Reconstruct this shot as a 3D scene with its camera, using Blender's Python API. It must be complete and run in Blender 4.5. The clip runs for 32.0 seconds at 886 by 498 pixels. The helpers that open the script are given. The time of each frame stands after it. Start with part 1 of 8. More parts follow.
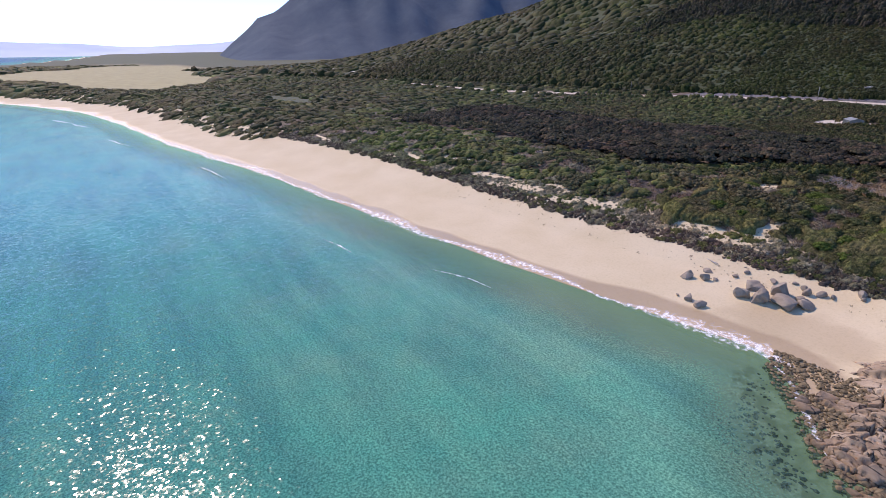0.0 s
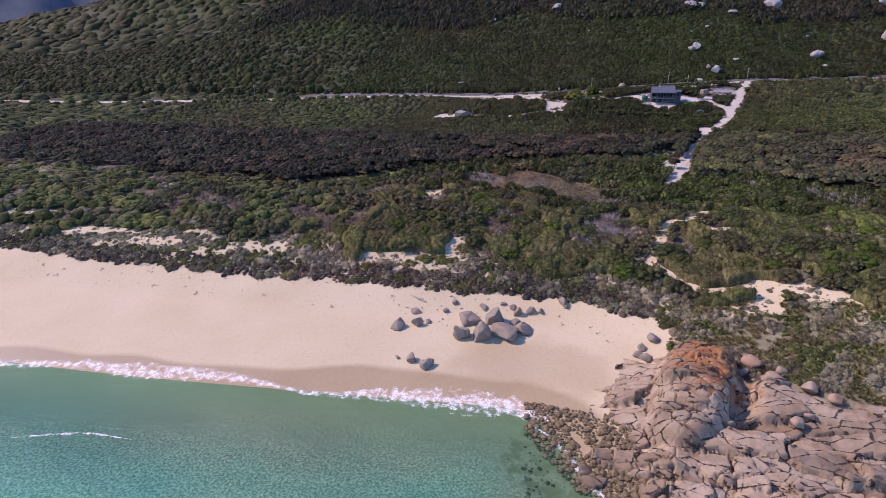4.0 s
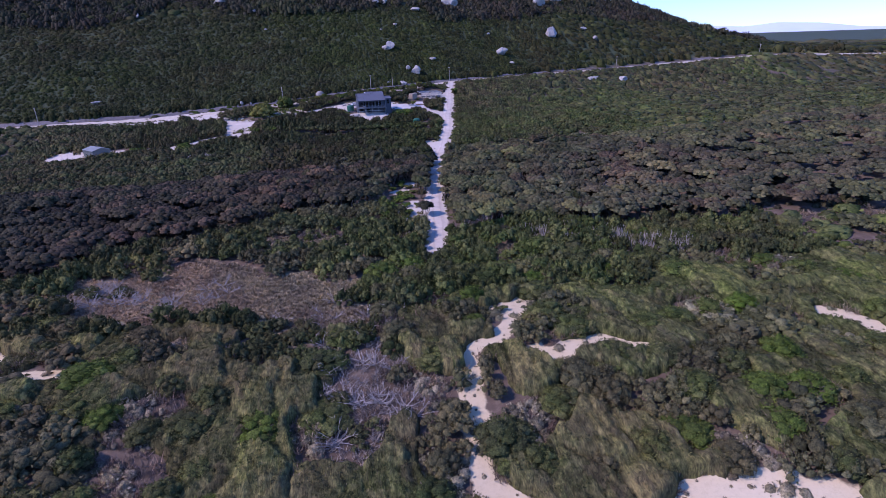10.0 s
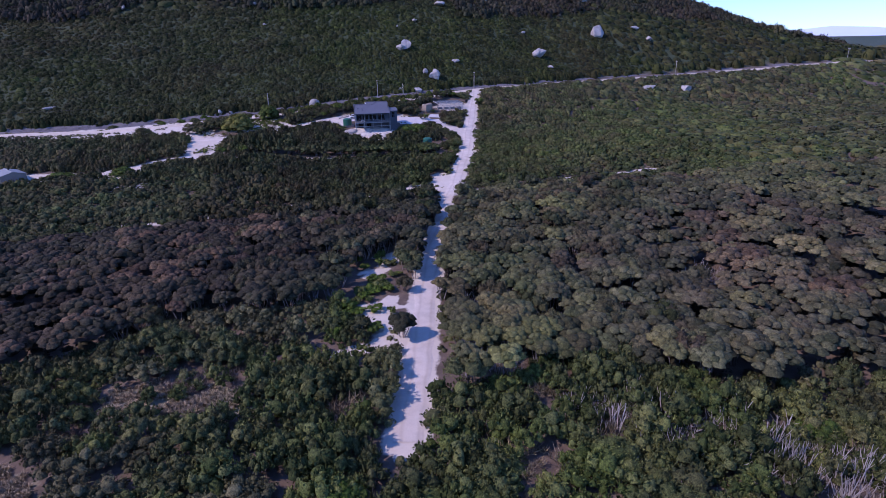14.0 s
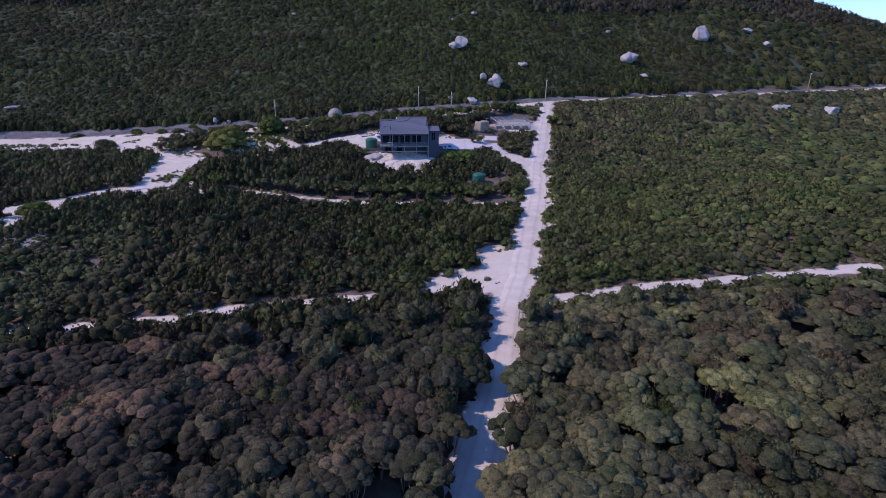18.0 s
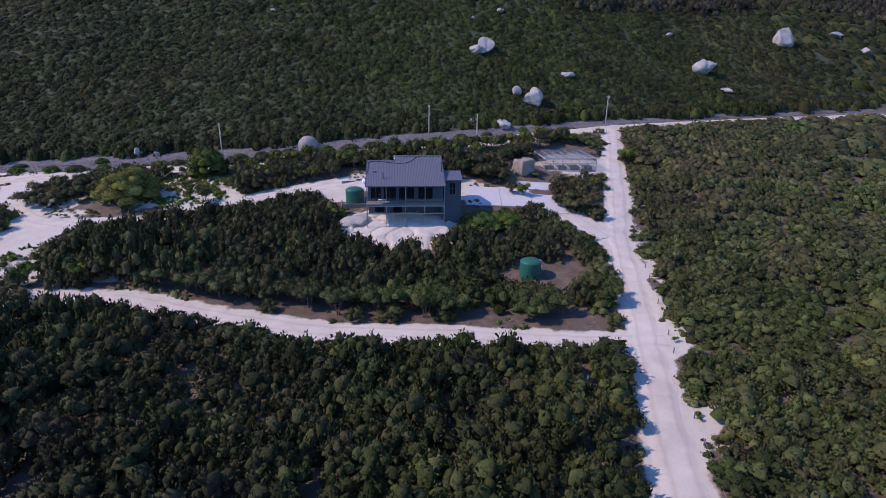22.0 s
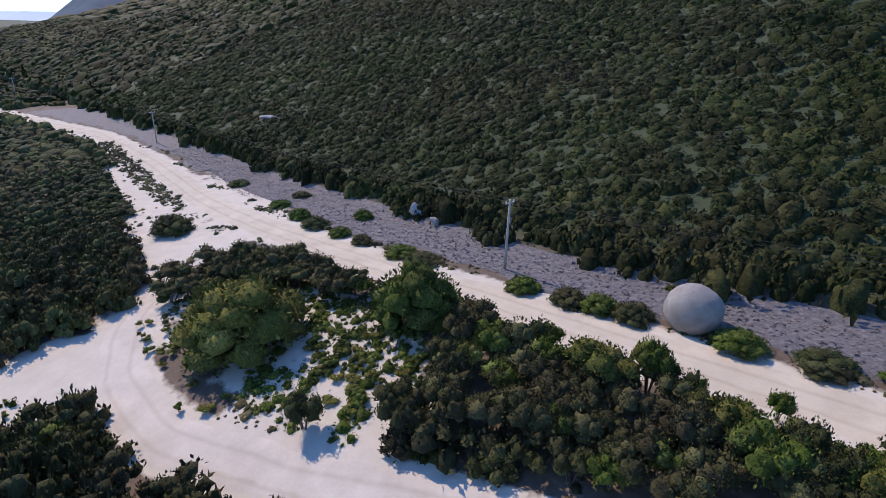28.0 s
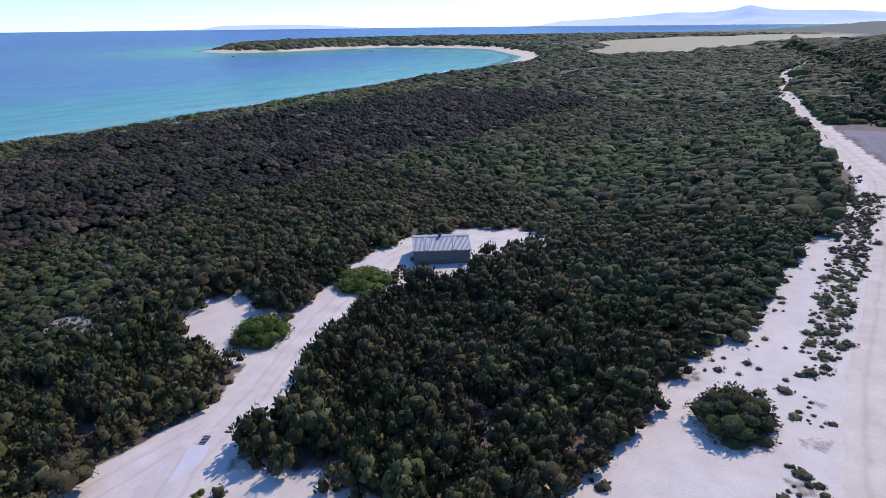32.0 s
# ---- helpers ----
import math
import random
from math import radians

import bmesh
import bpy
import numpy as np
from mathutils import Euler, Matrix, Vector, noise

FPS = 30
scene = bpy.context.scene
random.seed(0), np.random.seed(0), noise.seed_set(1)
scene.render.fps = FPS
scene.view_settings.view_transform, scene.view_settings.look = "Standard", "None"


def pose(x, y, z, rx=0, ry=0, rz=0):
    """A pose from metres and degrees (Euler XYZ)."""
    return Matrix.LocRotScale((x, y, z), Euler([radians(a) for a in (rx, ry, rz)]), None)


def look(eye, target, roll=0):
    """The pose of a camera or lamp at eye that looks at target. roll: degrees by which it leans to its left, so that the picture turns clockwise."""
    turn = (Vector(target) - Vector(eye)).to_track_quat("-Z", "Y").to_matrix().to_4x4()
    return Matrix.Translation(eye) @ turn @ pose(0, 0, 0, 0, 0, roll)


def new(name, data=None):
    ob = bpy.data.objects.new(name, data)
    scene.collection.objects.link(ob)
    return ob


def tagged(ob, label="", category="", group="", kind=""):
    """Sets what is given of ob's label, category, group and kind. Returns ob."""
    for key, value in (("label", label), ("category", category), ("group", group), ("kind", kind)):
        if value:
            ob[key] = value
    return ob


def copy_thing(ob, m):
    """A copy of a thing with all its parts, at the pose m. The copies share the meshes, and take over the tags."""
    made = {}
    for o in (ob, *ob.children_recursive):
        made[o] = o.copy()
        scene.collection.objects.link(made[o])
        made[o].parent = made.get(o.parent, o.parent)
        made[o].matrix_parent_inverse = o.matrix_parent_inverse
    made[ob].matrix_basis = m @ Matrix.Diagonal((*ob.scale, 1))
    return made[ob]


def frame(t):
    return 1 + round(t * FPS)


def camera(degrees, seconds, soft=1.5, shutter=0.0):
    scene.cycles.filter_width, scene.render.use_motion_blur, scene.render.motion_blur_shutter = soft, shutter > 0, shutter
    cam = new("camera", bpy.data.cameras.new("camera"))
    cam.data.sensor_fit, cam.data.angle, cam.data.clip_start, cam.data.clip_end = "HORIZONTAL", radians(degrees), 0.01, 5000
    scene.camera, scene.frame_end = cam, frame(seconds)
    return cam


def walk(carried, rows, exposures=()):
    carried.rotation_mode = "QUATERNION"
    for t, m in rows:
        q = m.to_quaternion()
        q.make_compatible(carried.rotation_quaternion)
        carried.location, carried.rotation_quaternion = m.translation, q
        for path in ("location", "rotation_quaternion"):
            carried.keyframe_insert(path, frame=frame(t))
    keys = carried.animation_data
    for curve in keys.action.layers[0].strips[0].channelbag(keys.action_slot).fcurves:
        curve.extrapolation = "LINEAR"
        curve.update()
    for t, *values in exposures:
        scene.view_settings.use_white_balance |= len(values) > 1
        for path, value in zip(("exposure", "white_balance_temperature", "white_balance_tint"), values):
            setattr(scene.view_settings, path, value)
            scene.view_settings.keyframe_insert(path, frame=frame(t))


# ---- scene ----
# ---------------------------------------------------------------- camera and its walk
cam = camera(78.92, 32.0, soft=0.85)
PATH = [
    (0, (25.89, -401.48, 58.63), (-14.01, -376.90, 41.19), -0.69),
    (0.5, (21.42, -399.06, 58.61), (-15.67, -370.48, 41.08), -0.60),
    (1, (17.13, -396.35, 58.61), (-17.20, -364.54, 41.01), -0.52),
    (1.5, (12.94, -393.53, 58.55), (-18.66, -359.01, 40.95), -0.48),
    (2, (8.99, -390.36, 58.61), (-19.58, -353.31, 40.98), -0.43),
    (2.5, (5.28, -386.32, 58.69), (-20.08, -347.04, 40.98), -0.48),
    (3, (1.56, -381.88, 58.49), (-20.59, -340.70, 40.79), -0.54),
    (3.5, (-2.00, -376.96, 58.36), (-21.30, -334.38, 40.63), -0.56),
    (4, (-5.52, -371.58, 58.16), (-21.92, -327.79, 40.45), -0.59),
    (4.5, (-8.63, -365.75, 57.98), (-22.02, -320.98, 40.21), -0.57),
    (6.5, (-16.49, -340.22, 57.37), (-18.49, -293.56, 39.51), -0.84),
    (7, (-17.21, -333.26, 57.08), (-16.75, -286.56, 39.23), -0.96),
    (7.5, (-17.46, -326.16, 56.79), (-15.19, -279.52, 38.92), -1.07),
    (8, (-17.30, -318.87, 56.42), (-13.62, -272.30, 38.59), -1.28),
    (8.5, (-16.72, -311.50, 56.14), (-11.70, -265.06, 38.31), -1.37),
    (9, (-15.72, -304.30, 55.85), (-9.39, -258.01, 38.04), -1.52),
    (9.5, (-14.28, -296.91, 55.48), (-7.03, -250.74, 37.69), -1.60),
    (10, (-12.61, -289.49, 55.20), (-4.57, -243.44, 37.46), -1.65),
    (10.5, (-10.84, -282.01, 54.96), (-2.31, -236.04, 37.23), -1.65),
    (11, (-8.82, -274.50, 54.65), (-0.93, -228.40, 36.98), -1.57),
    (11.5, (-6.61, -266.81, 54.44), (0.07, -220.50, 36.80), -1.47),
    (12, (-4.57, -259.07, 54.26), (2.16, -212.76, 36.65), -1.38),
    (12.5, (-2.56, -251.47, 54.19), (3.96, -205.13, 36.58), -1.26),
    (13, (-0.58, -244.34, 54.17), (5.83, -197.98, 36.57), -1.06),
    (13.5, (1.52, -237.46, 54.34), (7.53, -191.06, 36.71), -0.96),
    (15.5, (7.66, -208.46, 55.40), (11.05, -161.81, 37.72), -0.61),
    (16, (8.42, -199.76, 55.01), (11.00, -153.06, 37.31), -0.29),
    (16.5, (9.27, -190.96, 54.63), (11.20, -144.22, 36.96), -0.03),
    (17, (9.93, -182.23, 54.05), (11.47, -135.46, 36.44), 0.23),
    (17.5, (10.24, -173.60, 53.49), (11.47, -126.79, 35.96), 0.46),
    (18, (10.32, -165.26, 52.84), (11.25, -118.40, 35.40), 0.66),
    (18.5, (10.60, -157.17, 52.16), (11.19, -110.24, 34.93), 0.77),
    (19, (10.79, -149.29, 51.47), (11.08, -102.27, 34.47), 0.63),
    (19.5, (10.82, -141.58, 50.90), (10.88, -94.49, 34.08), 0.61),
    (20, (10.56, -133.47, 50.80), (10.56, -86.36, 34.05), 0.61),
    (20.5, (10.13, -125.68, 50.85), (10.11, -78.56, 34.13), 0.63),
    (21, (9.57, -118.09, 50.89), (9.60, -70.95, 34.21), 0.69),
    (21.5, (9.09, -110.58, 50.91), (9.15, -63.43, 34.26), 0.77),
    (22, (8.58, -103.09, 50.91), (8.69, -55.93, 34.30), 0.95),
    (22.5, (7.95, -95.32, 50.93), (8.14, -48.16, 34.33), 1.13),
    (23, (7.37, -87.59, 51.01), (7.60, -40.43, 34.39), 1.33),
    (23.5, (6.76, -79.94, 51.13), (7.09, -32.78, 34.52), 1.52),
    (24, (6.25, -72.34, 51.12), (6.65, -25.16, 34.58), 1.53),
    (24.5, (6.09, -64.84, 51.02), (5.53, -17.62, 34.57), 1.55),
    (26.5, (1.36, -35.83, 51.64), (-16.22, 7.67, 34.37), 2.27),
    (27, (-0.42, -28.92, 51.91), (-22.50, 12.36, 34.33), 2.33),
    (27.5, (-2.80, -22.21, 52.14), (-30.80, 15.10, 34.15), 2.33),
    (28, (-5.92, -15.56, 52.09), (-41.75, 14.04, 33.64), 1.99),
    (28.5, (-9.88, -9.32, 52.15), (-51.58, 10.76, 33.23), 1.46),
    (29, (-14.42, -3.92, 52.33), (-59.68, 5.07, 33.07), 0.73),
    (29.5, (-19.78, 0.60, 52.17), (-65.76, -2.74, 32.81), -0.00),
    (30, (-25.83, 3.74, 52.11), (-70.20, -8.75, 32.71), -0.40),
    (30.5, (-31.93, 5.77, 51.96), (-73.81, -13.52, 32.62), -0.68),
    (31, (-38.14, 6.53, 52.01), (-77.52, -17.47, 32.68), -0.71),
    (31.5, (-44.25, 6.44, 52.10), (-81.41, -20.90, 32.81), -0.61),
    (32, (-50.15, 5.50, 52.03), (-85.47, -24.24, 32.84), -0.63),
]
walk(cam, [(t, look(eye, target, roll)) for t, eye, target, roll in PATH],
     [(0.0, 0.2, 8100, 29), (2.0, 0.19, 8300, 34), (4.0, 0.17, 7950, 39), (7.0, 0.13, 6950, 40), (12.0, 0.03, 6100, 47), (18.0, -0.05, 6700, 36), (24.0, 0.11, 7150, 28), (28.0, 0.2, 7550, 21), (32.0, 0.17, 6750, 24)])

# ---------------------------------------------------------------- sky and sun
SUN_AZ, SUN_EL = radians(94.0), radians(42.5)  # azimuth to the left of +y
world = bpy.data.worlds.new("sky")
scene.world = world
world.use_nodes = True
wn = world.node_tree.nodes
sky = wn.new("ShaderNodeTexSky")
sky.sky_type, sky.sun_disc = "NISHITA", False
sky.sun_elevation, sky.sun_rotation = SUN_EL, -SUN_AZ
sky.altitude, sky.air_density, sky.dust_density, sky.ozone_density = 50, 1.0, 0.0, 3.0
tint = wn.new("ShaderNodeMix")
tint.data_type, tint.blend_type = "RGBA", "MULTIPLY"
tint.inputs["Factor"].default_value, tint.inputs["B"].default_value = 1.0, (0.48, 0.81, 1.22, 1.0)  # a clear blue southern sky
world.node_tree.links.new(sky.outputs["Color"], tint.inputs["A"])
world.node_tree.links.new(tint.outputs["Result"], wn["Background"].inputs["Color"])
wn["Background"].inputs["Strength"].default_value = 0.19
sun = new("sun", bpy.data.lights.new("sun", "SUN"))
sun.data.energy, sun.data.angle, sun.data.color = 3.1, radians(0.53), (1.0, 0.95, 0.87)
TO_SUN = Vector((-math.sin(SUN_AZ) * math.cos(SUN_EL), math.cos(SUN_AZ) * math.cos(SUN_EL), math.sin(SUN_EL)))
sun.matrix_world = look(TO_SUN * 300, (0, 0, 0))


# ---------------------------------------------------------------- material helpers
def tree_of(name):
    m = bpy.data.materials.new(name)
    m.use_nodes = True
    nt = m.node_tree
    return m, nt, nt.nodes["Principled BSDF"]


def add(nt, kind, **values):
    n = nt.nodes.new(kind)
    for key, value in values.items():
        if key in n.inputs:
            n.inputs[key].default_value = value
    return n


def noise_of(nt, scale, detail=4.0, rough=0.6, source=None):
    n = add(nt, "ShaderNodeTexNoise", Scale=scale, Detail=detail, Roughness=rough)
    if source is None:
        source = add(nt, "ShaderNodeNewGeometry").outputs["Position"]
    nt.links.new(source, n.inputs["Vector"])
    return n.outputs["Fac"]


def ramp(nt, fac, stops):
    r = nt.nodes.new("ShaderNodeValToRGB")
    while len(r.color_ramp.elements) < len(stops):
        r.color_ramp.elements.new(0.5)
    for e, (p, c) in zip(r.color_ramp.elements, stops):
        e.position, e.color = p, (*c, 1.0) if len(c) == 3 else c
    nt.links.new(fac, r.inputs["Fac"])
    return r.outputs["Color"]


def mix(nt, fac, a, b, how="MIX"):
    n = nt.nodes.new("ShaderNodeMix")
    n.data_type, n.blend_type = "RGBA", how
    for sock, v in ((n.inputs["Factor"], fac), (n.inputs["A"], a), (n.inputs["B"], b)):
        if sock.type == "VALUE" and isinstance(v, (int, float)):
            sock.default_value = v
        elif isinstance(v, tuple):
            sock.default_value = (*v, 1.0)
        else:
            nt.links.new(v, sock)
    return n.outputs["Result"]


def maths(nt, how, a, b=0.0, c=0.0, clamp=False):
    n = nt.nodes.new("ShaderNodeMath")
    n.operation, n.use_clamp = how, clamp
    for sock, v in zip(n.inputs, (a, b, c)):
        if isinstance(v, (int, float)):
            sock.default_value = v
        else:
            nt.links.new(v, sock)
    return n.outputs["Value"]




def bump(nt, bsdf, fac, strength, distance):
    b = add(nt, "ShaderNodeBump", Strength=strength, Distance=distance)
    nt.links.new(fac, b.inputs["Height"])
    nt.links.new(b.outputs["Normal"], bsdf.inputs["Normal"])


def attr(nt, name):
    a = nt.nodes.new("ShaderNodeAttribute")
    a.attribute_name = name
    return a


def plain(name, colour, rough=0.6, metal=0.0, grain=0.12, scale=3.0, fine=40.0, relief=0.15, spec=0.4):
    """A surface with blotches and fine grain about one base colour."""
    m, nt, b = tree_of(name)
    src = add(nt, "ShaderNodeTexCoord").outputs["Object"]
    big, small = noise_of(nt, scale, source=src), noise_of(nt, fine, source=src)
    lo = tuple(c * (1 - grain) for c in colour)
    hi = tuple(min(1, c * (1 + grain)) for c in colour)
    col = mix(nt, small, ramp(nt, big, [(0.3, lo), (0.7, hi)]), tuple(c * (1 - 0.7 * grain) for c in colour))
    nt.links.new(col, b.inputs["Base Color"])
    b.inputs["Roughness"].default_value, b.inputs["Metallic"].default_value = rough, metal
    b.inputs["Specular IOR Level"].default_value = spec
    if relief:
        bump(nt, b, small, relief, 0.02)
    return m


def leaves(name, dark, mid, light, patch, rough=0.65, clump=0.12, grainy=1.0, gain=1.0, streak=0.0, crisp=1.0):
    """Foliage: each spray and each bush its own tone, drifts of another colour over the stand; streak combs it along the sea wind."""
    m, nt, b = tree_of(name)
    dark, mid, light, patch = ((c[0] * gain * 1.06, c[1] * gain * 0.95, c[2] * gain * 1.02) for c in (dark, mid, light, patch))
    geo = add(nt, "ShaderNodeNewGeometry")
    pos = geo.outputs["Position"]
    own = ramp(nt, geo.outputs["Random Per Island"], [(0.0, dark), (0.5, mid), (1.0, light)]) if not streak else ramp(nt, noise_of(nt, 1.3, 3.0, 0.6, pos), [(0.35, dark), (0.5, mid), (0.66, light)])
    bush = attr(nt, "tone").outputs["Fac"]
    f = maths(nt, "MULTIPLY_ADD", noise_of(nt, clump, 3.0, source=pos), 2.6, -1.05, True)
    col = mix(nt, f, own, mix(nt, 0.7, own, patch))
    odd = maths(nt, "FRACT", maths(nt, "MULTIPLY", bush, 3.7))  # some bushes lean towards the other colour
    col = mix(nt, maths(nt, "MULTIPLY_ADD", odd, 2.6, -1.9, True), col, mix(nt, 0.6, col, patch))
    g = maths(nt, "MULTIPLY_ADD", noise_of(nt, 0.035, 3.0, source=pos), 2.4, -0.75, True)
    col = mix(nt, g, mix(nt, 1.0, col, (0.74, 0.75, 0.78), "MULTIPLY"), col)
    tract = noise_of(nt, 0.011, 4.0, 0.6, source=pos)
    col = mix(nt, 1.0, col, ramp(nt, tract, [(0.36, (1.14, 0.98, 1.0)), (0.5, (0.94, 0.94, 0.94)), (0.62, (0.97, 1.06, 0.86))]), "MULTIPLY")
    place = pos
    if streak:
        comb = nt.nodes.new("ShaderNodeMapping")
        comb.inputs["Scale"].default_value, comb.inputs["Rotation"].default_value = (1.0, streak, streak), (0, 0, 0.12)
        nt.links.new(pos, comb.inputs["Vector"])
        place = comb.outputs["Vector"]
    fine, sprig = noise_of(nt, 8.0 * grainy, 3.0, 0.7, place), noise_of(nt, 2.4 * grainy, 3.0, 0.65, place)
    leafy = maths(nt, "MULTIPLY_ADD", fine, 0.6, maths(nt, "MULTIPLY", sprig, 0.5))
    # shade in the gaps and light on leaf tips put into the colour
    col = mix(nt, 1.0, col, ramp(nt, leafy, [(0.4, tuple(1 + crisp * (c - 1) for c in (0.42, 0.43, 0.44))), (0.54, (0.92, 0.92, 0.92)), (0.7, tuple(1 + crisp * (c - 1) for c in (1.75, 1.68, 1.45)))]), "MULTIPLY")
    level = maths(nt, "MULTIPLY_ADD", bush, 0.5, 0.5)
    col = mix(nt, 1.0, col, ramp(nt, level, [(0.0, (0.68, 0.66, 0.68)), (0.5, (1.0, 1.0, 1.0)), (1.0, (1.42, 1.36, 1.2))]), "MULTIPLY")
    nt.links.new(col, b.inputs["Base Color"])
    b.inputs["Roughness"].default_value = rough
    b.inputs["Specular IOR Level"].default_value = 0.04
    bump(nt, b, leafy, 0.9, 0.3 / grainy)
    return m


# ---------------------------------------------------------------- ground, sand, water, foliage
def ground_material():
    m, nt, b = tree_of("ground_cover")
    pos = add(nt, "ShaderNodeNewGeometry").outputs["Position"]
    cover = attr(nt, "cover")
    sep = nt.nodes.new("ShaderNodeSeparateColor")
    nt.links.new(cover.outputs["Color"], sep.inputs["Color"])
    n1, n2, n3 = noise_of(nt, 0.5, 5.0, 0.65, pos), noise_of(nt, 6.0, 5.0, 0.7, pos), noise_of(nt, 0.06, 3.0, 0.5, pos)
    litter = mix(nt, n2, ramp(nt, n1, [(0.3, (0.06, 0.044, 0.03)), (0.55, (0.16, 0.112, 0.078)), (0.75, (0.32, 0.25, 0.19))]), (0.12, 0.085, 0.06))
    white = mix(nt, n2, ramp(nt, n1, [(0.25, (0.5, 0.43, 0.34)), (0.7, (0.71, 0.635, 0.52))]), (0.59, 0.52, 0.42))
    cream = mix(nt, n2, ramp(nt, n3, [(0.3, (0.59, 0.47, 0.275)), (0.7, (0.73, 0.61, 0.41))]), (0.67, 0.55, 0.355))
    cream = mix(nt, 1.0, cream, ramp(nt, noise_of(nt, 1.6, 8.0, 0.8, pos), [(0.36, (0.9, 0.89, 0.87)), (0.5, (1.0, 1.0, 1.0)), (0.7, (1.04, 1.03, 1.02))]), "MULTIPLY")
    dry = mix(nt, n2, ramp(nt, n1, [(0.3, (0.145, 0.13, 0.078)), (0.7, (0.345, 0.31, 0.195))]), (0.245, 0.218, 0.13))
    straw = mix(nt, n2, ramp(nt, n3, [(0.3, (0.26, 0.23, 0.1)), (0.7, (0.42, 0.37, 0.18))]), (0.34, 0.3, 0.14))
    edge = maths(nt, "MULTIPLY_ADD", n1, 0.9, -0.45)

    def step(channel, soft=5.0):
        return maths(nt, "MULTIPLY_ADD", maths(nt, "ADD", sep.outputs[channel], edge), soft, 0.5 - soft * 0.5, True)

    col = mix(nt, step("Blue"), litter, dry)
    green = mix(nt, n2, ramp(nt, n1, [(0.3, (0.028, 0.042, 0.014)), (0.7, (0.06, 0.084, 0.03))]), (0.04, 0.056, 0.02))
    col = mix(nt, attr(nt, "green").outputs["Fac"], col, green)
    col = mix(nt, attr(nt, "field").outputs["Fac"], col, straw)
    col = mix(nt, step("Red"), col, white)
    col = mix(nt, maths(nt, "MULTIPLY_ADD", maths(nt, "MULTIPLY_ADD", edge, 0.7, sep.outputs["Green"]), 7.0, -3.0, True), col, cream)
    wet = maths(nt, "MULTIPLY_ADD", attr(nt, "wet").outputs["Fac"], 2.0, -0.5, True)
    col = mix(nt, wet, col, mix(nt, 1.0, col, (0.72, 0.64, 0.55), "MULTIPLY"))
    nt.links.new(col, b.inputs["Base Color"])
    rough = maths(nt, "MULTIPLY_ADD", wet, -0.55, 0.9)
    nt.links.new(rough, b.inputs["Roughness"])
    bump(nt, b, mix(nt, 0.5, n1, n2), 0.3, 0.25)
    return m


def sand_material(name, lo, hi, track):
    m, nt, b = tree_of(name)
    pos = add(nt, "ShaderNodeNewGeometry").outputs["Position"]
    n1, n2, n3 = noise_of(nt, 0.35, 5.0, 0.6, pos), noise_of(nt, 5.0, 6.0, 0.75, pos), noise_of(nt, 25.0, 4.0, 0.7, pos)
    col = ramp(nt, n1, [(0.3, lo), (0.7, hi)])
    col = mix(nt, maths(nt, "MULTIPLY_ADD", n2, 1.6, -0.5, True), mix(nt, 1.0, col, (0.86, 0.84, 0.82), "MULTIPLY"), col)
    lane = attr(nt, "lane").outputs["Fac"]
    tr = maths(nt, "MULTIPLY_ADD", maths(nt, "ABSOLUTE", maths(nt, "SUBTRACT", maths(nt, "ABSOLUTE", maths(nt, "MULTIPLY_ADD", n1, 0.5, lane)), 1.0)), -2.6, maths(nt, "MULTIPLY_ADD", n2, 0.9, 0.45), True)
    col = mix(nt, maths(nt, "MULTIPLY", tr, track), col, mix(nt, 1.0, col, (0.84, 0.81, 0.77), "MULTIPLY"))
    nt.links.new(col, b.inputs["Base Color"])
    b.inputs["Roughness"].default_value = 0.92
    bump(nt, b, mix(nt, 0.6, n2, n3), 0.5, 0.08)
    return m


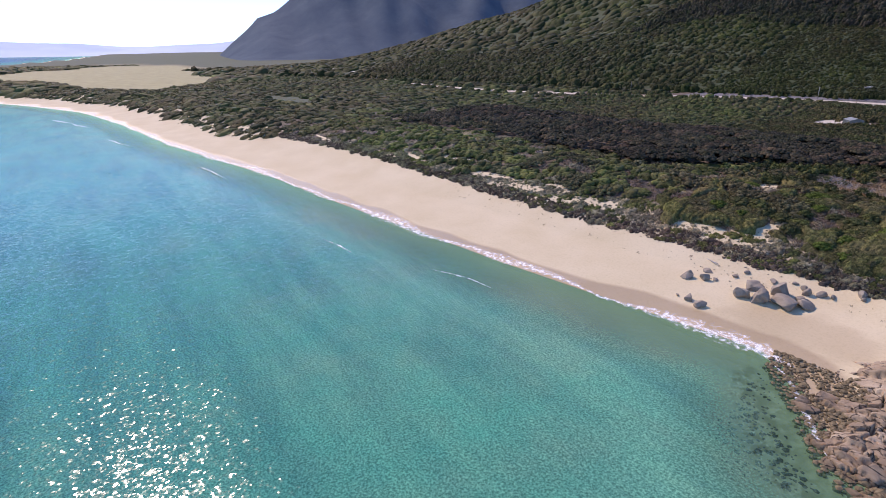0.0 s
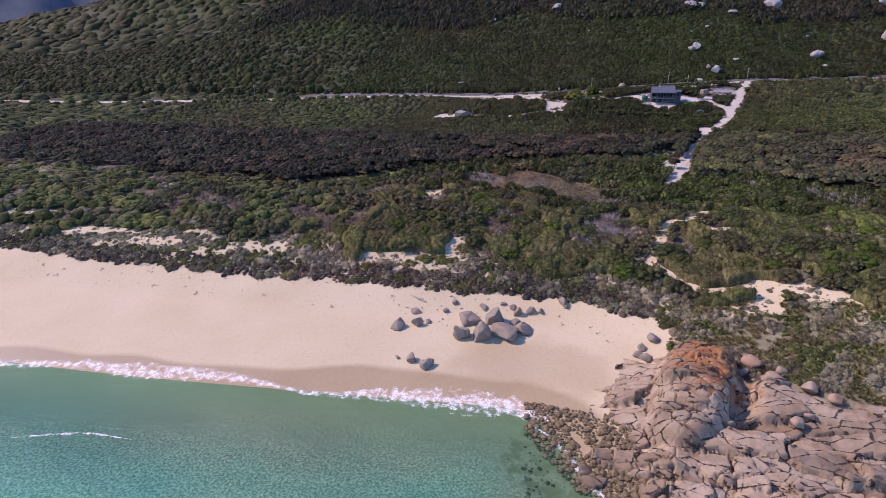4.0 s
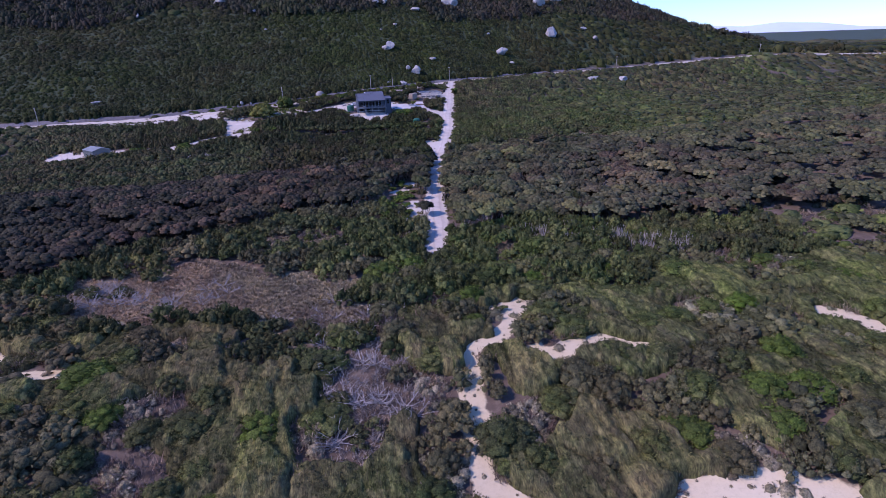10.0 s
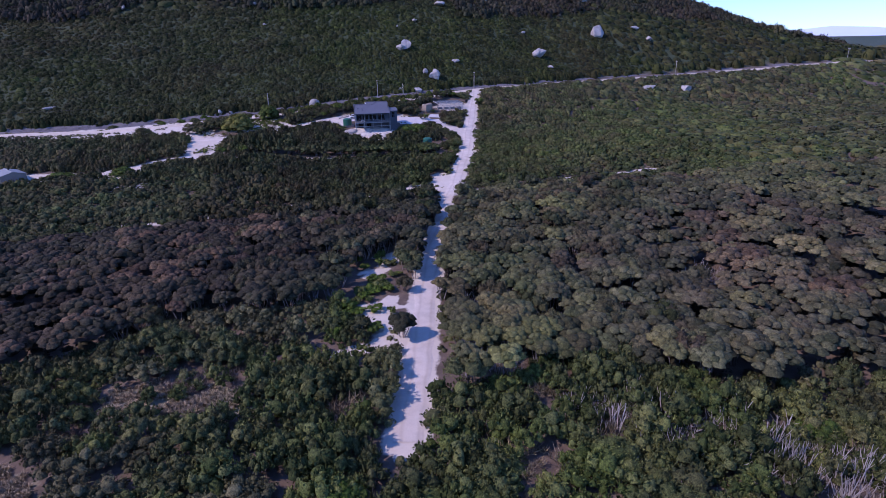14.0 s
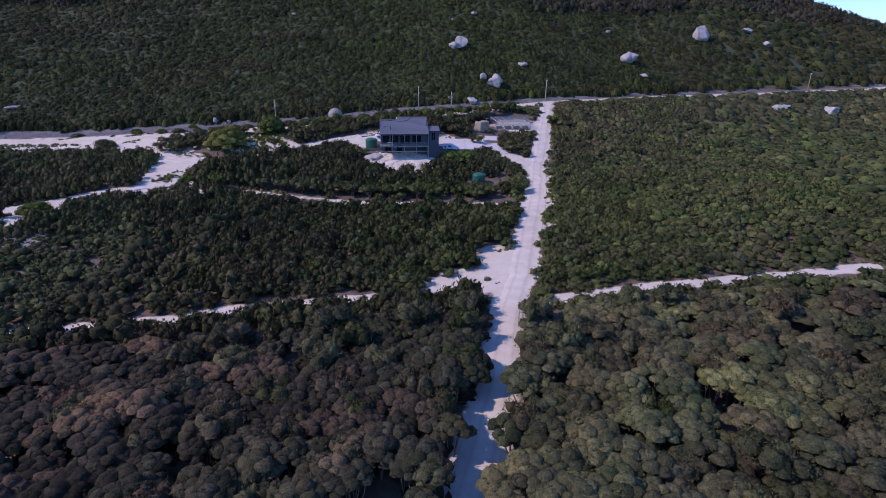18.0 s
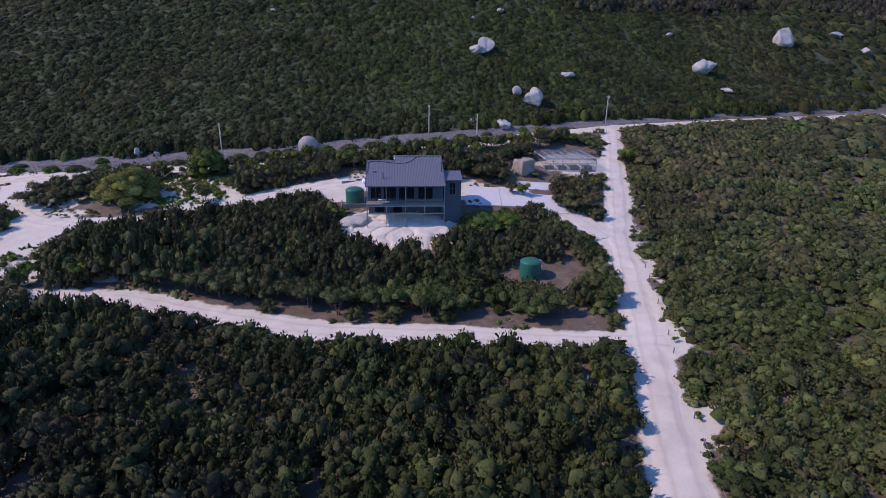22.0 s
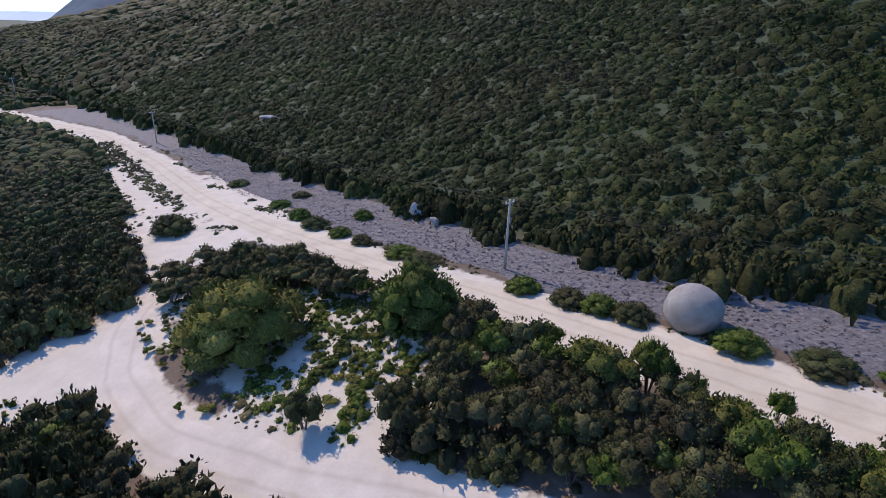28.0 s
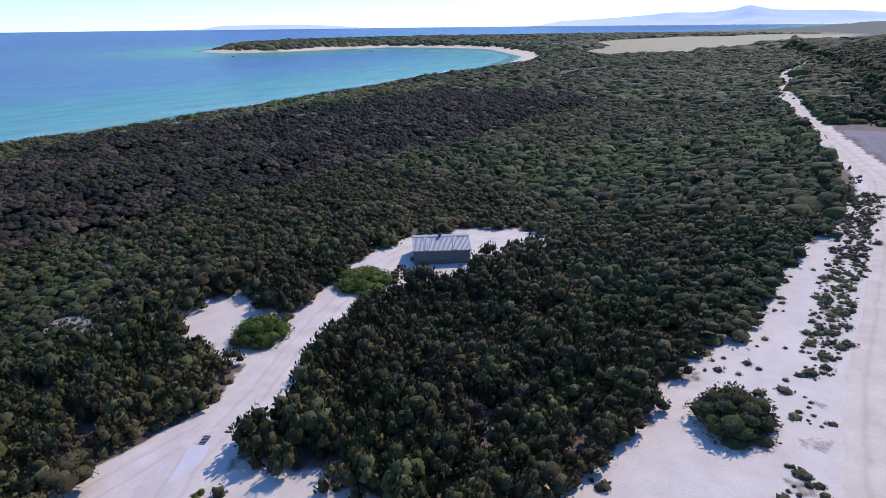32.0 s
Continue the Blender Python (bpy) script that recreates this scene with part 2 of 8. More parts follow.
def water_material():
    m, nt, b = tree_of("sea_water")
    pos = add(nt, "ShaderNodeNewGeometry").outputs["Position"]
    off = attr(nt, "offshore").outputs["Fac"]
    n1, n2 = noise_of(nt, 0.02, 4.0, 0.55, pos), noise_of(nt, 0.028, 5.0, 0.65, pos)
    reach = maths(nt, "ADD", off, maths(nt, "MULTIPLY_ADD", n1, 60.0, -30.0))
    col = ramp(nt, maths(nt, "DIVIDE", reach, 700.0, clamp=True), [
        (0.0, (0.27, 0.37, 0.25)), (0.03, (0.105, 0.335, 0.225)), (0.08, (0.042, 0.285, 0.2)), (0.18, (0.026, 0.25, 0.19)), (0.34, (0.024, 0.15, 0.25)), (1.0, (0.016, 0.085, 0.26))])
    sandy = maths(nt, "MULTIPLY_ADD", n2, 3.0, -1.3, True)
    shoal = maths(nt, "MULTIPLY", sandy, maths(nt, "DIVIDE", 42.0, maths(nt, "ADD", maths(nt, "MAXIMUM", off, 0.0), 50.0)))
    col = mix(nt, shoal, col, (0.2, 0.26, 0.165))
    weed = maths(nt, "MULTIPLY_ADD", maths(nt, "ADD", attr(nt, "kelp").outputs["Fac"], maths(nt, "MULTIPLY_ADD", noise_of(nt, 0.45, 5.0, 0.7, pos), 2.0, -1.0)), 3.5, -1.6, True)
    col = mix(nt, maths(nt, "MULTIPLY", weed, 0.85), col, (0.035, 0.06, 0.042))
    squall = nt.nodes.new("ShaderNodeMapping")
    squall.inputs["Scale"].default_value, squall.inputs["Rotation"].default_value = (0.35, 1.6, 1.0), (0, 0, -0.35)
    nt.links.new(pos, squall.inputs["Vector"])
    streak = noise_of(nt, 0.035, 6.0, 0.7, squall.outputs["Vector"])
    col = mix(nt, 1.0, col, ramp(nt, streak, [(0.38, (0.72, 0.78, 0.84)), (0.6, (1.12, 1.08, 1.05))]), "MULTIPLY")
    # bright and dark sides of small ripples painted into the water colour
    ripple_shading = noise_of(nt, 2.6, 3.0, 0.7, pos)
    col = mix(nt, 1.0, col, ramp(nt, ripple_shading, [(0.36, (0.46, 0.56, 0.56)), (0.5, (0.95, 0.97, 0.97)), (0.64, (1.75, 1.5, 1.46))]), "MULTIPLY")
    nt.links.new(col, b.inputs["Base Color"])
    b.inputs["Roughness"].default_value = 0.9
    b.inputs["Specular IOR Level"].default_value = 0.0
    # small wave facets, each with a slope of its own, over a longer swell
    swell = noise_of(nt, 0.5, 1.0, 0.5, pos)
    wave = add(nt, "ShaderNodeBump", Strength=0.3, Distance=0.35)
    nt.links.new(swell, wave.inputs["Height"])
    lean = nt.nodes.new("ShaderNodeVectorMath")
    lean.operation = "ADD"
    nt.links.new(wave.outputs["Normal"], lean.inputs[0])
    for size, steep in ((2.2, 0.12), (0.9, 0.085)):
        facet = add(nt, "ShaderNodeTexVoronoi", Scale=size)
        nt.links.new(pos, facet.inputs["Vector"])
        off_ = nt.nodes.new("ShaderNodeVectorMath")
        off_.operation = "MULTIPLY_ADD"
        off_.inputs[1].default_value, off_.inputs[2].default_value = (steep, steep, 0.0), (-steep / 2, -steep / 2, 0.0)
        nt.links.new(facet.outputs["Color"], off_.inputs[0])
        nt.links.new(off_.outputs["Vector"], lean.inputs[1])
        more = nt.nodes.new("ShaderNodeVectorMath")
        more.operation = "ADD"
        nt.links.new(lean.outputs["Vector"], more.inputs[0])
        lean = more
    face = nt.nodes.new("ShaderNodeVectorMath")
    face.operation = "NORMALIZE"
    nt.links.new(lean.outputs["Vector"], face.inputs[0])
    wave = face
    shine = add(nt, "ShaderNodeBsdfGlossy", Roughness=0.09)
    edge = add(nt, "ShaderNodeFresnel", IOR=1.33)
    nt.links.new(wave.outputs["Vector"], shine.inputs["Normal"])
    nt.links.new(wave.outputs["Vector"], edge.inputs["Normal"])
    sea = nt.nodes.new("ShaderNodeMixShader")
    nt.links.new(maths(nt, "MINIMUM", edge.outputs["Fac"], 0.3), sea.inputs["Fac"])  # a ruffled sea never mirrors fully
    nt.links.new(b.outputs["BSDF"], sea.inputs[1])
    nt.links.new(shine.outputs["BSDF"], sea.inputs[2])
    clear = nt.nodes.new("ShaderNodeBsdfTransparent")
    clear.inputs["Color"].default_value = (0.55, 0.86, 0.78, 1)
    fac = nt.nodes.new("ShaderNodeMapRange")
    fac.inputs["From Min"].default_value, fac.inputs["From Max"].default_value = 0.0, 26.0
    fac.inputs["To Min"].default_value, fac.inputs["To Max"].default_value = 0.06, 1.0
    nt.links.new(off, fac.inputs["Value"])
    out = nt.nodes.new("ShaderNodeMixShader")
    nt.links.new(fac.outputs["Result"], out.inputs["Fac"])
    nt.links.new(clear.outputs["BSDF"], out.inputs[1])
    nt.links.new(sea.outputs["Shader"], out.inputs[2])
    nt.links.new(out.outputs["Shader"], nt.nodes["Material Output"].inputs["Surface"])
    return m


def rock_material(name, lo, mid, hi, stain=None, scale=0.8):
    m, nt, b = tree_of(name)
    pos = add(nt, "ShaderNodeNewGeometry").outputs["Position"]
    n1, n2, n3 = noise_of(nt, scale, 6.0, 0.65, pos), noise_of(nt, scale * 9, 6.0, 0.75, pos), noise_of(nt, scale * 0.35, 4.0, 0.6, pos)
    col = mix(nt, n2, ramp(nt, n1, [(0.3, lo), (0.5, mid), (0.72, hi)]), mid)
    if stain:
        col = mix(nt, maths(nt, "MULTIPLY_ADD", n3, 5.0, -2.5, True), col, mix(nt, n2, stain, col))
    spots = maths(nt, "MULTIPLY_ADD", n2, 8.0, -4.9, True)
    col = mix(nt, maths(nt, "MULTIPLY", spots, 0.5), col, mix(nt, 1.0, col, (0.4, 0.4, 0.42), "MULTIPLY"))
    nt.links.new(col, b.inputs["Base Color"])
    b.inputs["Roughness"].default_value = 0.85
    bump(nt, b, mix(nt, 0.5, n1, n2), 0.7, 0.25)
    return m


M_GROUND = ground_material()
M_ROAD = sand_material("sandy_road", (0.58, 0.495, 0.375), (0.74, 0.645, 0.505), 0.9)
M_TRACK = sand_material("white_sand_track", (0.6, 0.53, 0.44), (0.77, 0.69, 0.59), 0.8)
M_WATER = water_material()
M_ROCK = rock_material("granite", (0.16, 0.14, 0.12), (0.3, 0.27, 0.24), (0.44, 0.41, 0.38))
M_PALE = rock_material("pale_granite", (0.2, 0.185, 0.17), (0.38, 0.355, 0.33), (0.55, 0.52, 0.49), scale=0.45)
M_RED = rock_material("orange_lichen_granite", (0.22, 0.15, 0.1), (0.38, 0.28, 0.2), (0.5, 0.4, 0.32), (0.5, 0.17, 0.04), 0.5)
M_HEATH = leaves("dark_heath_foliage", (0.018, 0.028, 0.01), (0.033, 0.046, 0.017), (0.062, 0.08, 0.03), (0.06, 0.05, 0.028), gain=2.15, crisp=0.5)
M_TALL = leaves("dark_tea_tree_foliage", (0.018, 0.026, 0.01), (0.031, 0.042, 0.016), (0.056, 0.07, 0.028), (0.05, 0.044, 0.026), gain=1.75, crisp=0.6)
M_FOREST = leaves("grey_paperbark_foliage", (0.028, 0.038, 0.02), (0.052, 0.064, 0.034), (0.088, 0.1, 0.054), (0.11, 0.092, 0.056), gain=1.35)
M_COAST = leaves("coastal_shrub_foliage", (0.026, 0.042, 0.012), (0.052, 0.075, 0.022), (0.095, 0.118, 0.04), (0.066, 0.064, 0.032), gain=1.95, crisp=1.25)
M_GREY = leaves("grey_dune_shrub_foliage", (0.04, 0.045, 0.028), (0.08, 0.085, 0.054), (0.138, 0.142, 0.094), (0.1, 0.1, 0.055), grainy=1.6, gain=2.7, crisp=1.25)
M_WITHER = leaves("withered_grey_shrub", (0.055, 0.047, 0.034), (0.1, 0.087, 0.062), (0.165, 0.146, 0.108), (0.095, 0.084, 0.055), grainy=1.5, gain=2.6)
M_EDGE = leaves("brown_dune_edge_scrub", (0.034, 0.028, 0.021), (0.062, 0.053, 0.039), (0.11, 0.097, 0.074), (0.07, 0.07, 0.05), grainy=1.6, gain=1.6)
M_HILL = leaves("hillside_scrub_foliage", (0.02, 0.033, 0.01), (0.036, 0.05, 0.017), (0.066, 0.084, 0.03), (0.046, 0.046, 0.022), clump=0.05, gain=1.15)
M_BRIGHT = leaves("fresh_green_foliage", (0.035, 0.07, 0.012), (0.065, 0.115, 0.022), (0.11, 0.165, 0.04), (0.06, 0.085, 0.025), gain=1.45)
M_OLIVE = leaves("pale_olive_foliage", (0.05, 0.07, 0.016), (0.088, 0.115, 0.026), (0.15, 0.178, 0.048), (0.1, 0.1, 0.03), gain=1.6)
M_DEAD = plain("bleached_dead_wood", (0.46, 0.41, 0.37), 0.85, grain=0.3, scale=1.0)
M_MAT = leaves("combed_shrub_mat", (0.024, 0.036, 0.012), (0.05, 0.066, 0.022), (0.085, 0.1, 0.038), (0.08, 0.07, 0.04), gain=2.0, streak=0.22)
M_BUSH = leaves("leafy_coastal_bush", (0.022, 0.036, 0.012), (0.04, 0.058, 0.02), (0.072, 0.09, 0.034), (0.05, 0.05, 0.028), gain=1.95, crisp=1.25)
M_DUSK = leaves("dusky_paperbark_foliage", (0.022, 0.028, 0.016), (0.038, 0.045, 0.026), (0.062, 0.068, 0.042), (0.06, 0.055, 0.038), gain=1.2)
M_DEADTWIG = plain("bleached_twigs", (0.33, 0.285, 0.24), 0.85, grain=0.35, scale=0.6)
M_STEM = plain("pale_paperbark_stem", (0.27, 0.235, 0.21), 0.85, grain=0.3, scale=0.8)
M_STRAW = leaves("dry_tussock", (0.108, 0.1, 0.056), (0.18, 0.168, 0.096), (0.27, 0.255, 0.152), (0.14, 0.125, 0.076), grainy=2.0, gain=2.0)
M_BARK = plain("grey_bark", (0.16, 0.13, 0.11), 0.85, grain=0.3, scale=1.5)
# ---------------------------------------------------------------- lie of the land
def smooth(a, b, v):
    t = np.clip((np.asarray(v, float) - a) / (b - a), 0.0, 1.0)
    return t * t * (3.0 - 2.0 * t)


# the coast line, from the rocks in the east, along the beach and the cove, round the headland
COAST = [(420, -420), (200, -372), (110, -350), (50, -336), (22, -328), (4, -319), (-7, -307), (-15, -299), (-22, -296.5),
         (-38, -300), (-61, -305), (-90, -311), (-120, -316), (-175, -326), (-250, -337), (-377, -366), (-535, -390),
         (-666, -418), (-790, -470), (-913, -533), (-1040, -660), (-1130, -760), (-1160, -900), (-1120, -1060), (-990, -1090),
         (-785, -1110), (-703, -1160), (-720, -1310), (-900, -1500), (-1200, -1650), (-1700, -1600), (-2300, -1200)]
LAND = COAST + [(-2900, -750), (-3600, -520), (-4900, -300), (-4900, 4900), (4900, 4900), (4900, -500), (2500, -620), (1000, -520)]


def coast_distance(x, y):
    """Distance from the water's edge: positive on land, negative at sea."""
    x, y = np.asarray(x, float), np.asarray(y, float)
    near = np.full(x.shape, 1e12)
    inside = np.zeros(x.shape, bool)
    for (ax, ay), (bx, by) in zip(LAND, LAND[1:] + LAND[:1]):
        dx, dy = bx - ax, by - ay
        t = np.clip(((x - ax) * dx + (y - ay) * dy) / (dx * dx + dy * dy), 0, 1)
        near = np.minimum(near, (x - ax - t * dx) ** 2 + (y - ay - t * dy) ** 2)
        if ay != by:
            inside ^= ((ay > y) != (by > y)) & (x < (bx - ax) * (y - ay) / (by - ay) + ax)
    return np.where(inside, 1.0, -1.0) * np.sqrt(near)


def scrub_line(x):
    """How far from the water the dune scrub begins."""
    return np.interp(x, (-400, -200, -130, -52, -30, 0, 8, 22), (46, 44, 39, 36.5, 35, 37, 33, 27))


def foot_y(x):
    """The foot of the hill, along the upper edge of the public road."""
    return np.interp(x, (-1800, -900, -580, -300, -162, -110, -44, 5, 54, 189, 327, 600, 1500), (-260, -120, -38, 2, 18, 24, 29, 41, 56, 104, 128, 170, 300))


def foot_z(x):
    return np.interp(x, (-1800, -900, -580, -300, -162, -110, -44, 5, 54, 189, 327, 600, 1500), (14, 18, 20.5, 22, 23.5, 24, 28, 31.5, 34, 36, 41, 36, 30))


def waves2(x, y):
    """Soft uneven swell of the ground, about one unit either way."""
    return (np.sin(x / 23.0 + 1.3 * np.sin(y / 31.0)) + np.sin(y / 17.0 + 1.7 * np.sin(x / 41.0)) + 0.6 * np.sin((x + y) / 9.0)) / 2.6


def height(x, y):
    x, y = np.asarray(x, float), np.asarray(y, float)
    d = coast_distance(x, y)
    shore = np.interp(d, (-400, -150, -60, -15, 0, 8, 28, 38, 52, 80, 98, 190, 265, 600), (-14, -9, -4.5, -1.2, 0, 0.9, 3.0, 5.6, 9.2, 14.0, 13.6, 17.8, 19.4, 19.4))
    shore = shore * np.where(d > 30, np.clip(1 + 0.0013 * (x - 20) * smooth(60, 200, d), 0.72, 1.12), 1.0)
    shore = shore + waves2(x, y) * 0.9 * smooth(34, 60, d)
    e = y - foot_y(x)
    w = smooth(-78, -2, e)
    low = shore * (1 - w) + foot_z(x) * w
    far = np.interp(x, (-1700, -1300, -1000, -700, -420, 205, 280, 370, 460, 640), (0.03, 0.12, 0.5, 0.92, 1.0, 1.0, 0.84, 0.42, 0.11, 0.04))
    up = np.maximum(e, 0.0)
    slope = np.interp(up, (0, 10, 60, 160, 420, 700, 1100), (0, 4, 25, 62, 150, 215, 240))
    bumps = waves2(x * 0.35, y * 0.35) * 5.0 * smooth(40, 200, up) + waves2(x * 0.8 + 30, y * 0.8) * 1.5 * smooth(10, 60, up)
    hollow = 1 - 0.3 * smooth(-330, -620, x) * smooth(330, 170, up)
    return low + (slope * hollow + bumps) * far


# ---------------------------------------------------------------- tracks, clearings and their outlines
PUBLIC = [(-900, -60), (-768, -58), (-630, -66), (-515, -65), (-378, -43), (-243, -11), (-185, 5.5), (-140, 9.5), (-100, 9.8), (-80, 11.5),
          (-56, 15.5), (-41, 18.5), (-25, 21.5), (-10, 24.5), (10, 30), (32, 38.5), (60, 51), (100, 67), (190, 95), (330, 121), (480, 140)]
DRIVE = [(4.8, -183.5), (5.2, -181), (7, -171), (9.7, -151), (13, -131), (17.5, -115), (21, -97), (24.5, -85), (29.5, -62), (33.5, -45), (37, -28),
         (40, -12), (44.5, 5), (47.5, 19), (51, 33), (54, 46)]
LANES = {  # centre line, half width
    "house_track": ([(36, -45.5), (24, -45), (10, -43.5), (-5, -42.8), (-20, -39), (-35, -34.8), (-47, -35), (-58, -36), (-66, -36)], 2.5),
    "west_track": ([(12, -91), (0, -93), (-19, -94.5), (-37, -98), (-60, -102)], 1.1),
    "east_track": ([(23, -96), (36, -93), (47, -91.5), (58, -89.5), (82, -85)], 1.1),
    "upper_track": ([(-74, -2), (-66, -9), (-56, -12), (-45, -11), (-34, -5.5), (-25, 0.5), (-17, 4.2), (-8, 7.5), (0, 10.5)], 2.5),
    "house_forecourt": ([(37, -13), (34, -6.5), (28, 0.3), (20, 1.5), (13.5, 2.5)], 2.6),
    "shed_track": ([(-56, -27), (-63, -33), (-71, -36.5), (-78, -41.5), (-87, -46.5), (-96, -50), (-105, -53.5), (-116, -55), (-124, -50), (-129, -40)], 3.3),
}
PATCHES = [  # bare sand: centre and half axes
    (12.5, -213, 2.6, 4.5), (23, -253, 6.5, 3.4), (20, -259, 3.6, 3.0), (31.5, -255, 4.2, 2.0), (11, -255, 4.2, 1.8), (-68.5, -214, 4.0, 7.0), (-60, -21, 6, 9), (-44, 2, 13, 7.5), (38.2, -38, 1.1, 8), (41.3, -22, 1.1, 8), (44.4, -8, 1.1, 8), (48.0, 5, 1.1, 8), (33.6, -60, 1.0, 8), (29.0, -78, 1.0, 9), (4.5, -133.5, 2.6, 2.6), (1.5, -139, 2.0, 2.4), (-12.5, 2, 4.5, 3.5), (14.5, 3.5, 4.5, 4.5),
    (-62.5, -18, 5.5, 11), (-68, -5.5, 5, 5), (-57.5, -30, 5, 6), (-80, 3, 9, 4.5), (-112, -49, 10, 9), (-125, -46, 8, 9), (15.5, -88, 6.5, 5), (21.5, -82, 4.5, 9),
    (-43.5, -29.5, 4, 1.2), (1.5, -8.5, 9.5, 5.5), (-78, -55, 5.5, 6.5), (20, 2, 7, 4), (-6, 9.5, 6, 3), (39, 19, 8, 6),
    (-100, 4.5, 14, 2.0), (-86, 2.5, 7, 4.5), (-97, -48, 6.5, 5), (-79, -48.5, 6, 6), (-44, 1, 5, 3), (-125, 6, 18, 1.6), (0.2, -157, 2.0, 5), (3.5, -161, 1.8, 5), (-2, -165, 3.5, 1.6), (13, -146, 1.0, 4), (3.5, -151, 1.6, 3.0), (-118, 1.6, 17, 2.6), (-140, 4.2, 15, 1.8), (-97, 0.6, 11, 4), (-100, 15.2, 20, 3.4), (-79, -1.5, 10, 4.0), (-88, -1, 9, 3.6), (-128, 0.5, 15, 2.4), (-150, 2.5, 14, 2.2), (-69, -3, 7, 5)]
SANDY = [  # open sand along the foot tracks and the dune crest: centre line and half width
    ([(14.8, -209.4), (11.7, -215.9), (7.3, -221.5), (3.5, -223), (1.7, -228), (0.7, -233), (-0.4, -240), (-0.5, -244.6), (3.2, -247.9), (5.8, -251.4), (11, -255), (15.4, -253.5), (21.3, -250.5)], 0.45),
    ([(21.3, -251), (24.6, -252.2), (28.7, -253), (31.9, -255), (34, -258.5), (36, -262), (44, -264)], 1.5), ([(22, -253), (21.8, -256.6), (20.6, -259.7), (16, -261)], 1.5),
    ([(12, -226), (14, -228), (17, -226), (22, -225.5), (26, -228.5)], 0.8), ([(58.7, -227), (61.4, -231), (62, -235), (62.6, -240)], 1.3),
    ([(-64, -217), (-54, -217)], 0.8), ([(-48.4, -244), (-49.5, -249), (-47.5, -252)], 0.7), ([(-190, -266.5), (-176, -264.5)], 1.8), ([(-157, -269.5), (-146, -265.5)], 1.2),
    ([(-136, -269.5), (-124, -267)], 1.6), ([(-123, -262), (-119, -261)], 0.9), ([(-106, -265), (-92, -261.5)], 1.2), ([(-69, -259.5), (-59, -256.5)], 0.9)]
LITTER = [(24, -27, 7, 6), (-25, -31, 9, 2.6), (0, -37, 14, 2.2), (22, -39, 9, 2.2), (-30, 12, 22, 6), (-42, 2, 10, 6), (28, 14, 9, 7)]  # brown leaf litter and weeds
DRY = [(-49, -191, 18, 10), (-31, -197, 13, 8.5), (-20, -209, 7.5, 7), (-19, -174, 5, 3.4), (-27, -171, 4, 2.5), (-16, -198, 6, 4), (-24, -190, 5, 3)]
DEADWOOD = [(-13, -228, 6, 11), (-24, -214, 8, 6), (-10, -214, 4, 5), (-60, -190, 7, 4)]  # bleached fallen scrub


def line_distance(x, y, line):
    near = np.full(np.shape(x), 1e12)
    for (ax, ay), (bx, by) in zip(line, line[1:]):
        dx, dy = bx - ax, by - ay
        t = np.clip(((x - ax) * dx + (y - ay) * dy) / (dx * dx + dy * dy), 0, 1)
        near = np.minimum(near, (x - ax - t * dx) ** 2 + (y - ay - t * dy) ** 2)
    return np.sqrt(near)


def blob(x, y, rows):
    """About 1 inside any of the ellipses, 0 outside."""
    v = np.zeros(np.shape(x))
    x, y = x + 1.3 * wobble(x, y, 2.3) + 0.7 * wobble(y, x, 1.1), y + 1.3 * wobble(y + 5, x, 2.1) + 0.7 * wobble(x, y + 9, 0.9)
    for cx, cy, rx, ry in rows:
        v = np.maximum(v, 1.5 - np.hypot((x - cx) / rx, (y - cy) / ry))
    return np.clip(v, 0, 1)


def wobble(x, y, size):
    return np.sin(x / size + 1.9 * np.sin(y / size * 0.7)) * np.sin(y / size * 1.13 + 1.6 * np.sin(x / size * 0.9 + 2.0))


def sandy_distance(x, y):
    """Distance past the edge of the open sand in the dunes."""
    d = np.full(np.shape(x), 1e6)
    x, y = x + 0.5 * wobble(x, y, 1.5), y + 0.5 * wobble(y + 3, x, 1.7)
    for line, half in SANDY:
        d = np.minimum(d, line_distance(x, y, line) - half)
    return d


def tracks_distance(x, y):
    """Distance past the nearest track's edge (negative on it)."""
    d = line_distance(x, y, DRIVE) - 2.3
    d = np.minimum(d, line_distance(x, y, PUBLIC) - 2.9)
    for line, half in LANES.values():
        d = np.minimum(d, line_distance(x, y, line) - half)
    return d


def sand_front(x, y, d):
    """Blotches of open sand along the front of the dunes."""
    return smooth(0.45, 0.85, wobble(x * 0.45, d * 1.5, 4.2) + 0.55 * wobble(x + 40, y, 1.9) - 0.1) * smooth(23, 9, d - scrub_line(x)) * smooth(-3, 3, d - scrub_line(x)) * np.where(x < -45, 1.0, 0.3)


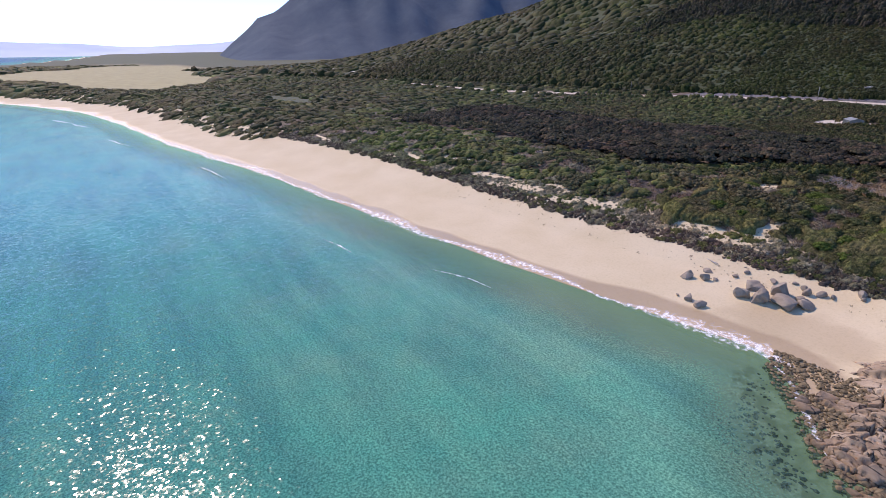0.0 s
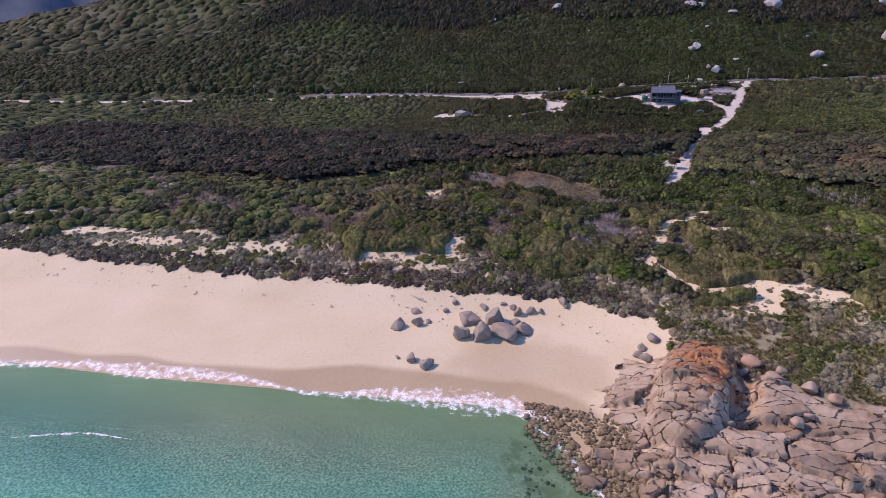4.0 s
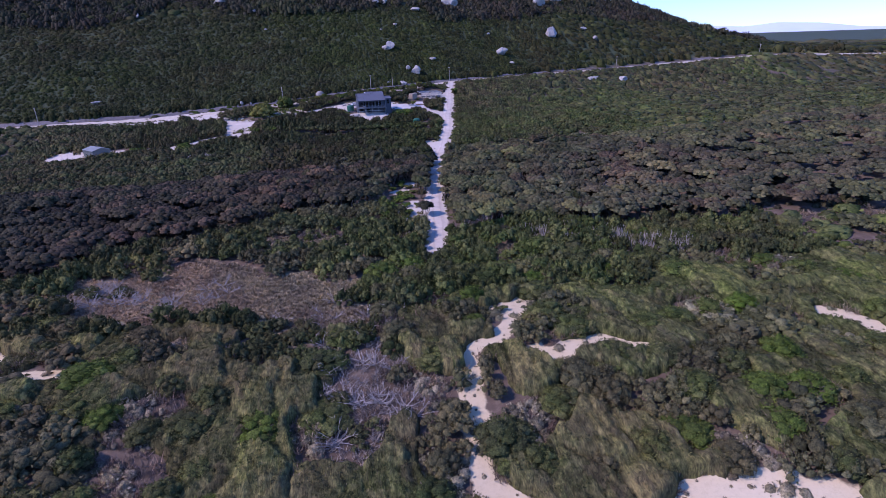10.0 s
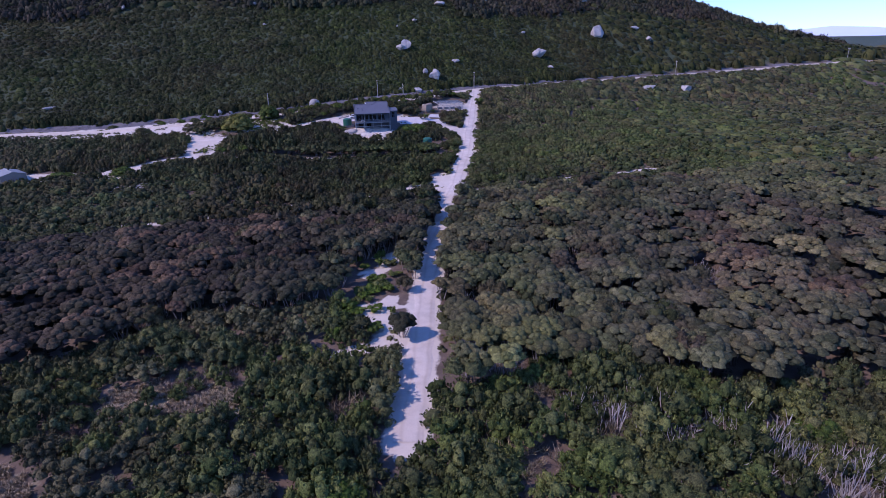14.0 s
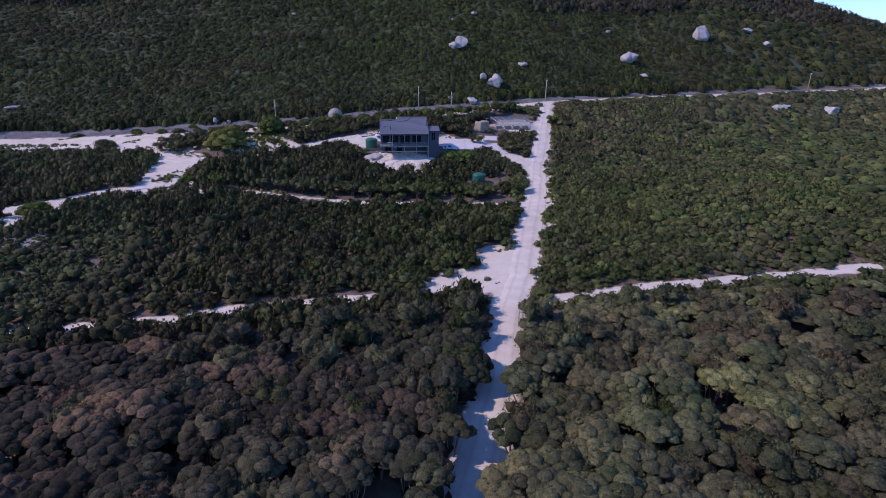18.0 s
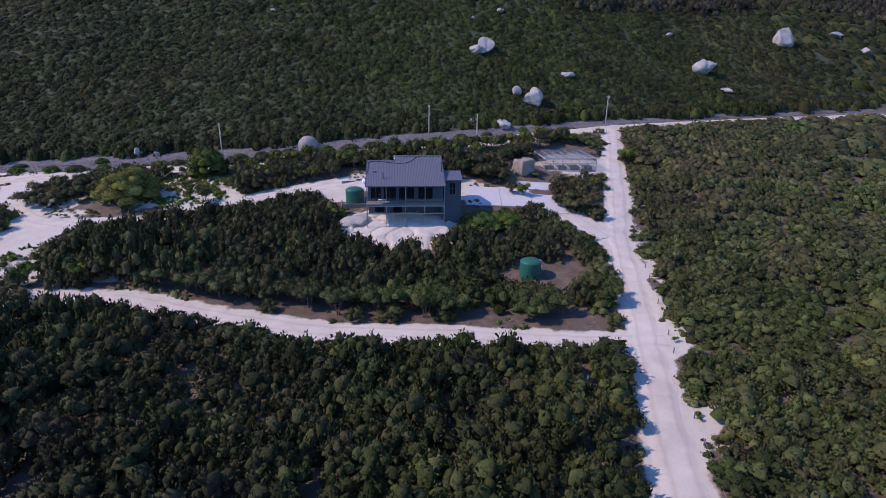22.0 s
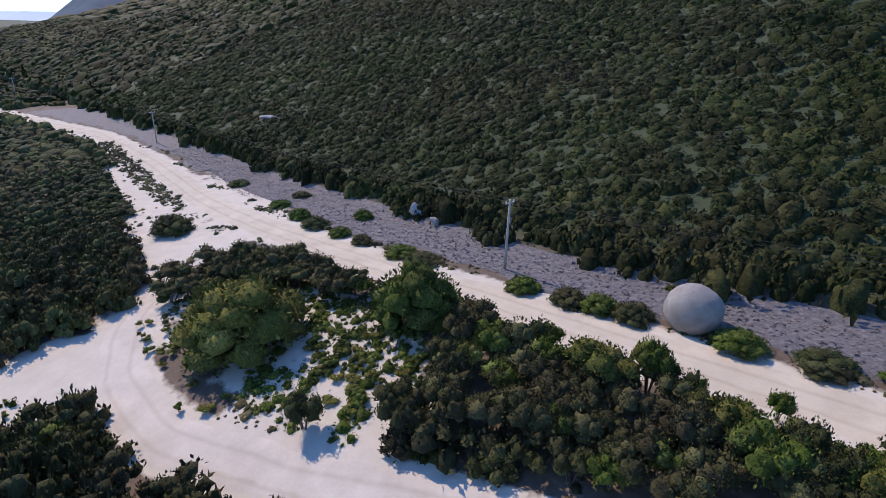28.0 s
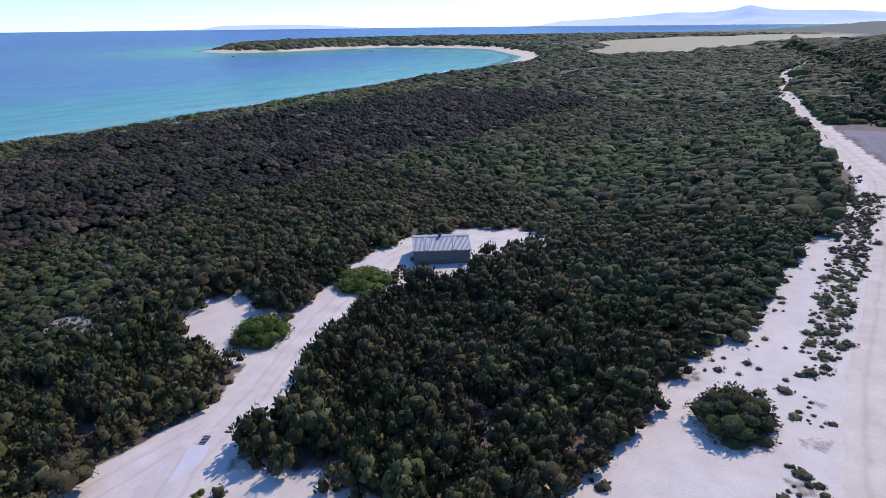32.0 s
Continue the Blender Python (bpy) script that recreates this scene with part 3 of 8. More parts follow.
def build_ground():
    def lines(lo, hi, step, reach):
        mid = list(np.arange(lo, hi + 0.01, step))
        out, s = [], step
        v = hi
        while v < reach:
            s *= 1.13
            v = v + min(s, 26 if v < 1500 else 260)
            out.append(min(v, reach))
        out2, s, v = [], step, lo
        while v > -reach:
            s *= 1.13
            v = v - min(s, 26 if v > -1500 else 260)
            out2.append(max(v, -reach))
        return np.array(out2[::-1] + mid + out)

    xs, ys = lines(-140, 80, 1.25, 4900), lines(-322, 62, 1.25, 4900)
    gx, gy = np.meshgrid(xs, ys)
    x, y = gx.ravel(), gy.ravel()
    z = height(x, y)
    far = np.hypot(x, y + 150)
    z = z + 36.0 * smooth(1500, 4900, far) ** 1.5 * (z > -1)  # lifts the rim to the true horizon
    n, k = len(xs), len(ys)
    i = np.arange(n * k).reshape(k, n)
    quads = np.stack([i[:-1, :-1], i[:-1, 1:], i[1:, 1:], i[1:, :-1]], -1).reshape(-1, 4)
    me = bpy.data.meshes.new("ground")
    me.vertices.add(n * k)
    me.vertices.foreach_set("co", np.stack([x, y, z], 1).ravel())
    me.loops.add(quads.size)
    me.loops.foreach_set("vertex_index", quads.ravel().astype(np.int32))
    me.polygons.add(len(quads))
    me.polygons.foreach_set("loop_start", np.arange(0, quads.size, 4, dtype=np.int32))
    me.update(calc_edges=True)
    me.polygons.foreach_set("use_smooth", np.ones(len(quads), bool))
    d = coast_distance(x, y)
    white = np.clip(blob(x, y, PATCHES) * 1.2, 0, 1)
    t = tracks_distance(x, y)
    white = np.maximum(white, np.clip(1 - t / 1.0, 0, 1) * 0.85)
    white = np.maximum(white, np.clip(1 - (line_distance(x, y, PUBLIC) - 3) / 2.8, 0, 1) * 0.8 * (x < 45) * (x > -260))
    white = np.maximum(white, sand_front(x, y, d))
    white = np.where((d < 120) & (y < -195), 0, white)
    open_sand = np.maximum(np.maximum(blob(x, y, PATCHES), sand_front(x, y, d)), np.clip(1 - (sandy_distance(x, y) - 0.4) / 1.6, 0, 1))
    open_sand = np.maximum(open_sand, 0.42 * smooth(62, 48, d) * (x < 4) + 0.12 * smooth(95, 70, d))
    cream = np.maximum(smooth(5, -2, d - scrub_line(x) + 2.5 * wobble(x, y, 5.0)), np.where(y < -195, open_sand, 0))
    fields = blob(x, y, [(-1500, -380, 420, 200), (-1100, -330, 260, 110), (-1900, -300, 300, 130)])
    dry = np.maximum(blob(x, y, DRY), 0.9 * smooth(2, 8, x) * smooth(100, 90, x) * smooth(12, 18, d) * smooth(-256, -266, y))
    for name, values in (("cover", np.stack([white, cream, dry, np.ones_like(d)], 1)),):
        a = me.attributes.new(name, "FLOAT_COLOR", "POINT")
        a.data.foreach_set("color", values.astype(np.float32).ravel())
    a = me.attributes.new("field", "FLOAT", "POINT")
    a.data.foreach_set("value", np.clip(fields * 2.5, 0, 1).astype(np.float32))
    wild = np.maximum(smooth(0, 6, y - foot_y(x)), smooth(330, 420, np.abs(x))) * smooth(36, 50, d) * (1 - np.clip(fields * 2.5, 0, 1))
    a = me.attributes.new("green", "FLOAT", "POINT")
    a.data.foreach_set("value", wild.astype(np.float32))
    a = me.attributes.new("wet", "FLOAT", "POINT")
    a.data.foreach_set("value", np.maximum(smooth(7.5, 4.0, (d + 1.6 * wobble(x, y * 0.6, 10.0)) / (1 + 0.5 * smooth(-75, -25, x))), 0.5 * smooth(1.2, 0.5, np.hypot((x + 19) / 21, (y + 284) / 11) + 0.2 * wobble(x, y, 6.0) + 0.1 * wobble(y, x, 2.5))).astype(np.float32))
    me.materials.append(M_GROUND)
    return tagged(new("ground", me), "sandy coastal ground rising to a scrubby hill", "ground", kind="structure")


def drape(name, line, half, material, lift, label, step=1.0, across=7, rag=0.35):
    """A sandy track laid over the ground along a line."""
    pts = [Vector(p) for p in line]
    run = []
    for a, b in zip(pts, pts[1:]):
        n = max(1, int((b - a).length / step))
        run += [a.lerp(b, i / n) for i in range(n)]
    run.append(pts[-1])
    for _ in range(4):
        run = [run[0]] + [(a + b * 2 + c) / 4 for a, b, c in zip(run, run[1:], run[2:])] + [run[-1]]
    rows, lanes = [], []
    for i, p in enumerate(run):
        t = (run[min(i + 1, len(run) - 1)] - run[max(i - 1, 0)]).normalized()
        side = Vector((-t.y, t.x))
        wl = half + rag * (noise.noise(Vector((p.x * 0.25, p.y * 0.25, 3))) * 1.6 + noise.noise(Vector((p.x * 0.9, p.y * 0.9, 7))))
        wr = half + rag * (noise.noise(Vector((p.x * 0.25, p.y * 0.25, 13))) * 1.6 + noise.noise(Vector((p.x * 0.9, p.y * 0.9, 17))))
        for j in range(across):
            u = j / (across - 1) * 2 - 1
            rows.append(p + side * (u * (wl if u > 0 else wr)))
            lanes.append(u * half)
    xy = np.array(rows)
    z = height(xy[:, 0], xy[:, 1]) + lift - 0.12 * (np.abs(np.tile(np.linspace(-1, 1, across), len(run))) > 0.95)
    i = np.arange(len(rows)).reshape(-1, across)
    quads = np.stack([i[:-1, :-1], i[1:, :-1], i[1:, 1:], i[:-1, 1:]], -1).reshape(-1, 4)
    me = bpy.data.meshes.new(name)
    me.from_pydata(np.column_stack([xy, z]).tolist(), [], quads[:, ::-1].tolist())
    a = me.attributes.new("lane", "FLOAT", "POINT")
    a.data.foreach_set("value", np.array(lanes, np.float32))
    me.polygons.foreach_set("use_smooth", np.ones(len(quads), bool))
    me.materials.append(material)
    return tagged(new(name, me), label, "track", kind="structure")


build_ground()
drape("road", PUBLIC, 2.9, M_ROAD, 0.07, "unsealed pale sandy public road with wheel tracks")
drape("driveway", DRIVE, 2.0, M_TRACK, 0.09, "straight white sand driveway through the scrub")
for lane_name, (lane_line, lane_half) in LANES.items():
    drape(lane_name, lane_line, lane_half, M_TRACK, 0.075, "white sandy track between the bushes")


def build_sea():
    xs = np.concatenate([-np.geomspace(4900, 260, 150), np.arange(-255, 130, 3.0), np.geomspace(130, 4900, 30)])
    ys = np.concatenate([-np.geomspace(4900, 460, 120), np.arange(-455, -285, 3.0), np.linspace(-280, -100, 6)])
    gx, gy = np.meshgrid(xs, ys)
    x, y = gx.ravel(), gy.ravel()
    far = np.hypot(x, y + 150)
    z = 0.05 + 36.0 * smooth(1500, 4900, far) ** 1.5
    n, k = len(xs), len(ys)
    i = np.arange(n * k).reshape(k, n)
    quads = np.stack([i[:-1, :-1], i[:-1, 1:], i[1:, 1:], i[1:, :-1]], -1).reshape(-1, 4)
    d = -coast_distance(x, y)
    quads = quads[(d[quads] > -12).any(1)]
    me = bpy.data.meshes.new("sea")
    me.from_pydata(np.stack([x, y, z], 1).tolist(), [], quads.tolist())
    a = me.attributes.new("offshore", "FLOAT", "POINT")
    a.data.foreach_set("value", d.astype(np.float32))
    kelp = smooth(-27, -17, x) * smooth(60, 30, x) * smooth(20, 7, d) * smooth(-1, 1.5, d) * 0.66
    a = me.attributes.new("kelp", "FLOAT", "POINT")
    a.data.foreach_set("value", kelp.astype(np.float32))
    me.polygons.foreach_set("use_smooth", np.ones(len(quads), bool))
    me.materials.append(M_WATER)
    return tagged(new("water", me), "clear turquoise sea deepening to blue offshore", "sea", kind="structure")


build_sea()


# ---------------------------------------------------------------- scrub: stands of bushes with leafy tufts
def dome(rng, n_round, n_up, squash=1.0, rough=0.25):
    """A closed uneven mound of unit radius on z = 0."""
    v, f = [], []
    for j in range(n_up):
        a = math.pi / 2 * j / n_up
        for i in range(n_round):
            b = 2 * math.pi * (i + 0.5 * (j % 2)) / n_round
            r = 1 + rng.uniform(-rough, rough)
            v.append((math.cos(a) * math.cos(b) * r, math.cos(a) * math.sin(b) * r, math.sin(a) * squash * r))
    v.append((0, 0, squash * (1 + rng.uniform(-rough, rough) * 0.5)))
    for j in range(n_up - 1):
        for i in range(n_round):
            a, b = j * n_round + i, j * n_round + (i + 1) % n_round
            c, d = a + n_round, b + n_round
            f += [(a, b, d), (a, d, c)] if j % 2 else [(a, b, c), (b, d, c)]
    top = n_up * n_round
    f += [((n_up - 1) * n_round + i, (n_up - 1) * n_round + (i + 1) % n_round, top) for i in range(n_round)]
    return np.array(v), np.array(f)


def tufts(rng, count, size, lobes=0, low=0.0, flare=0.55, spiky=False):
    """Small leafy sprays spread over a mound of unit radius: kites that stand off it at odd angles."""
    v, f = [], []
    centres = [Vector((rng.uniform(-0.5, 0.5), rng.uniform(-0.5, 0.5), rng.uniform(0.2, 0.55))) for _ in range(lobes)]
    for _ in range(count):
        z = rng.uniform(low, 1.0)
        b = rng.uniform(0, 2 * math.pi)
        r = math.sqrt(max(0.0, 1 - z * z))
        n = Vector((r * math.cos(b), r * math.sin(b), z))
        p = n * rng.uniform(0.82, 1.1)
        if lobes:
            c = rng.choice(centres)
            p = c + n * rng.uniform(0.42, 0.6)
            p.z = max(p.z, 0.02)
        n = (n + Vector((rng.gauss(0, flare), rng.gauss(0, flare), rng.gauss(0.25, flare)))).normalized()
        t = n.cross(Vector((rng.gauss(0, 1), rng.gauss(0, 1), rng.gauss(0, 1)))).normalized()
        s = n.cross(t)
        h = size * rng.uniform(0.6, 1.35)
        w = h * rng.uniform(0.5, 0.9)
        if spiky:  # sprays that point outwards
            t, n = n, s
            s = n.cross(t)
            w, p = h * rng.uniform(0.4, 0.65), p + t * h * 0.5
        k = len(v)
        v += [p - t * h, p + s * w + n * h * 0.25, p + t * h, p - s * w + n * h * 0.25]
        f += [(k, k + 1, k + 3), (k + 1, k + 2, k + 3)]
    return np.array([tuple(q) for q in v]), np.array(f)


def joined(*pieces):
    vs, fs, k = [], [], 0
    for v, f in pieces:
        vs.append(v)
        fs.append(f + k)
        k += len(v)
    return np.concatenate(vs), np.concatenate(fs)


def core(v, f, s):
    return v * s, f


M_SAGE = leaves("sage_green_foliage", (0.036, 0.046, 0.022), (0.066, 0.076, 0.036), (0.105, 0.115, 0.058), (0.08, 0.076, 0.036), gain=1.7)
M_RUSTY = leaves("rusty_paperbark_foliage", (0.05, 0.048, 0.032), (0.085, 0.077, 0.046), (0.13, 0.115, 0.07), (0.115, 0.09, 0.055), gain=1.1)


def lobed(rng, lobes, size, per, leaf, low=0.12, flat=0.85, sides=7, rings=2, rough=0.13, spiky=False):
    """A crown of rounded leafy lobes set over a dome of unit radius, each lobe with small sprays on it."""
    pieces = []
    for i in range(lobes):
        up = 1.0 - (i + 0.5) / lobes * (1.0 - low)
        a = i * 2.39996 + rng.uniform(-0.3, 0.3)
        r = math.sqrt(max(0.0, 1 - up * up)) * rng.uniform(0.62, 0.8)
        c = np.array([r * math.cos(a), r * math.sin(a), (up * rng.uniform(0.72, 0.84) - size * 0.35) * flat])
        s = size * rng.uniform(0.8, 1.25)
        for v, f in (core(*dome(rng, sides, rings, 1.0, rough), 0.93 if not spiky else 0.8), tufts(rng, per, leaf / s, 0, 0.0, 0.5, spiky)):
            pieces.append((v * s * np.array([1, 1, flat]) + c, f))
    return joined(*pieces)


def stems(rng, count, pale=0.5):
    """Leaning trunks that fork under a crown, for a tree of unit radius and height."""
    v, f = [], []
    for k in range(count):
        a = 2 * math.pi * k / count + rng.uniform(-0.6, 0.6)
        foot, top = Vector((0.12 * math.cos(a), 0.12 * math.sin(a), 0.0)), Vector((0.5 * math.cos(a), 0.5 * math.sin(a), rng.uniform(0.62, 0.8)))
        knee = foot.lerp(top, 0.5) + Vector((rng.uniform(-0.1, 0.1), rng.uniform(-0.1, 0.1), 0))
        ways = [(foot, knee, 0.05, 0.036), (knee, top, 0.036, 0.016), (knee, top + Vector((rng.uniform(-0.5, 0.5), rng.uniform(-0.5, 0.5), 0)), 0.028, 0.012)]
        for p, q, w0, w1 in ways:
            n = len(v)
            for e, w in ((p, w0), (q, w1)):
                v += [e + Vector((w * math.cos(b), w * math.sin(b), 0)) for b in (0, 2.1, 4.2)]
            f += [(n + i, n + (i + 1) % 3, n + 3 + i) for i in range(3)] + [(n + (i + 1) % 3, n + 3 + (i + 1) % 3, n + 3 + i) for i in range(3)]
    return np.array([tuple(q) for q in v]), np.array(f)


def twigs_of(rng, count):
    """Bare twigs fanning out of one root, as thin blades."""
    v, f = [], []
    for _ in range(count):
        a, tilt = rng.uniform(0, 2 * math.pi), rng.uniform(0.25, 1.1)
        d = Vector((math.cos(a) * math.sin(tilt), math.sin(a) * math.sin(tilt), math.cos(tilt)))
        p = Vector((rng.uniform(-0.4, 0.4), rng.uniform(-0.4, 0.4), rng.uniform(0.0, 0.25)))
        q = p + d * rng.uniform(0.5, 1.0)
        side = d.cross(Vector((rng.gauss(0, 1), rng.gauss(0, 1), rng.gauss(0, 1)))).normalized() * 0.045
        k = len(v)
        v += [p - side, p + side, q]
        f.append((k, k + 1, k + 2))
    return np.array([tuple(q) for q in v]), np.array(f)


def grass_tuft(rng, count):
    """A tussock of thin blades that rise from one root and bend outwards."""
    v, f = [], []
    for _ in range(count):
        a, out, tall = rng.uniform(0, 2 * math.pi), rng.uniform(0.15, 1.0), rng.uniform(0.6, 1.0)
        d = Vector((math.cos(a), math.sin(a), 0))
        w = Vector((-d.y, d.x, 0)) * rng.uniform(0.06, 0.11)
        root = d * 0.55 * out + Vector((rng.uniform(-0.12, 0.12), rng.uniform(-0.12, 0.12), 0))
        knee = root + d * 0.32 * out + Vector((0, 0, tall * (1.0 - 0.35 * out)))
        tip = knee + d * 0.45 * out + Vector((rng.uniform(-0.1, 0.1), rng.uniform(-0.1, 0.1), tall * (0.22 - 0.4 * out)))
        k = len(v)
        v += [root - w, root + w, knee + w * 0.9, knee - w * 0.9, tip]
        f += [(k, k + 1, k + 2), (k, k + 2, k + 3), (k + 3, k + 2, k + 4)]
    return np.array([tuple(q) for q in v]), np.array(f)


RNG = random.Random(7)
FINE = [lobed(RNG, n, 0.4, 24, 0.1, rough=0.32, sides=6, spiky=True) for n in (6, 7, 8, 6, 9, 7)]
MEDIUM = [joined(core(*dome(RNG, 6, 2, 1.0, 0.25), 0.78), tufts(RNG, 24, 0.19, lobes)) for lobes in (0, 3, 4, 0, 5)]
MIDDLE = [lobed(RNG, n, 0.48, 9, 0.135, sides=6, rough=0.28, spiky=True) for n in (5, 6, 5, 6)]
CROWNS = [lobed(RNG, n, 0.36, 16, 0.055, 0.2, 0.72, 7, 2) for n in (13, 15, 12, 16, 14)]
CROWNS_FAR = [lobed(RNG, n, 0.42, 5, 0.09, 0.25, 0.72, 6, 2) for n in (8, 9, 7)]
BUSHY = [joined(core(*dome(RNG, 6, 2, 1.0, 0.22), 0.74), tufts(RNG, 24, 0.17, lobes)) for lobes in (0, 3, 5, 0)]
ROUGH = [joined(core(*dome(RNG, 6, 2, 1.0, 0.3), 0.84), tufts(RNG, 11, 0.25, 0)) for _ in range(5)]
FAR = [dome(RNG, 5, 2, 1.0, 0.35) for _ in range(5)]
STRAWS = [grass_tuft(RNG, 36) for _ in range(5)]
SCRAPS = [tufts(RNG, 12, 0.4, 0, 0.1, 0.9, True) for _ in range(3)]
TWIGS = [twigs_of(RNG, 30) for _ in range(5)]
STEMS = [stems(RNG, n) for n in (2, 3, 4, 3)]
SPRAYS = [tufts(RNG, 16, 0.2, 0, 0.3, 0.5, True) for _ in range(4)]


def from_arrays(name, v, f, material, tone=None):
    me = bpy.data.meshes.new(name)
    me.vertices.add(len(v))
    me.vertices.foreach_set("co", np.ascontiguousarray(v, np.float32).ravel())
    me.loops.add(f.size)
    me.loops.foreach_set("vertex_index", np.ascontiguousarray(f, np.int32).ravel())
    me.polygons.add(len(f))
    me.polygons.foreach_set("loop_start", np.arange(0, f.size, 3, dtype=np.int32))
    me.update(calc_edges=True)
    me.polygons.foreach_set("use_smooth", np.ones(len(f), bool))
    if tone is not None:
        me.attributes.new("tone", "FLOAT", "POINT").data.foreach_set("value", tone.astype(np.float32))
    me.materials.append(material)
    return me


def spread(protos, x, y, z, r, h, rs, fall=None, tone=None):
    """Every bush from one of the shapes, turned, sized and set on the ground."""
    kind = rs.randint(0, len(protos), len(x))
    vs, fs, ts, k = [], [], [], 0
    for p, (v, f) in enumerate(protos):
        i = np.nonzero(kind == p)[0]
        if not len(i):
            continue
        a = rs.uniform(0, 2 * np.pi, len(i))
        c, s = np.cos(a)[:, None], np.sin(a)[:, None]
        rx = (r[i] * rs.uniform(0.85, 1.18, len(i)))[:, None]
        px, py = v[None, :, 0] * rx, v[None, :, 1] * r[i][:, None]
        ex, ey = c * px - s * py, s * px + c * py
        up = v[None, :, 2] * h[i][:, None]
        if fall is not None:  # set along the slope of the ground
            up = up + fall[0][i][:, None] * ex + fall[1][i][:, None] * ey
        q = np.stack([x[i][:, None] + ex, y[i][:, None] + ey, z[i][:, None] + up], -1)
        vs.append(q.reshape(-1, 3))
        fs.append((f[None] + (k + np.arange(len(i)) * len(v))[:, None, None]).reshape(-1, 3))
        k += len(i) * len(v)
        if tone is not None:
            ts.append(np.repeat(tone[i], len(v)))
    if tone is not None:
        return np.concatenate(vs), np.concatenate(fs), np.concatenate(ts)
    return np.concatenate(vs), np.concatenate(fs)


def scatter(x0, x1, y0, y1, step, rs):
    """Points on a jittered grid."""
    gx, gy = np.meshgrid(np.arange(x0, x1, step), np.arange(y0, y1, step))
    x, y = gx.ravel() + rs.uniform(-0.48, 0.48, gx.size) * step, gy.ravel() + rs.uniform(-0.48, 0.48, gx.size) * step
    return x, y


def clumps(x, y, size, seed=0.0):
    """The clump that a place belongs to (0 to 1), its distance from the clump's heart, and from the gap to the next."""
    ci, cj = np.floor(x / size), np.floor(y / size)
    best, second, who = np.full(x.shape, 1e9), np.full(x.shape, 1e9), np.zeros(x.shape)
    for di in (-1, 0, 1):
        for dj in (-1, 0, 1):
            i, j = ci + di, cj + dj
            a = np.abs(np.sin(i * 127.1 + j * 311.7 + seed) * 43758.5453) % 1.0
            b = np.abs(np.sin(i * 269.5 + j * 183.3 + seed) * 24634.6345) % 1.0
            d = np.hypot(x - (i + 0.15 + 0.7 * a) * size, y - (j + 0.15 + 0.7 * b) * size)
            near = d < best
            second = np.where(near, best, np.minimum(second, d))
            who = np.where(near, (a * 7.0 + b * 13.0) % 1.0, who)
            best = np.where(near, d, best)
    return who, best, second - best


def stand(name, points, where, radius, tall, protos, material, label, rs, category="scrub", sink=0.25, mound=None):
    """One stand of bushes: radius and tall are ranges, where keeps the places that it grows; mound gathers them into domed thickets."""
    x, y = points
    keep = where(x, y)
    x, y = x[keep], y[keep]
    if mound:
        keep = (clumps(x, y, mound[0])[2] > 0.25) | (rs.uniform(0, 1, len(x)) < 0.5)
        x, y = x[keep], y[keep]
    if not len(x):
        return None
    size = rs.uniform(0, 1, len(x)) ** 2.4 * 1.6
    r, h = radius[0] + size * (radius[1] - radius[0]), tall[0] + (0.7 * size + 0.3 * rs.uniform(0, 1, len(x))) * (tall[1] - tall[0])
    h, lift = h * (1 + 0.22 * wobble(x, y, 11.0)), 0.0
    if mound:
        who, heart, gap = clumps(x, y, mound[0])
        rise = mound[1] * (0.45 + 0.75 * who) * np.clip(1 - (heart / (0.8 * mound[0])) ** 2, 0, 1)
        rise = rise + 1.6 * smooth(1.15, 0.75, np.hypot((x + 22) / 26, (y + 22) / 14)) * smooth(11, 16, np.hypot(x - 2, y + 11))
        low = np.where((y > -100) & (x > -46), 0.62 + 0.38 * smooth(0.5, 4, tracks_distance(x, y)), 1.0)
        h, lift = (h + 0.35 * rise) * low, 0.65 * rise * low
    h = h * np.where((x < -150) & (line_distance(x, y, PUBLIC) < 10) & (y < foot_y(x) - 5), 1.5, 1.0)
    h = h * (1 + 0.5 * smooth(1.1, 0.8, np.hypot((x + 82) / 56, (y + 36) / 34)) * (y < 2))
    e = y - foot_y(x)
    h = h * (1 + 1.5 * smooth(8, 2, e) * (e > 0.5))
    z = height(x, y) - sink + lift
    fall = ((height(x + 1.5, y) - height(x - 1.5, y)) / 3, (height(x, y + 1.5) - height(x, y - 1.5)) / 3)
    tone = np.clip(0.75 * (2 * clumps(x, y, 4.2, 3.0)[0] - 1) + rs.normal(0, 0.3, len(x)), -1, 1)
    v, f, tone = spread(protos, x, y, z, r, h, rs, fall, tone)
    return tagged(new(name, from_arrays(name, v, f, material, tone)), label, category, kind="stuff")


# places kept open: tracks, clearings, house, rocks
HOUSE_OPEN = [(1.8, -8.5, 13.0, 10.4), (17, -1, 9, 5), (16.5, -9.5, 6.5, 4.5), (2.0, -147, 6.2, 14), (9, -168, 3.2, 8), (-4, 6, 9, 4.5), (-86, 7, 15, 3.2), (20, 3, 10, 5), (38, 22, 10, 10), (22.3, -25.5, 4.0, 3.6), (-10, -1, 5.0, 5.0), (14, 4, 6, 5), (-113, -48, 8, 7), (-107.5, -42.5, 5.5, 5), (-89, 2.6, 6, 4.6), (46, -198, 5, 2.0), (36, -188, 4, 1.6)]


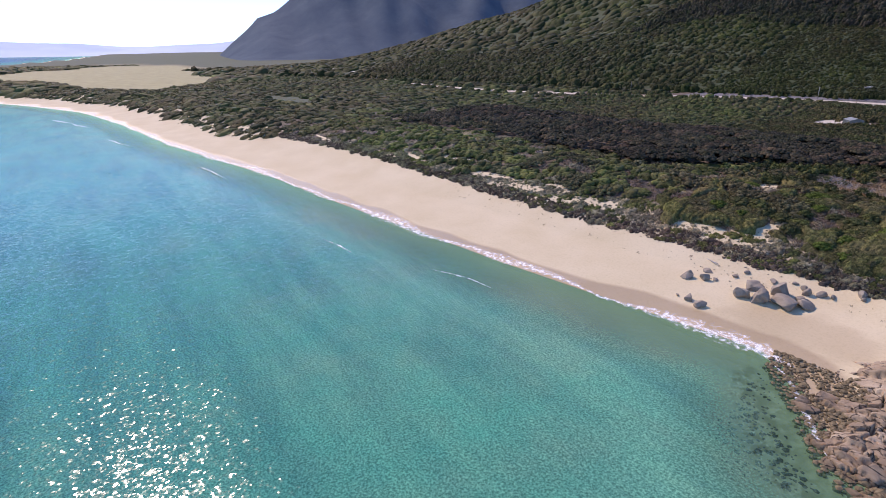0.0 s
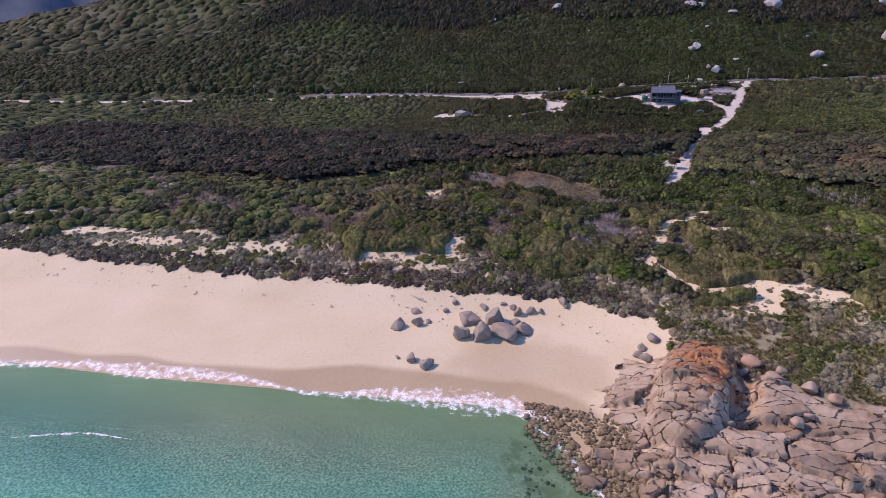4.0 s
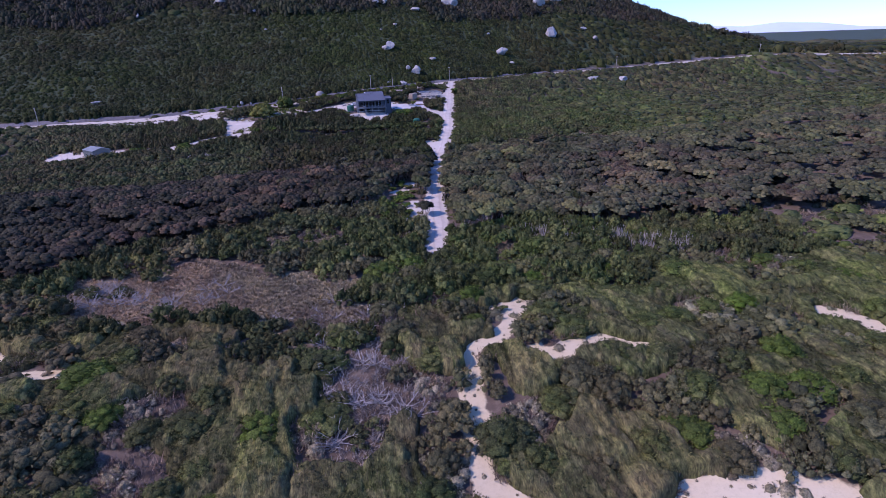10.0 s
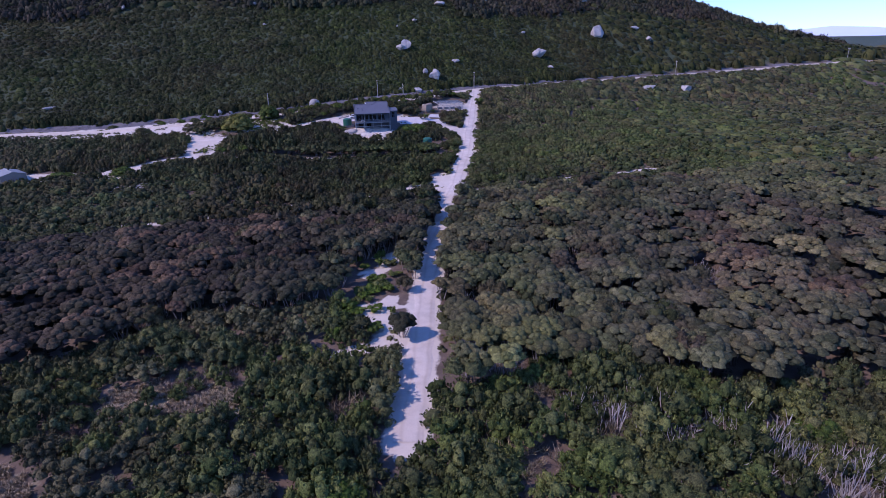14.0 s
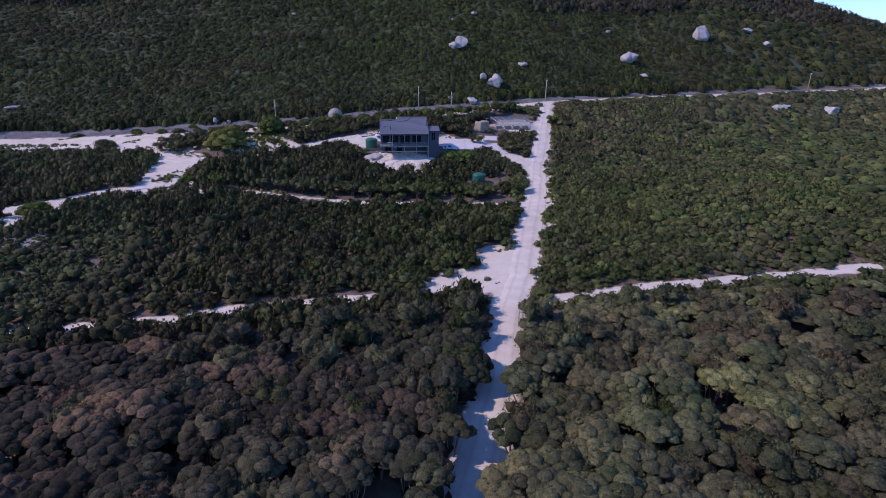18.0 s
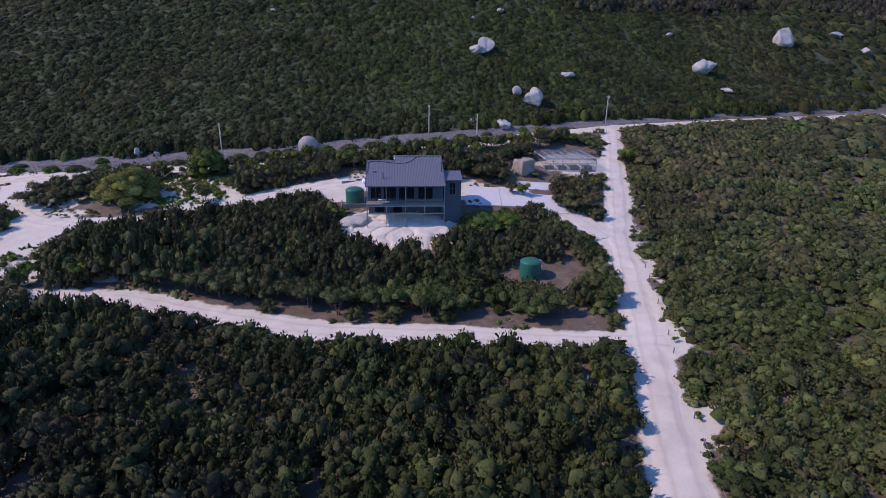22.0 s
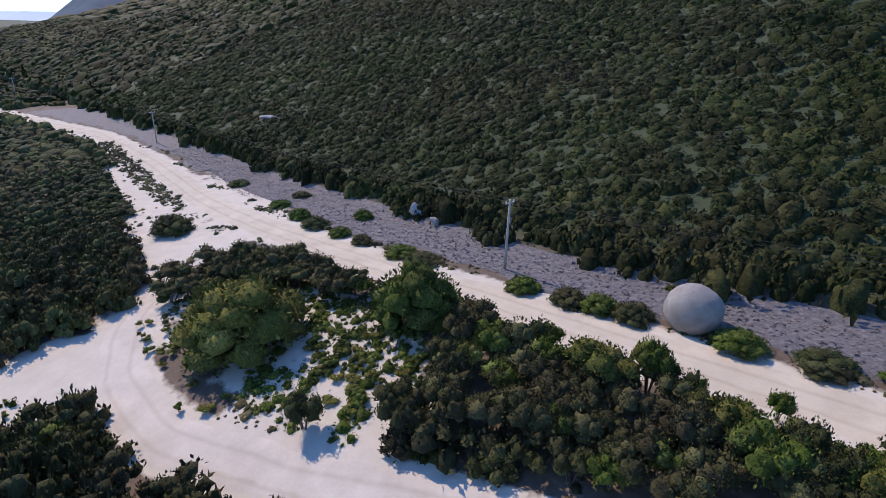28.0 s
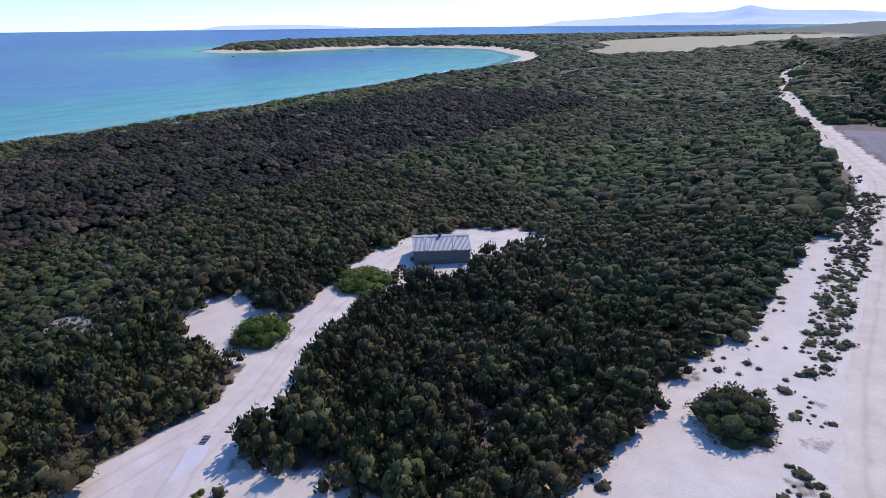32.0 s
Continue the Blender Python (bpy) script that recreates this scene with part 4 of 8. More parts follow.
def open_ground(x, y, margin=0.6):
    """True where no bush stands."""
    d = coast_distance(x, y)
    bare = (blob(x, y, PATCHES) > 0.5) | (tracks_distance(x, y) < margin) | (sandy_distance(x, y) < 0.8)
    for cx, cy, rx, ry in HOUSE_OPEN:
        bare |= np.hypot((x - cx) / rx, (y - cy) / ry) < 1
    e = y - foot_y(x)
    verge = (line_distance(x, y, PUBLIC) > 2) & (e > np.where(x > 48, -7.5, -13)) & (e < 0.5) & (x > -260) & (x < 420)  # the cleared strip above the road
    return bare | verge | (d < scrub_line(x) + 1.2 * wobble(x, y, 2.6))


def zones(x, y):
    d = coast_distance(x, y)
    e = y - foot_y(x)
    return d, e


def near_way(x, y):
    """Within sight at close range of the flight: over the drive, the house and the western tracks."""
    return (np.abs(x - np.interp(y, (-262, -200, -100, 0), (-8, 2, 12, 14))) < 42) & (y > -262) & (y < 30) | ((x > -105) & (x < -30) & (y > -62) & (y < 40))


def dune_edge(x, y):
    return np.interp(x, (-300, -90, -40, 0, 60), (57, 53, 43, 43, 36)) + 6 * wobble(x, y, 13)


def is_dune(x, y):
    d, e = zones(x, y)
    return ~open_ground(x, y) & (d < dune_edge(x, y)) & (sand_front(x, y, d) < 0.5) & (x < 30 + (y + 262))


def is_dry(x, y):
    return blob(x, y, DRY) > 0.45 + 0.35 * wobble(x, y, 4.0)


def forest_line(x):
    return np.interp(x, (-400, -120, -70, -40, -15, 4, 9, 34, 60, 120, 300), (-235, -215, -176, -160, -152, -156, -176, -178, -184, -192, -190))


def heath_line(x):
    return np.interp(x, (-400, -60, -10, 18, 24, 120, 300), (-120, -108, -104, -98, -100, -93, -60))


def is_deadwood(x, y):
    return blob(x, y, DEADWOOD) > 0.55 + 0.3 * wobble(x, y, 3.0)


def is_coast(x, y):
    d, e = zones(x, y)
    return ~is_deadwood(x, y) & ~open_ground(x, y) & (d >= dune_edge(x, y)) & (y < forest_line(x) + 5 * wobble(x, y, 9)) & ~is_dry(x, y) & ~is_dune(x, y) & (e < -100) & ~((x > 6) & (x < 95) & (y < -260))


def leafy_coast(x, y):
    """Inland of the mats, where the scrub stands upright and leafy."""
    return y > -207 + 5 * wobble(x, y, 8)


def is_forest(x, y):
    d, e = zones(x, y)
    return ~open_ground(x, y, 0.2) & (y >= forest_line(x) + 5 * wobble(x, y, 9)) & (y < heath_line(x)) & ~is_dry(x, y) & (d > 44)


def is_heath(x, y):
    d, e = zones(x, y)
    thin = (blob(x, y, LITTER) > 0.5) | ((e > -24) & (x > -58) & (x < 36)) | ((y > -14) & (x > -64) & (x < -38))
    kept_back = np.interp(x, (-298, -193, -156, -128, -108, -94, -84, -77, -70, -66), (-27, -3, 2, 1, -1.3, -3.5, -4.5, -4.5, -7, -16))
    thin |= (x > -260) & (x < -66) & (y > kept_back - 0.2 + 0.8 * wobble(x, y, 3.0))
    return ~open_ground(x, y, 0.7) & (y >= heath_line(x)) & (e < np.where(x > 48, -6, -12)) & ~thin


def tall_heath(x, y):
    """The taller, darker heath between the shed and the drive."""
    return (x > -46 + 5 * wobble(x, y, 9)) & (x < np.interp(y, (-120, -60, 20), (16, 28, 30)))


def is_hill(x, y):
    d, e = zones(x, y)
    return (e > 1.5 + 1.5 * wobble(x, y, 5)) & (d > 60) | ((e > -13) & (e <= 1.5) & ((x < -260) | (x > 420)) & (tracks_distance(x, y) > 1))


GLADES = [(27, -183, 5, 3.0), (34, -187, 6, 3.2), (40, -192, 5, 4), (47, -198, 6, 3.6), (18, -156, 4, 3), (25, -161, 7, 2), (40, -158, 5, 2), (57, -154, 5, 2.4), (-18, -139, 7, 2.2), (-8, -134, 5, 2.0), (18.5, -172, 4, 2), (-26, -95, 4, 1.5)]  # gaps with fallen wood in the thicket


def grove(name, points, where, crowns, material, label, rs, stemmed, wide=1.0):
    """Trees of a thicket: cloud-shaped crowns, and under the near ones their stems."""
    x, y = points
    keep = where(x, y)
    x, y = x[keep], y[keep]
    if not len(x):
        return
    size = rs.uniform(0, 1, len(x))
    who, heart, gap = clumps(x, y, 9.0, 5.0)
    r = (1.6 + 1.0 * size) * wide
    tall = 3.4 + 1.0 * size + 1.5 * who + rs.uniform(-0.4, 0.4, len(x))
    edge = smooth(0.2, 3.0, tracks_distance(x, y))
    tall = tall * (0.9 + 0.1 * edge) * (0.62 + 0.38 * smooth(0, 22, heath_line(x) - y))
    z, h = height(x, y), r * 0.98
    tone = np.clip(0.8 * (2 * who - 1) + rs.normal(0, 0.4, len(x)), -1, 1)
    v, f, tone = spread(crowns, x, y, z + tall - h, r, h, rs, None, tone)
    tagged(new(name, from_arrays(name, v, f, material, tone)), label, "thicket", kind="stuff")
    if stemmed:
        v, f = spread(STEMS, x, y, z - 0.1, r, tall, rs)
        tagged(new("thicket_stems", from_arrays("thicket_stems", v, f, M_STEM)), "pale grey leaning paperbark stems under the crowns", "stems", kind="stuff")


def build_mats():
    """Wind-clipped shrub mats behind the dunes: smooth combed domes with steep seaward faces."""
    rs = np.random.RandomState(19)
    step = 0.36
    xs, ys = np.arange(-85, 80, step), np.arange(-268, -182, step)
    gx, gy = np.meshgrid(xs, ys)
    x, y = gx.ravel(), gy.ravel()
    sort = np.clip(clumps(x, y, 7.5)[0] + 0.16 * wobble(x, y, 14.0), 0, 0.999)
    u = x + 0.18 * y + 0.8 * wobble(x, y, 3.1)
    who, heart, gap = clumps(u * 1.0, y * 0.5, 6.5, 2.0)
    who2, heart2, gap2 = clumps(u * 1.0, y * 0.4, 1.2, 9.0)
    grows = is_coast(x, y) & ~leafy_coast(x, y) & (sort < 0.56) & (sandy_distance(x, y) > 1.0 + 0.5 * wobble(x, y, 2.0))
    # soften the edge of each mat
    g = grows.reshape(len(ys), len(xs)).astype(float)
    for _ in range(3):
        p = np.pad(g, 1, mode="edge")
        g = (p[:-2, 1:-1] + p[2:, 1:-1] + p[1:-1, :-2] + p[1:-1, 2:] + 2 * p[1:-1, 1:-1]) / 6
    g = g.ravel()
    rise = (0.9 + 1.3 * who) * np.sqrt(np.clip(1.3 - (heart / 5.5) ** 2, 0.3, 1)) * (0.7 + 0.3 * smooth(0.0, 1.4, gap))
    rise = rise * np.sqrt(smooth(0.3, 0.95, g)) + (0.3 * smooth(0.0, 0.7, gap2) * (0.3 + who2) + 0.16 * wobble(u * 1.0, y * 0.3, 0.42) + 0.1 * wobble(u + 7, y * 0.6, 0.23)) * smooth(0.3, 0.8, g)
    z = height(x, y) + np.where(g > 0.32, rise, -0.6)
    i = np.arange(len(x)).reshape(len(ys), len(xs))
    quads = np.stack([i[:-1, :-1], i[:-1, 1:], i[1:, 1:], i[1:, :-1]], -1).reshape(-1, 4)
    quads = quads[(g > 0.32)[quads].any(1)]
    tris = np.concatenate([quads[:, [0, 1, 2]], quads[:, [0, 2, 3]]])
    used, inv = np.unique(tris, return_inverse=True)
    tone = np.clip(0.8 * (2 * who - 1) + 0.7 * (2 * who2 - 1), -1, 1)
    co = np.stack([x + 0.1 * wobble(x, y, 0.5), y + 0.12 * wobble(y, x, 0.6), z], 1)[used]
    tagged(new("coastal_mats", from_arrays("coastal_mats", co, inv.reshape(-1, 3), M_MAT, tone[used])), "smooth wind-combed green shrub mats behind the dunes", "scrub", kind="stuff")
    pick = np.nonzero((g > 0.5) & (rs.uniform(0, 1, len(x)) < 0.3))[0]
    r = rs.uniform(0.3, 0.6, len(pick))
    v, f, t = spread(SPRAYS, x[pick], y[pick], z[pick] - 0.8 * r * 0.7, r, r * 0.9, rs, None, tone[pick])
    tagged(new("mat_sprays", from_arrays("mat_sprays", v, f, M_BUSH, t)), "short leafy sprays on the combed shrub mats", "scrub", kind="stuff")


def grow():
    build_mats()
    rs = np.random.RandomState(11)
    both = lambda f, g: (lambda x, y: f(x, y) & g(x, y))
    core_box, mid_box, wide = (-125, 70, -290, 60), (-150, 110, -335, 100), (-330, 300, -345, 120)
    mid = lambda x, y: ~near_way(x, y) & (x > -150) & (x < 110)
    outer = lambda x, y: (x <= -150) | (x >= 110)
    stand("dune_scrub", scatter(-330, 60, -345, -225, 1.15, rs), lambda x, y: is_dune(x, y) & (clumps(x, y, 5.0)[0] < 0.6), (0.75, 1.35), (0.45, 0.95), MEDIUM, M_GREY, "low blue-grey dune shrubs on pale sand", rs, "dune shrubs", 0.1)
    rim = lambda x, y: (x < 0) & (np.abs(coast_distance(x, y) - scrub_line(x) - 2.2 - 1.2 * wobble(x, y, 2.6)) < 2.8) & (sandy_distance(x, y) > 0.3)
    stand("dune_edge_scrub", scatter(-330, 4, -345, -225, 0.95, rs), rim, (0.5, 1.1), (0.4, 0.9), MEDIUM, M_EDGE, "low brown scrub along the foot of the dune", rs, "dune shrubs", 0.1)
    stand("dune_scrub", scatter(-330, 60, -345, -225, 1.15, rs), lambda x, y: is_dune(x, y) & (clumps(x, y, 5.0)[0] >= 0.6), (0.7, 1.3), (0.4, 0.85), MEDIUM, M_COAST, "low green dune shrubs on pale sand", rs, "dune shrubs", 0.1)
    sort = lambda x, y: np.clip(clumps(x, y, 7.5)[0] + 0.16 * wobble(x, y, 14.0), 0, 0.999)
    only = lambda f, lo, hi: (lambda x, y: f(x, y) & (sort(x, y) >= lo) & (sort(x, y) < hi))
    crown = lambda x, y: clumps(x, y, 5.4)[0]
    kinds = (("withered_scrub", only(is_coast, 0.52, 0.66), 1.3, (0.8, 1.3), (0.8, 1.3), TWIGS, TWIGS, M_WITHER, "grey withered twiggy shrubs", "scrub", 0.2, (7.5, 1.0)),
             ("saltbush_scrub", lambda x, y: only(is_coast, 0.62, 0.74)(x, y) & ~leafy_coast(x, y), 1.4, (0.7, 1.2), (0.5, 0.9), MEDIUM, MEDIUM, M_GREY, "low blue-grey shrubs among the green mats", "scrub", 0.2, (7.5, 0.7)),
             ("olive_scrub", only(is_coast, 0.74, 1.0), 1.9, (1.1, 1.9), (0.9, 1.5), FINE, MIDDLE, M_SAGE, "olive-green rounded coastal shrubs", "scrub", 0.25, (7.5, 1.7)),
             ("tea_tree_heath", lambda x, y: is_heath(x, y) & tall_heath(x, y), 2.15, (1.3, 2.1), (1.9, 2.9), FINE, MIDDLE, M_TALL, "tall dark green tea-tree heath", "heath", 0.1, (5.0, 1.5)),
             ("heath", lambda x, y: is_heath(x, y) & ~tall_heath(x, y), 2.05, (1.25, 1.9), (1.5, 2.2), FINE, MIDDLE, M_HEATH, "dense dark green heath bushes", "heath", 0.1, (6.5, 0.7)))
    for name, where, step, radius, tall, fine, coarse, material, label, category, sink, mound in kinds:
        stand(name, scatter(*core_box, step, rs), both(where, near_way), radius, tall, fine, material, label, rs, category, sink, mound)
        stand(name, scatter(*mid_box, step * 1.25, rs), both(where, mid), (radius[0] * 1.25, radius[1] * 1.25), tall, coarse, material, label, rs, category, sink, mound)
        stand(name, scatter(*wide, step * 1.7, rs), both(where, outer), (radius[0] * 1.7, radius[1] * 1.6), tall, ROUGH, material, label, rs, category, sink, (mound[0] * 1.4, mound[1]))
    leafy = lambda x, y: only(is_coast, 0.0, 0.54)(x, y) & leafy_coast(x, y) & (x > -84) & (x < 78)
    fresh = lambda x, y: only(is_coast, 0.58, 0.74)(x, y) & leafy_coast(x, y) & (x > -84) & (x < 78)
    stand("coastal_bushes", scatter(-84, 78, -216, -142, 1.9, rs), leafy, (1.1, 2.0), (1.5, 2.8), FINE, M_BUSH, "upright dense green bushes behind the mats", rs, "scrub", 0.1, (6.5, 1.5))
    stand("coastal_bushes", scatter(-84, 78, -216, -142, 1.9, rs), fresh, (1.1, 1.9), (1.3, 2.4), FINE, M_COAST, "fresh green bushes between the dark ones", rs, "scrub", 0.1, (6.5, 1.2))
    stand("coastal_bushes", scatter(-70, 0, -245, -180, 1.8, rs), lambda x, y: is_deadwood(x, y) & ~open_ground(x, y) & (clumps(x, y, 4.0)[0] >= 0.72), (1.0, 1.7), (1.0, 1.7), FINE, M_BUSH, "green bushes among bleached fallen scrub", rs, "scrub", 0.1, (5.0, 0.8))
    stand("dead_stems", scatter(10, 70, -206, -150, 1.0, rs), lambda x, y: blob(x, y, GLADES) > 0.5, (0.8, 1.4), (1.6, 3.4), STEMS, M_DEAD, "bare grey standing and leaning dead stems", rs, "dead wood", 0.1)
    stand("dead_scrub", scatter(-40, 70, -206, -90, 1.5, rs), lambda x, y: (blob(x, y, GLADES) > 0.5) & ~open_ground(x, y), (0.8, 1.4), (0.5, 1.0), TWIGS, M_DEADTWIG, "bleached fallen twigs in the thicket's gaps", rs, "dead scrub", 0.1)
    twiggy = lambda x, y: (clumps(x, y, 6.0, 3.0)[0] > 0.72) & ~open_ground(x, y) & (coast_distance(x, y) > 24) & (y > -292) & ~is_forest(x, y)
    stand("withered_scrub", scatter(-80, 70, -292, -205, 1.5, rs), twiggy, (0.8, 1.3), (0.9, 1.7), TWIGS, M_WITHER, "grey withered twiggy shrubs", rs, "scrub", 0.1)
    far_coast = lambda x, y: only(is_coast, 0.0, 0.52)(x, y) & ((x < -84) | (x > 78))
    stand("coastal_scrub", scatter(-330, 300, -345, -180, 2.6, rs), far_coast, (1.7, 2.7), (0.8, 1.5), ROUGH, M_COAST, "wind-clipped green coastal shrubs in domed mats", rs, "scrub", 0.25, (8.5, 1.6))
    stand("dead_scrub", scatter(-70, 0, -245, -180, 1.25, rs), lambda x, y: is_deadwood(x, y) & ~open_ground(x, y) & (clumps(x, y, 4.0)[0] < 0.72), (0.9, 1.5), (0.6, 1.2), TWIGS, M_DEADTWIG, "bleached tangle of fallen dead twigs", rs, "dead scrub", 0.1)
    west = lambda x, y: x < np.interp(y, [p[1] for p in DRIVE], [p[0] for p in DRIVE])
    east = lambda x, y: ~west(x, y)
    woods = (("paperbark_thicket", east, 0.0, 0.72, M_FOREST, "grey-green cloud-shaped paperbark crowns above pale stems"),
             ("olive_thicket", east, 0.72, 0.88, M_SAGE, "yellow-olive cloud-shaped crowns in the thicket"),
             ("rusty_thicket", east, 0.88, 1.0, M_RUSTY, "brown-grey paperbark crowns in the thicket"),
             ("dark_thicket", west, 0.0, 0.8, M_DUSK, "dark grey-green paperbark crowns in a dense thicket"),
             ("rusty_thicket", west, 0.8, 1.0, M_RUSTY, "brown-grey paperbark crowns in the thicket"))
    for name, side, lo, hi, material, label in woods:
        where = lambda x, y: is_forest(x, y) & side(x, y) & (crown(x, y) >= lo) & (crown(x, y) < hi) & (blob(x, y, GLADES) < 0.55)
        grove(name, scatter(*core_box, 2.55, rs), both(where, near_way), CROWNS, material, label, rs, True)
        grove(name, scatter(*mid_box, 2.9, rs), both(where, mid), CROWNS_FAR, material, label, rs, False)
        grove(name, scatter(*wide, 4.3, rs), both(where, outer), CROWNS_FAR, material, label, rs, False, 1.3)
    under = lambda x, y: is_forest(x, y) & (rs.uniform(0, 1, x.shape) < 0.5) & (blob(x, y, GLADES) < 0.6)
    stand("undergrowth", scatter(-150, 110, -215, -90, 2.2, rs), under, (0.9, 1.5), (0.8, 1.8), ROUGH, M_DUSK, "dark undergrowth between the paperbark stems", rs, "undergrowth", 0.1)
    hill_near = lambda x, y: (y - foot_y(x) < 58) & (x > -150) & (x < 120)
    stand("hill_scrub", scatter(-150, 120, 10, 170, 1.65, rs), both(is_hill, hill_near), (0.95, 1.75), (0.7, 1.6), BUSHY, M_HILL, "low green scrub covering the hillside", rs, "scrub", 0.2)
    hill_next = lambda x, y: (y - foot_y(x) < 135) & (x > -240) & (x < 170) & ~hill_near(x, y)
    stand("hill_scrub", scatter(-240, 170, 0, 240, 2.5, rs), both(is_hill, hill_next), (1.4, 2.5), (0.9, 1.9), BUSHY, M_HILL, "low green scrub covering the hillside", rs, "scrub", 0.2)
    inner = lambda x, y: (x > -450) & (x < 450) & (y - foot_y(x) < 300) | (x > -760) & (x <= -450) & (y - foot_y(x) < 130)
    hill_mid = lambda x, y: inner(x, y) & ~hill_near(x, y) & ~hill_next(x, y)
    stand("hill_scrub", scatter(-760, 450, -120, 470, 5.0, rs), both(is_hill, hill_mid), (2.6, 4.4), (1.6, 3.4), ROUGH, M_HILL, "low green scrub covering the hillside", rs, "scrub", 0.3)
    ridge = lambda x, y: (y - foot_y(x) > 95 + 25 * wobble(x, y, 40)) & (y - foot_y(x) < 330) & (x > 60 + 40 * wobble(y, x, 50)) & (x < 430) | (y - foot_y(x) > 150 + 30 * wobble(x, y, 60)) & (y - foot_y(x) < 330) & (x > -420) & (x <= 60)
    stand("ridge_trees", scatter(-420, 430, 100, 480, 6.0, rs), ridge, (2.6, 4.4), (4.0, 7.5), MIDDLE, M_DUSK, "dark low trees on the upper hill", rs, "woodland", 0.3)
    rest = lambda x, y: ~inner(x, y) & (y - foot_y(x) > 2)
    stand("hill_scrub", scatter(-1500, 700, -200, 900, 11.5, rs), rest, (6.0, 9.5), (2.2, 4.4), FAR, M_HILL, "low green scrub covering the hillside", rs, "scrub", 0.5)
    fields = [(-1500, -380, 420, 200), (-1100, -330, 260, 110), (-1900, -300, 300, 130), (-540, -235, 55, 16)]
    plain_far = lambda x, y: (coast_distance(x, y) > 34) & (y < foot_y(x) + 2) & ((x < -330) | (x > 300)) & (tracks_distance(x, y) > 1.5) & (blob(x, y, fields) < 0.45)
    stand("far_woodland", scatter(-900, 700, -700, 200, 7.6, rs), plain_far, (4.4, 6.6), (1.6, 3.2), ROUGH, M_HEATH, "dark woodland of low trees behind the bay", rs, "woodland", 0.3)
    headland = lambda x, y: plain_far(x, y) & ~((x > -900) & (y > -700))
    stand("far_woodland", scatter(-2300, -600, -1700, -50, 13.0, rs), headland, (9.0, 13.0), (3, 6), FAR, M_HEATH, "dark woodland of low trees behind the bay", rs, "woodland", 0.5)
    stand("far_woodland", scatter(700, 2300, -450, 1000, 21.0, rs), lambda x, y: (coast_distance(x, y) > 34) & (y < foot_y(x) + 400), (13.0, 19.0), (3, 6), FAR, M_HEATH, "dark woodland on the far plain", rs, "woodland", 0.5)
    stand("dry_tussocks", scatter(-118, 14, -240, -150, 0.6, rs), lambda x, y: is_dry(x, y) & (rs.uniform(0, 1, x.shape) < 0.92), (0.4, 0.75), (0.35, 0.7), STRAWS, M_STRAW, "dry straw-coloured tussock grass", rs, "grass", 0.05)

    speck = lambda x, y: ((sandy_distance(x, y) < 0.8) | (blob(x, y, PATCHES) > 0.5) | (sand_front(x, y, coast_distance(x, y)) > 0.4)) & (coast_distance(x, y) > scrub_line(x)) & (rs.uniform(0, 1, x.shape) < 0.24)
    stand("sand_shrubs", scatter(-200, 66, -300, -200, 0.8, rs), speck, (0.2, 0.75), (0.15, 0.5), MEDIUM, M_GREY, "small grey shrubs scattered on dune sand", rs, "dune shrubs", 0.03)
    weeds = lambda x, y: (np.abs(tracks_distance(x, y) - 1.5) < 1.3) & (coast_distance(x, y) > 60) & (wobble(x, y, 3.3) + 0.6 * wobble(x, y, 1.3) > 0.35) & (x > -190) & (x < 130)
    stand("track_edge_weeds", scatter(-190, 130, -190, 110, 0.75, rs), weeds, (0.15, 0.5), (0.12, 0.45), ROUGH, M_SAGE, "small weeds and tussocks along the sandy track edges", rs, "weeds", 0.03)
    isle = lambda x, y: (np.hypot((x + 45) / 17, (y - 3) / 8) < 1) & (tracks_distance(x, y) > 0.6) & (wobble(x, y, 2.2) > -0.35) | (np.hypot((x + 57) / 5, (y + 24) / 5) < 1) & (wobble(x, y, 1.6) > 0.2)
    stand("island_weeds", scatter(-64, -26, -30, 13, 0.7, rs), isle, (0.2, 0.6), (0.2, 0.6), MEDIUM, M_BRIGHT, "patchy green weeds and tussocks on white sand", rs, "weeds", 0.03)
    strip = lambda x, y: (line_distance(x, y, [(-170, 4.5), (-139, 5.0), (-121, 4.8), (-106, 5.2)]) < 2.0 + 0.6 * wobble(x, y, 2.0)) & (rs.uniform(0, 1, x.shape) < 0.75) | (y < 8) & (y > -4) & (x < -72) & (x > -160) & (tracks_distance(x, y) > 0.6) & (rs.uniform(0, 1, x.shape) < 0.09)
    stand("roadside_weeds", scatter(-175, -95, -4, 10, 0.7, rs), strip, (0.2, 0.6), (0.15, 0.5), MEDIUM, M_SAGE, "patchy low weeds between the road and the scrub", rs, "weeds", 0.03)
    twigs = lambda x, y: (blob(x, y, LITTER) > 0.2) & (tracks_distance(x, y) > 1) & (rs.uniform(0, 1, x.shape) < 0.3) | (np.abs(coast_distance(x, y) - scrub_line(x) + 5) < 4.5) & (x > -160) & (x < 0) & (rs.uniform(0, 1, x.shape) < 0.09)
    stand("ground_litter", scatter(-160, 60, -330, 40, 1.0, rs), twigs, (0.12, 0.35), (0.08, 0.2), SCRAPS, M_WITHER, "dead twigs and dry seaweed scraps on the ground", rs, "litter", 0.0)


grow()


# ---------------------------------------------------------------- mesh helpers
def gz(x, y):
    return float(height(np.array(float(x)), np.array(float(y))))


def thing(name, m, label, category, group=""):
    ob = new(name)
    ob.empty_display_size = 0.3
    ob.matrix_world = m
    return tagged(ob, label, category, group)


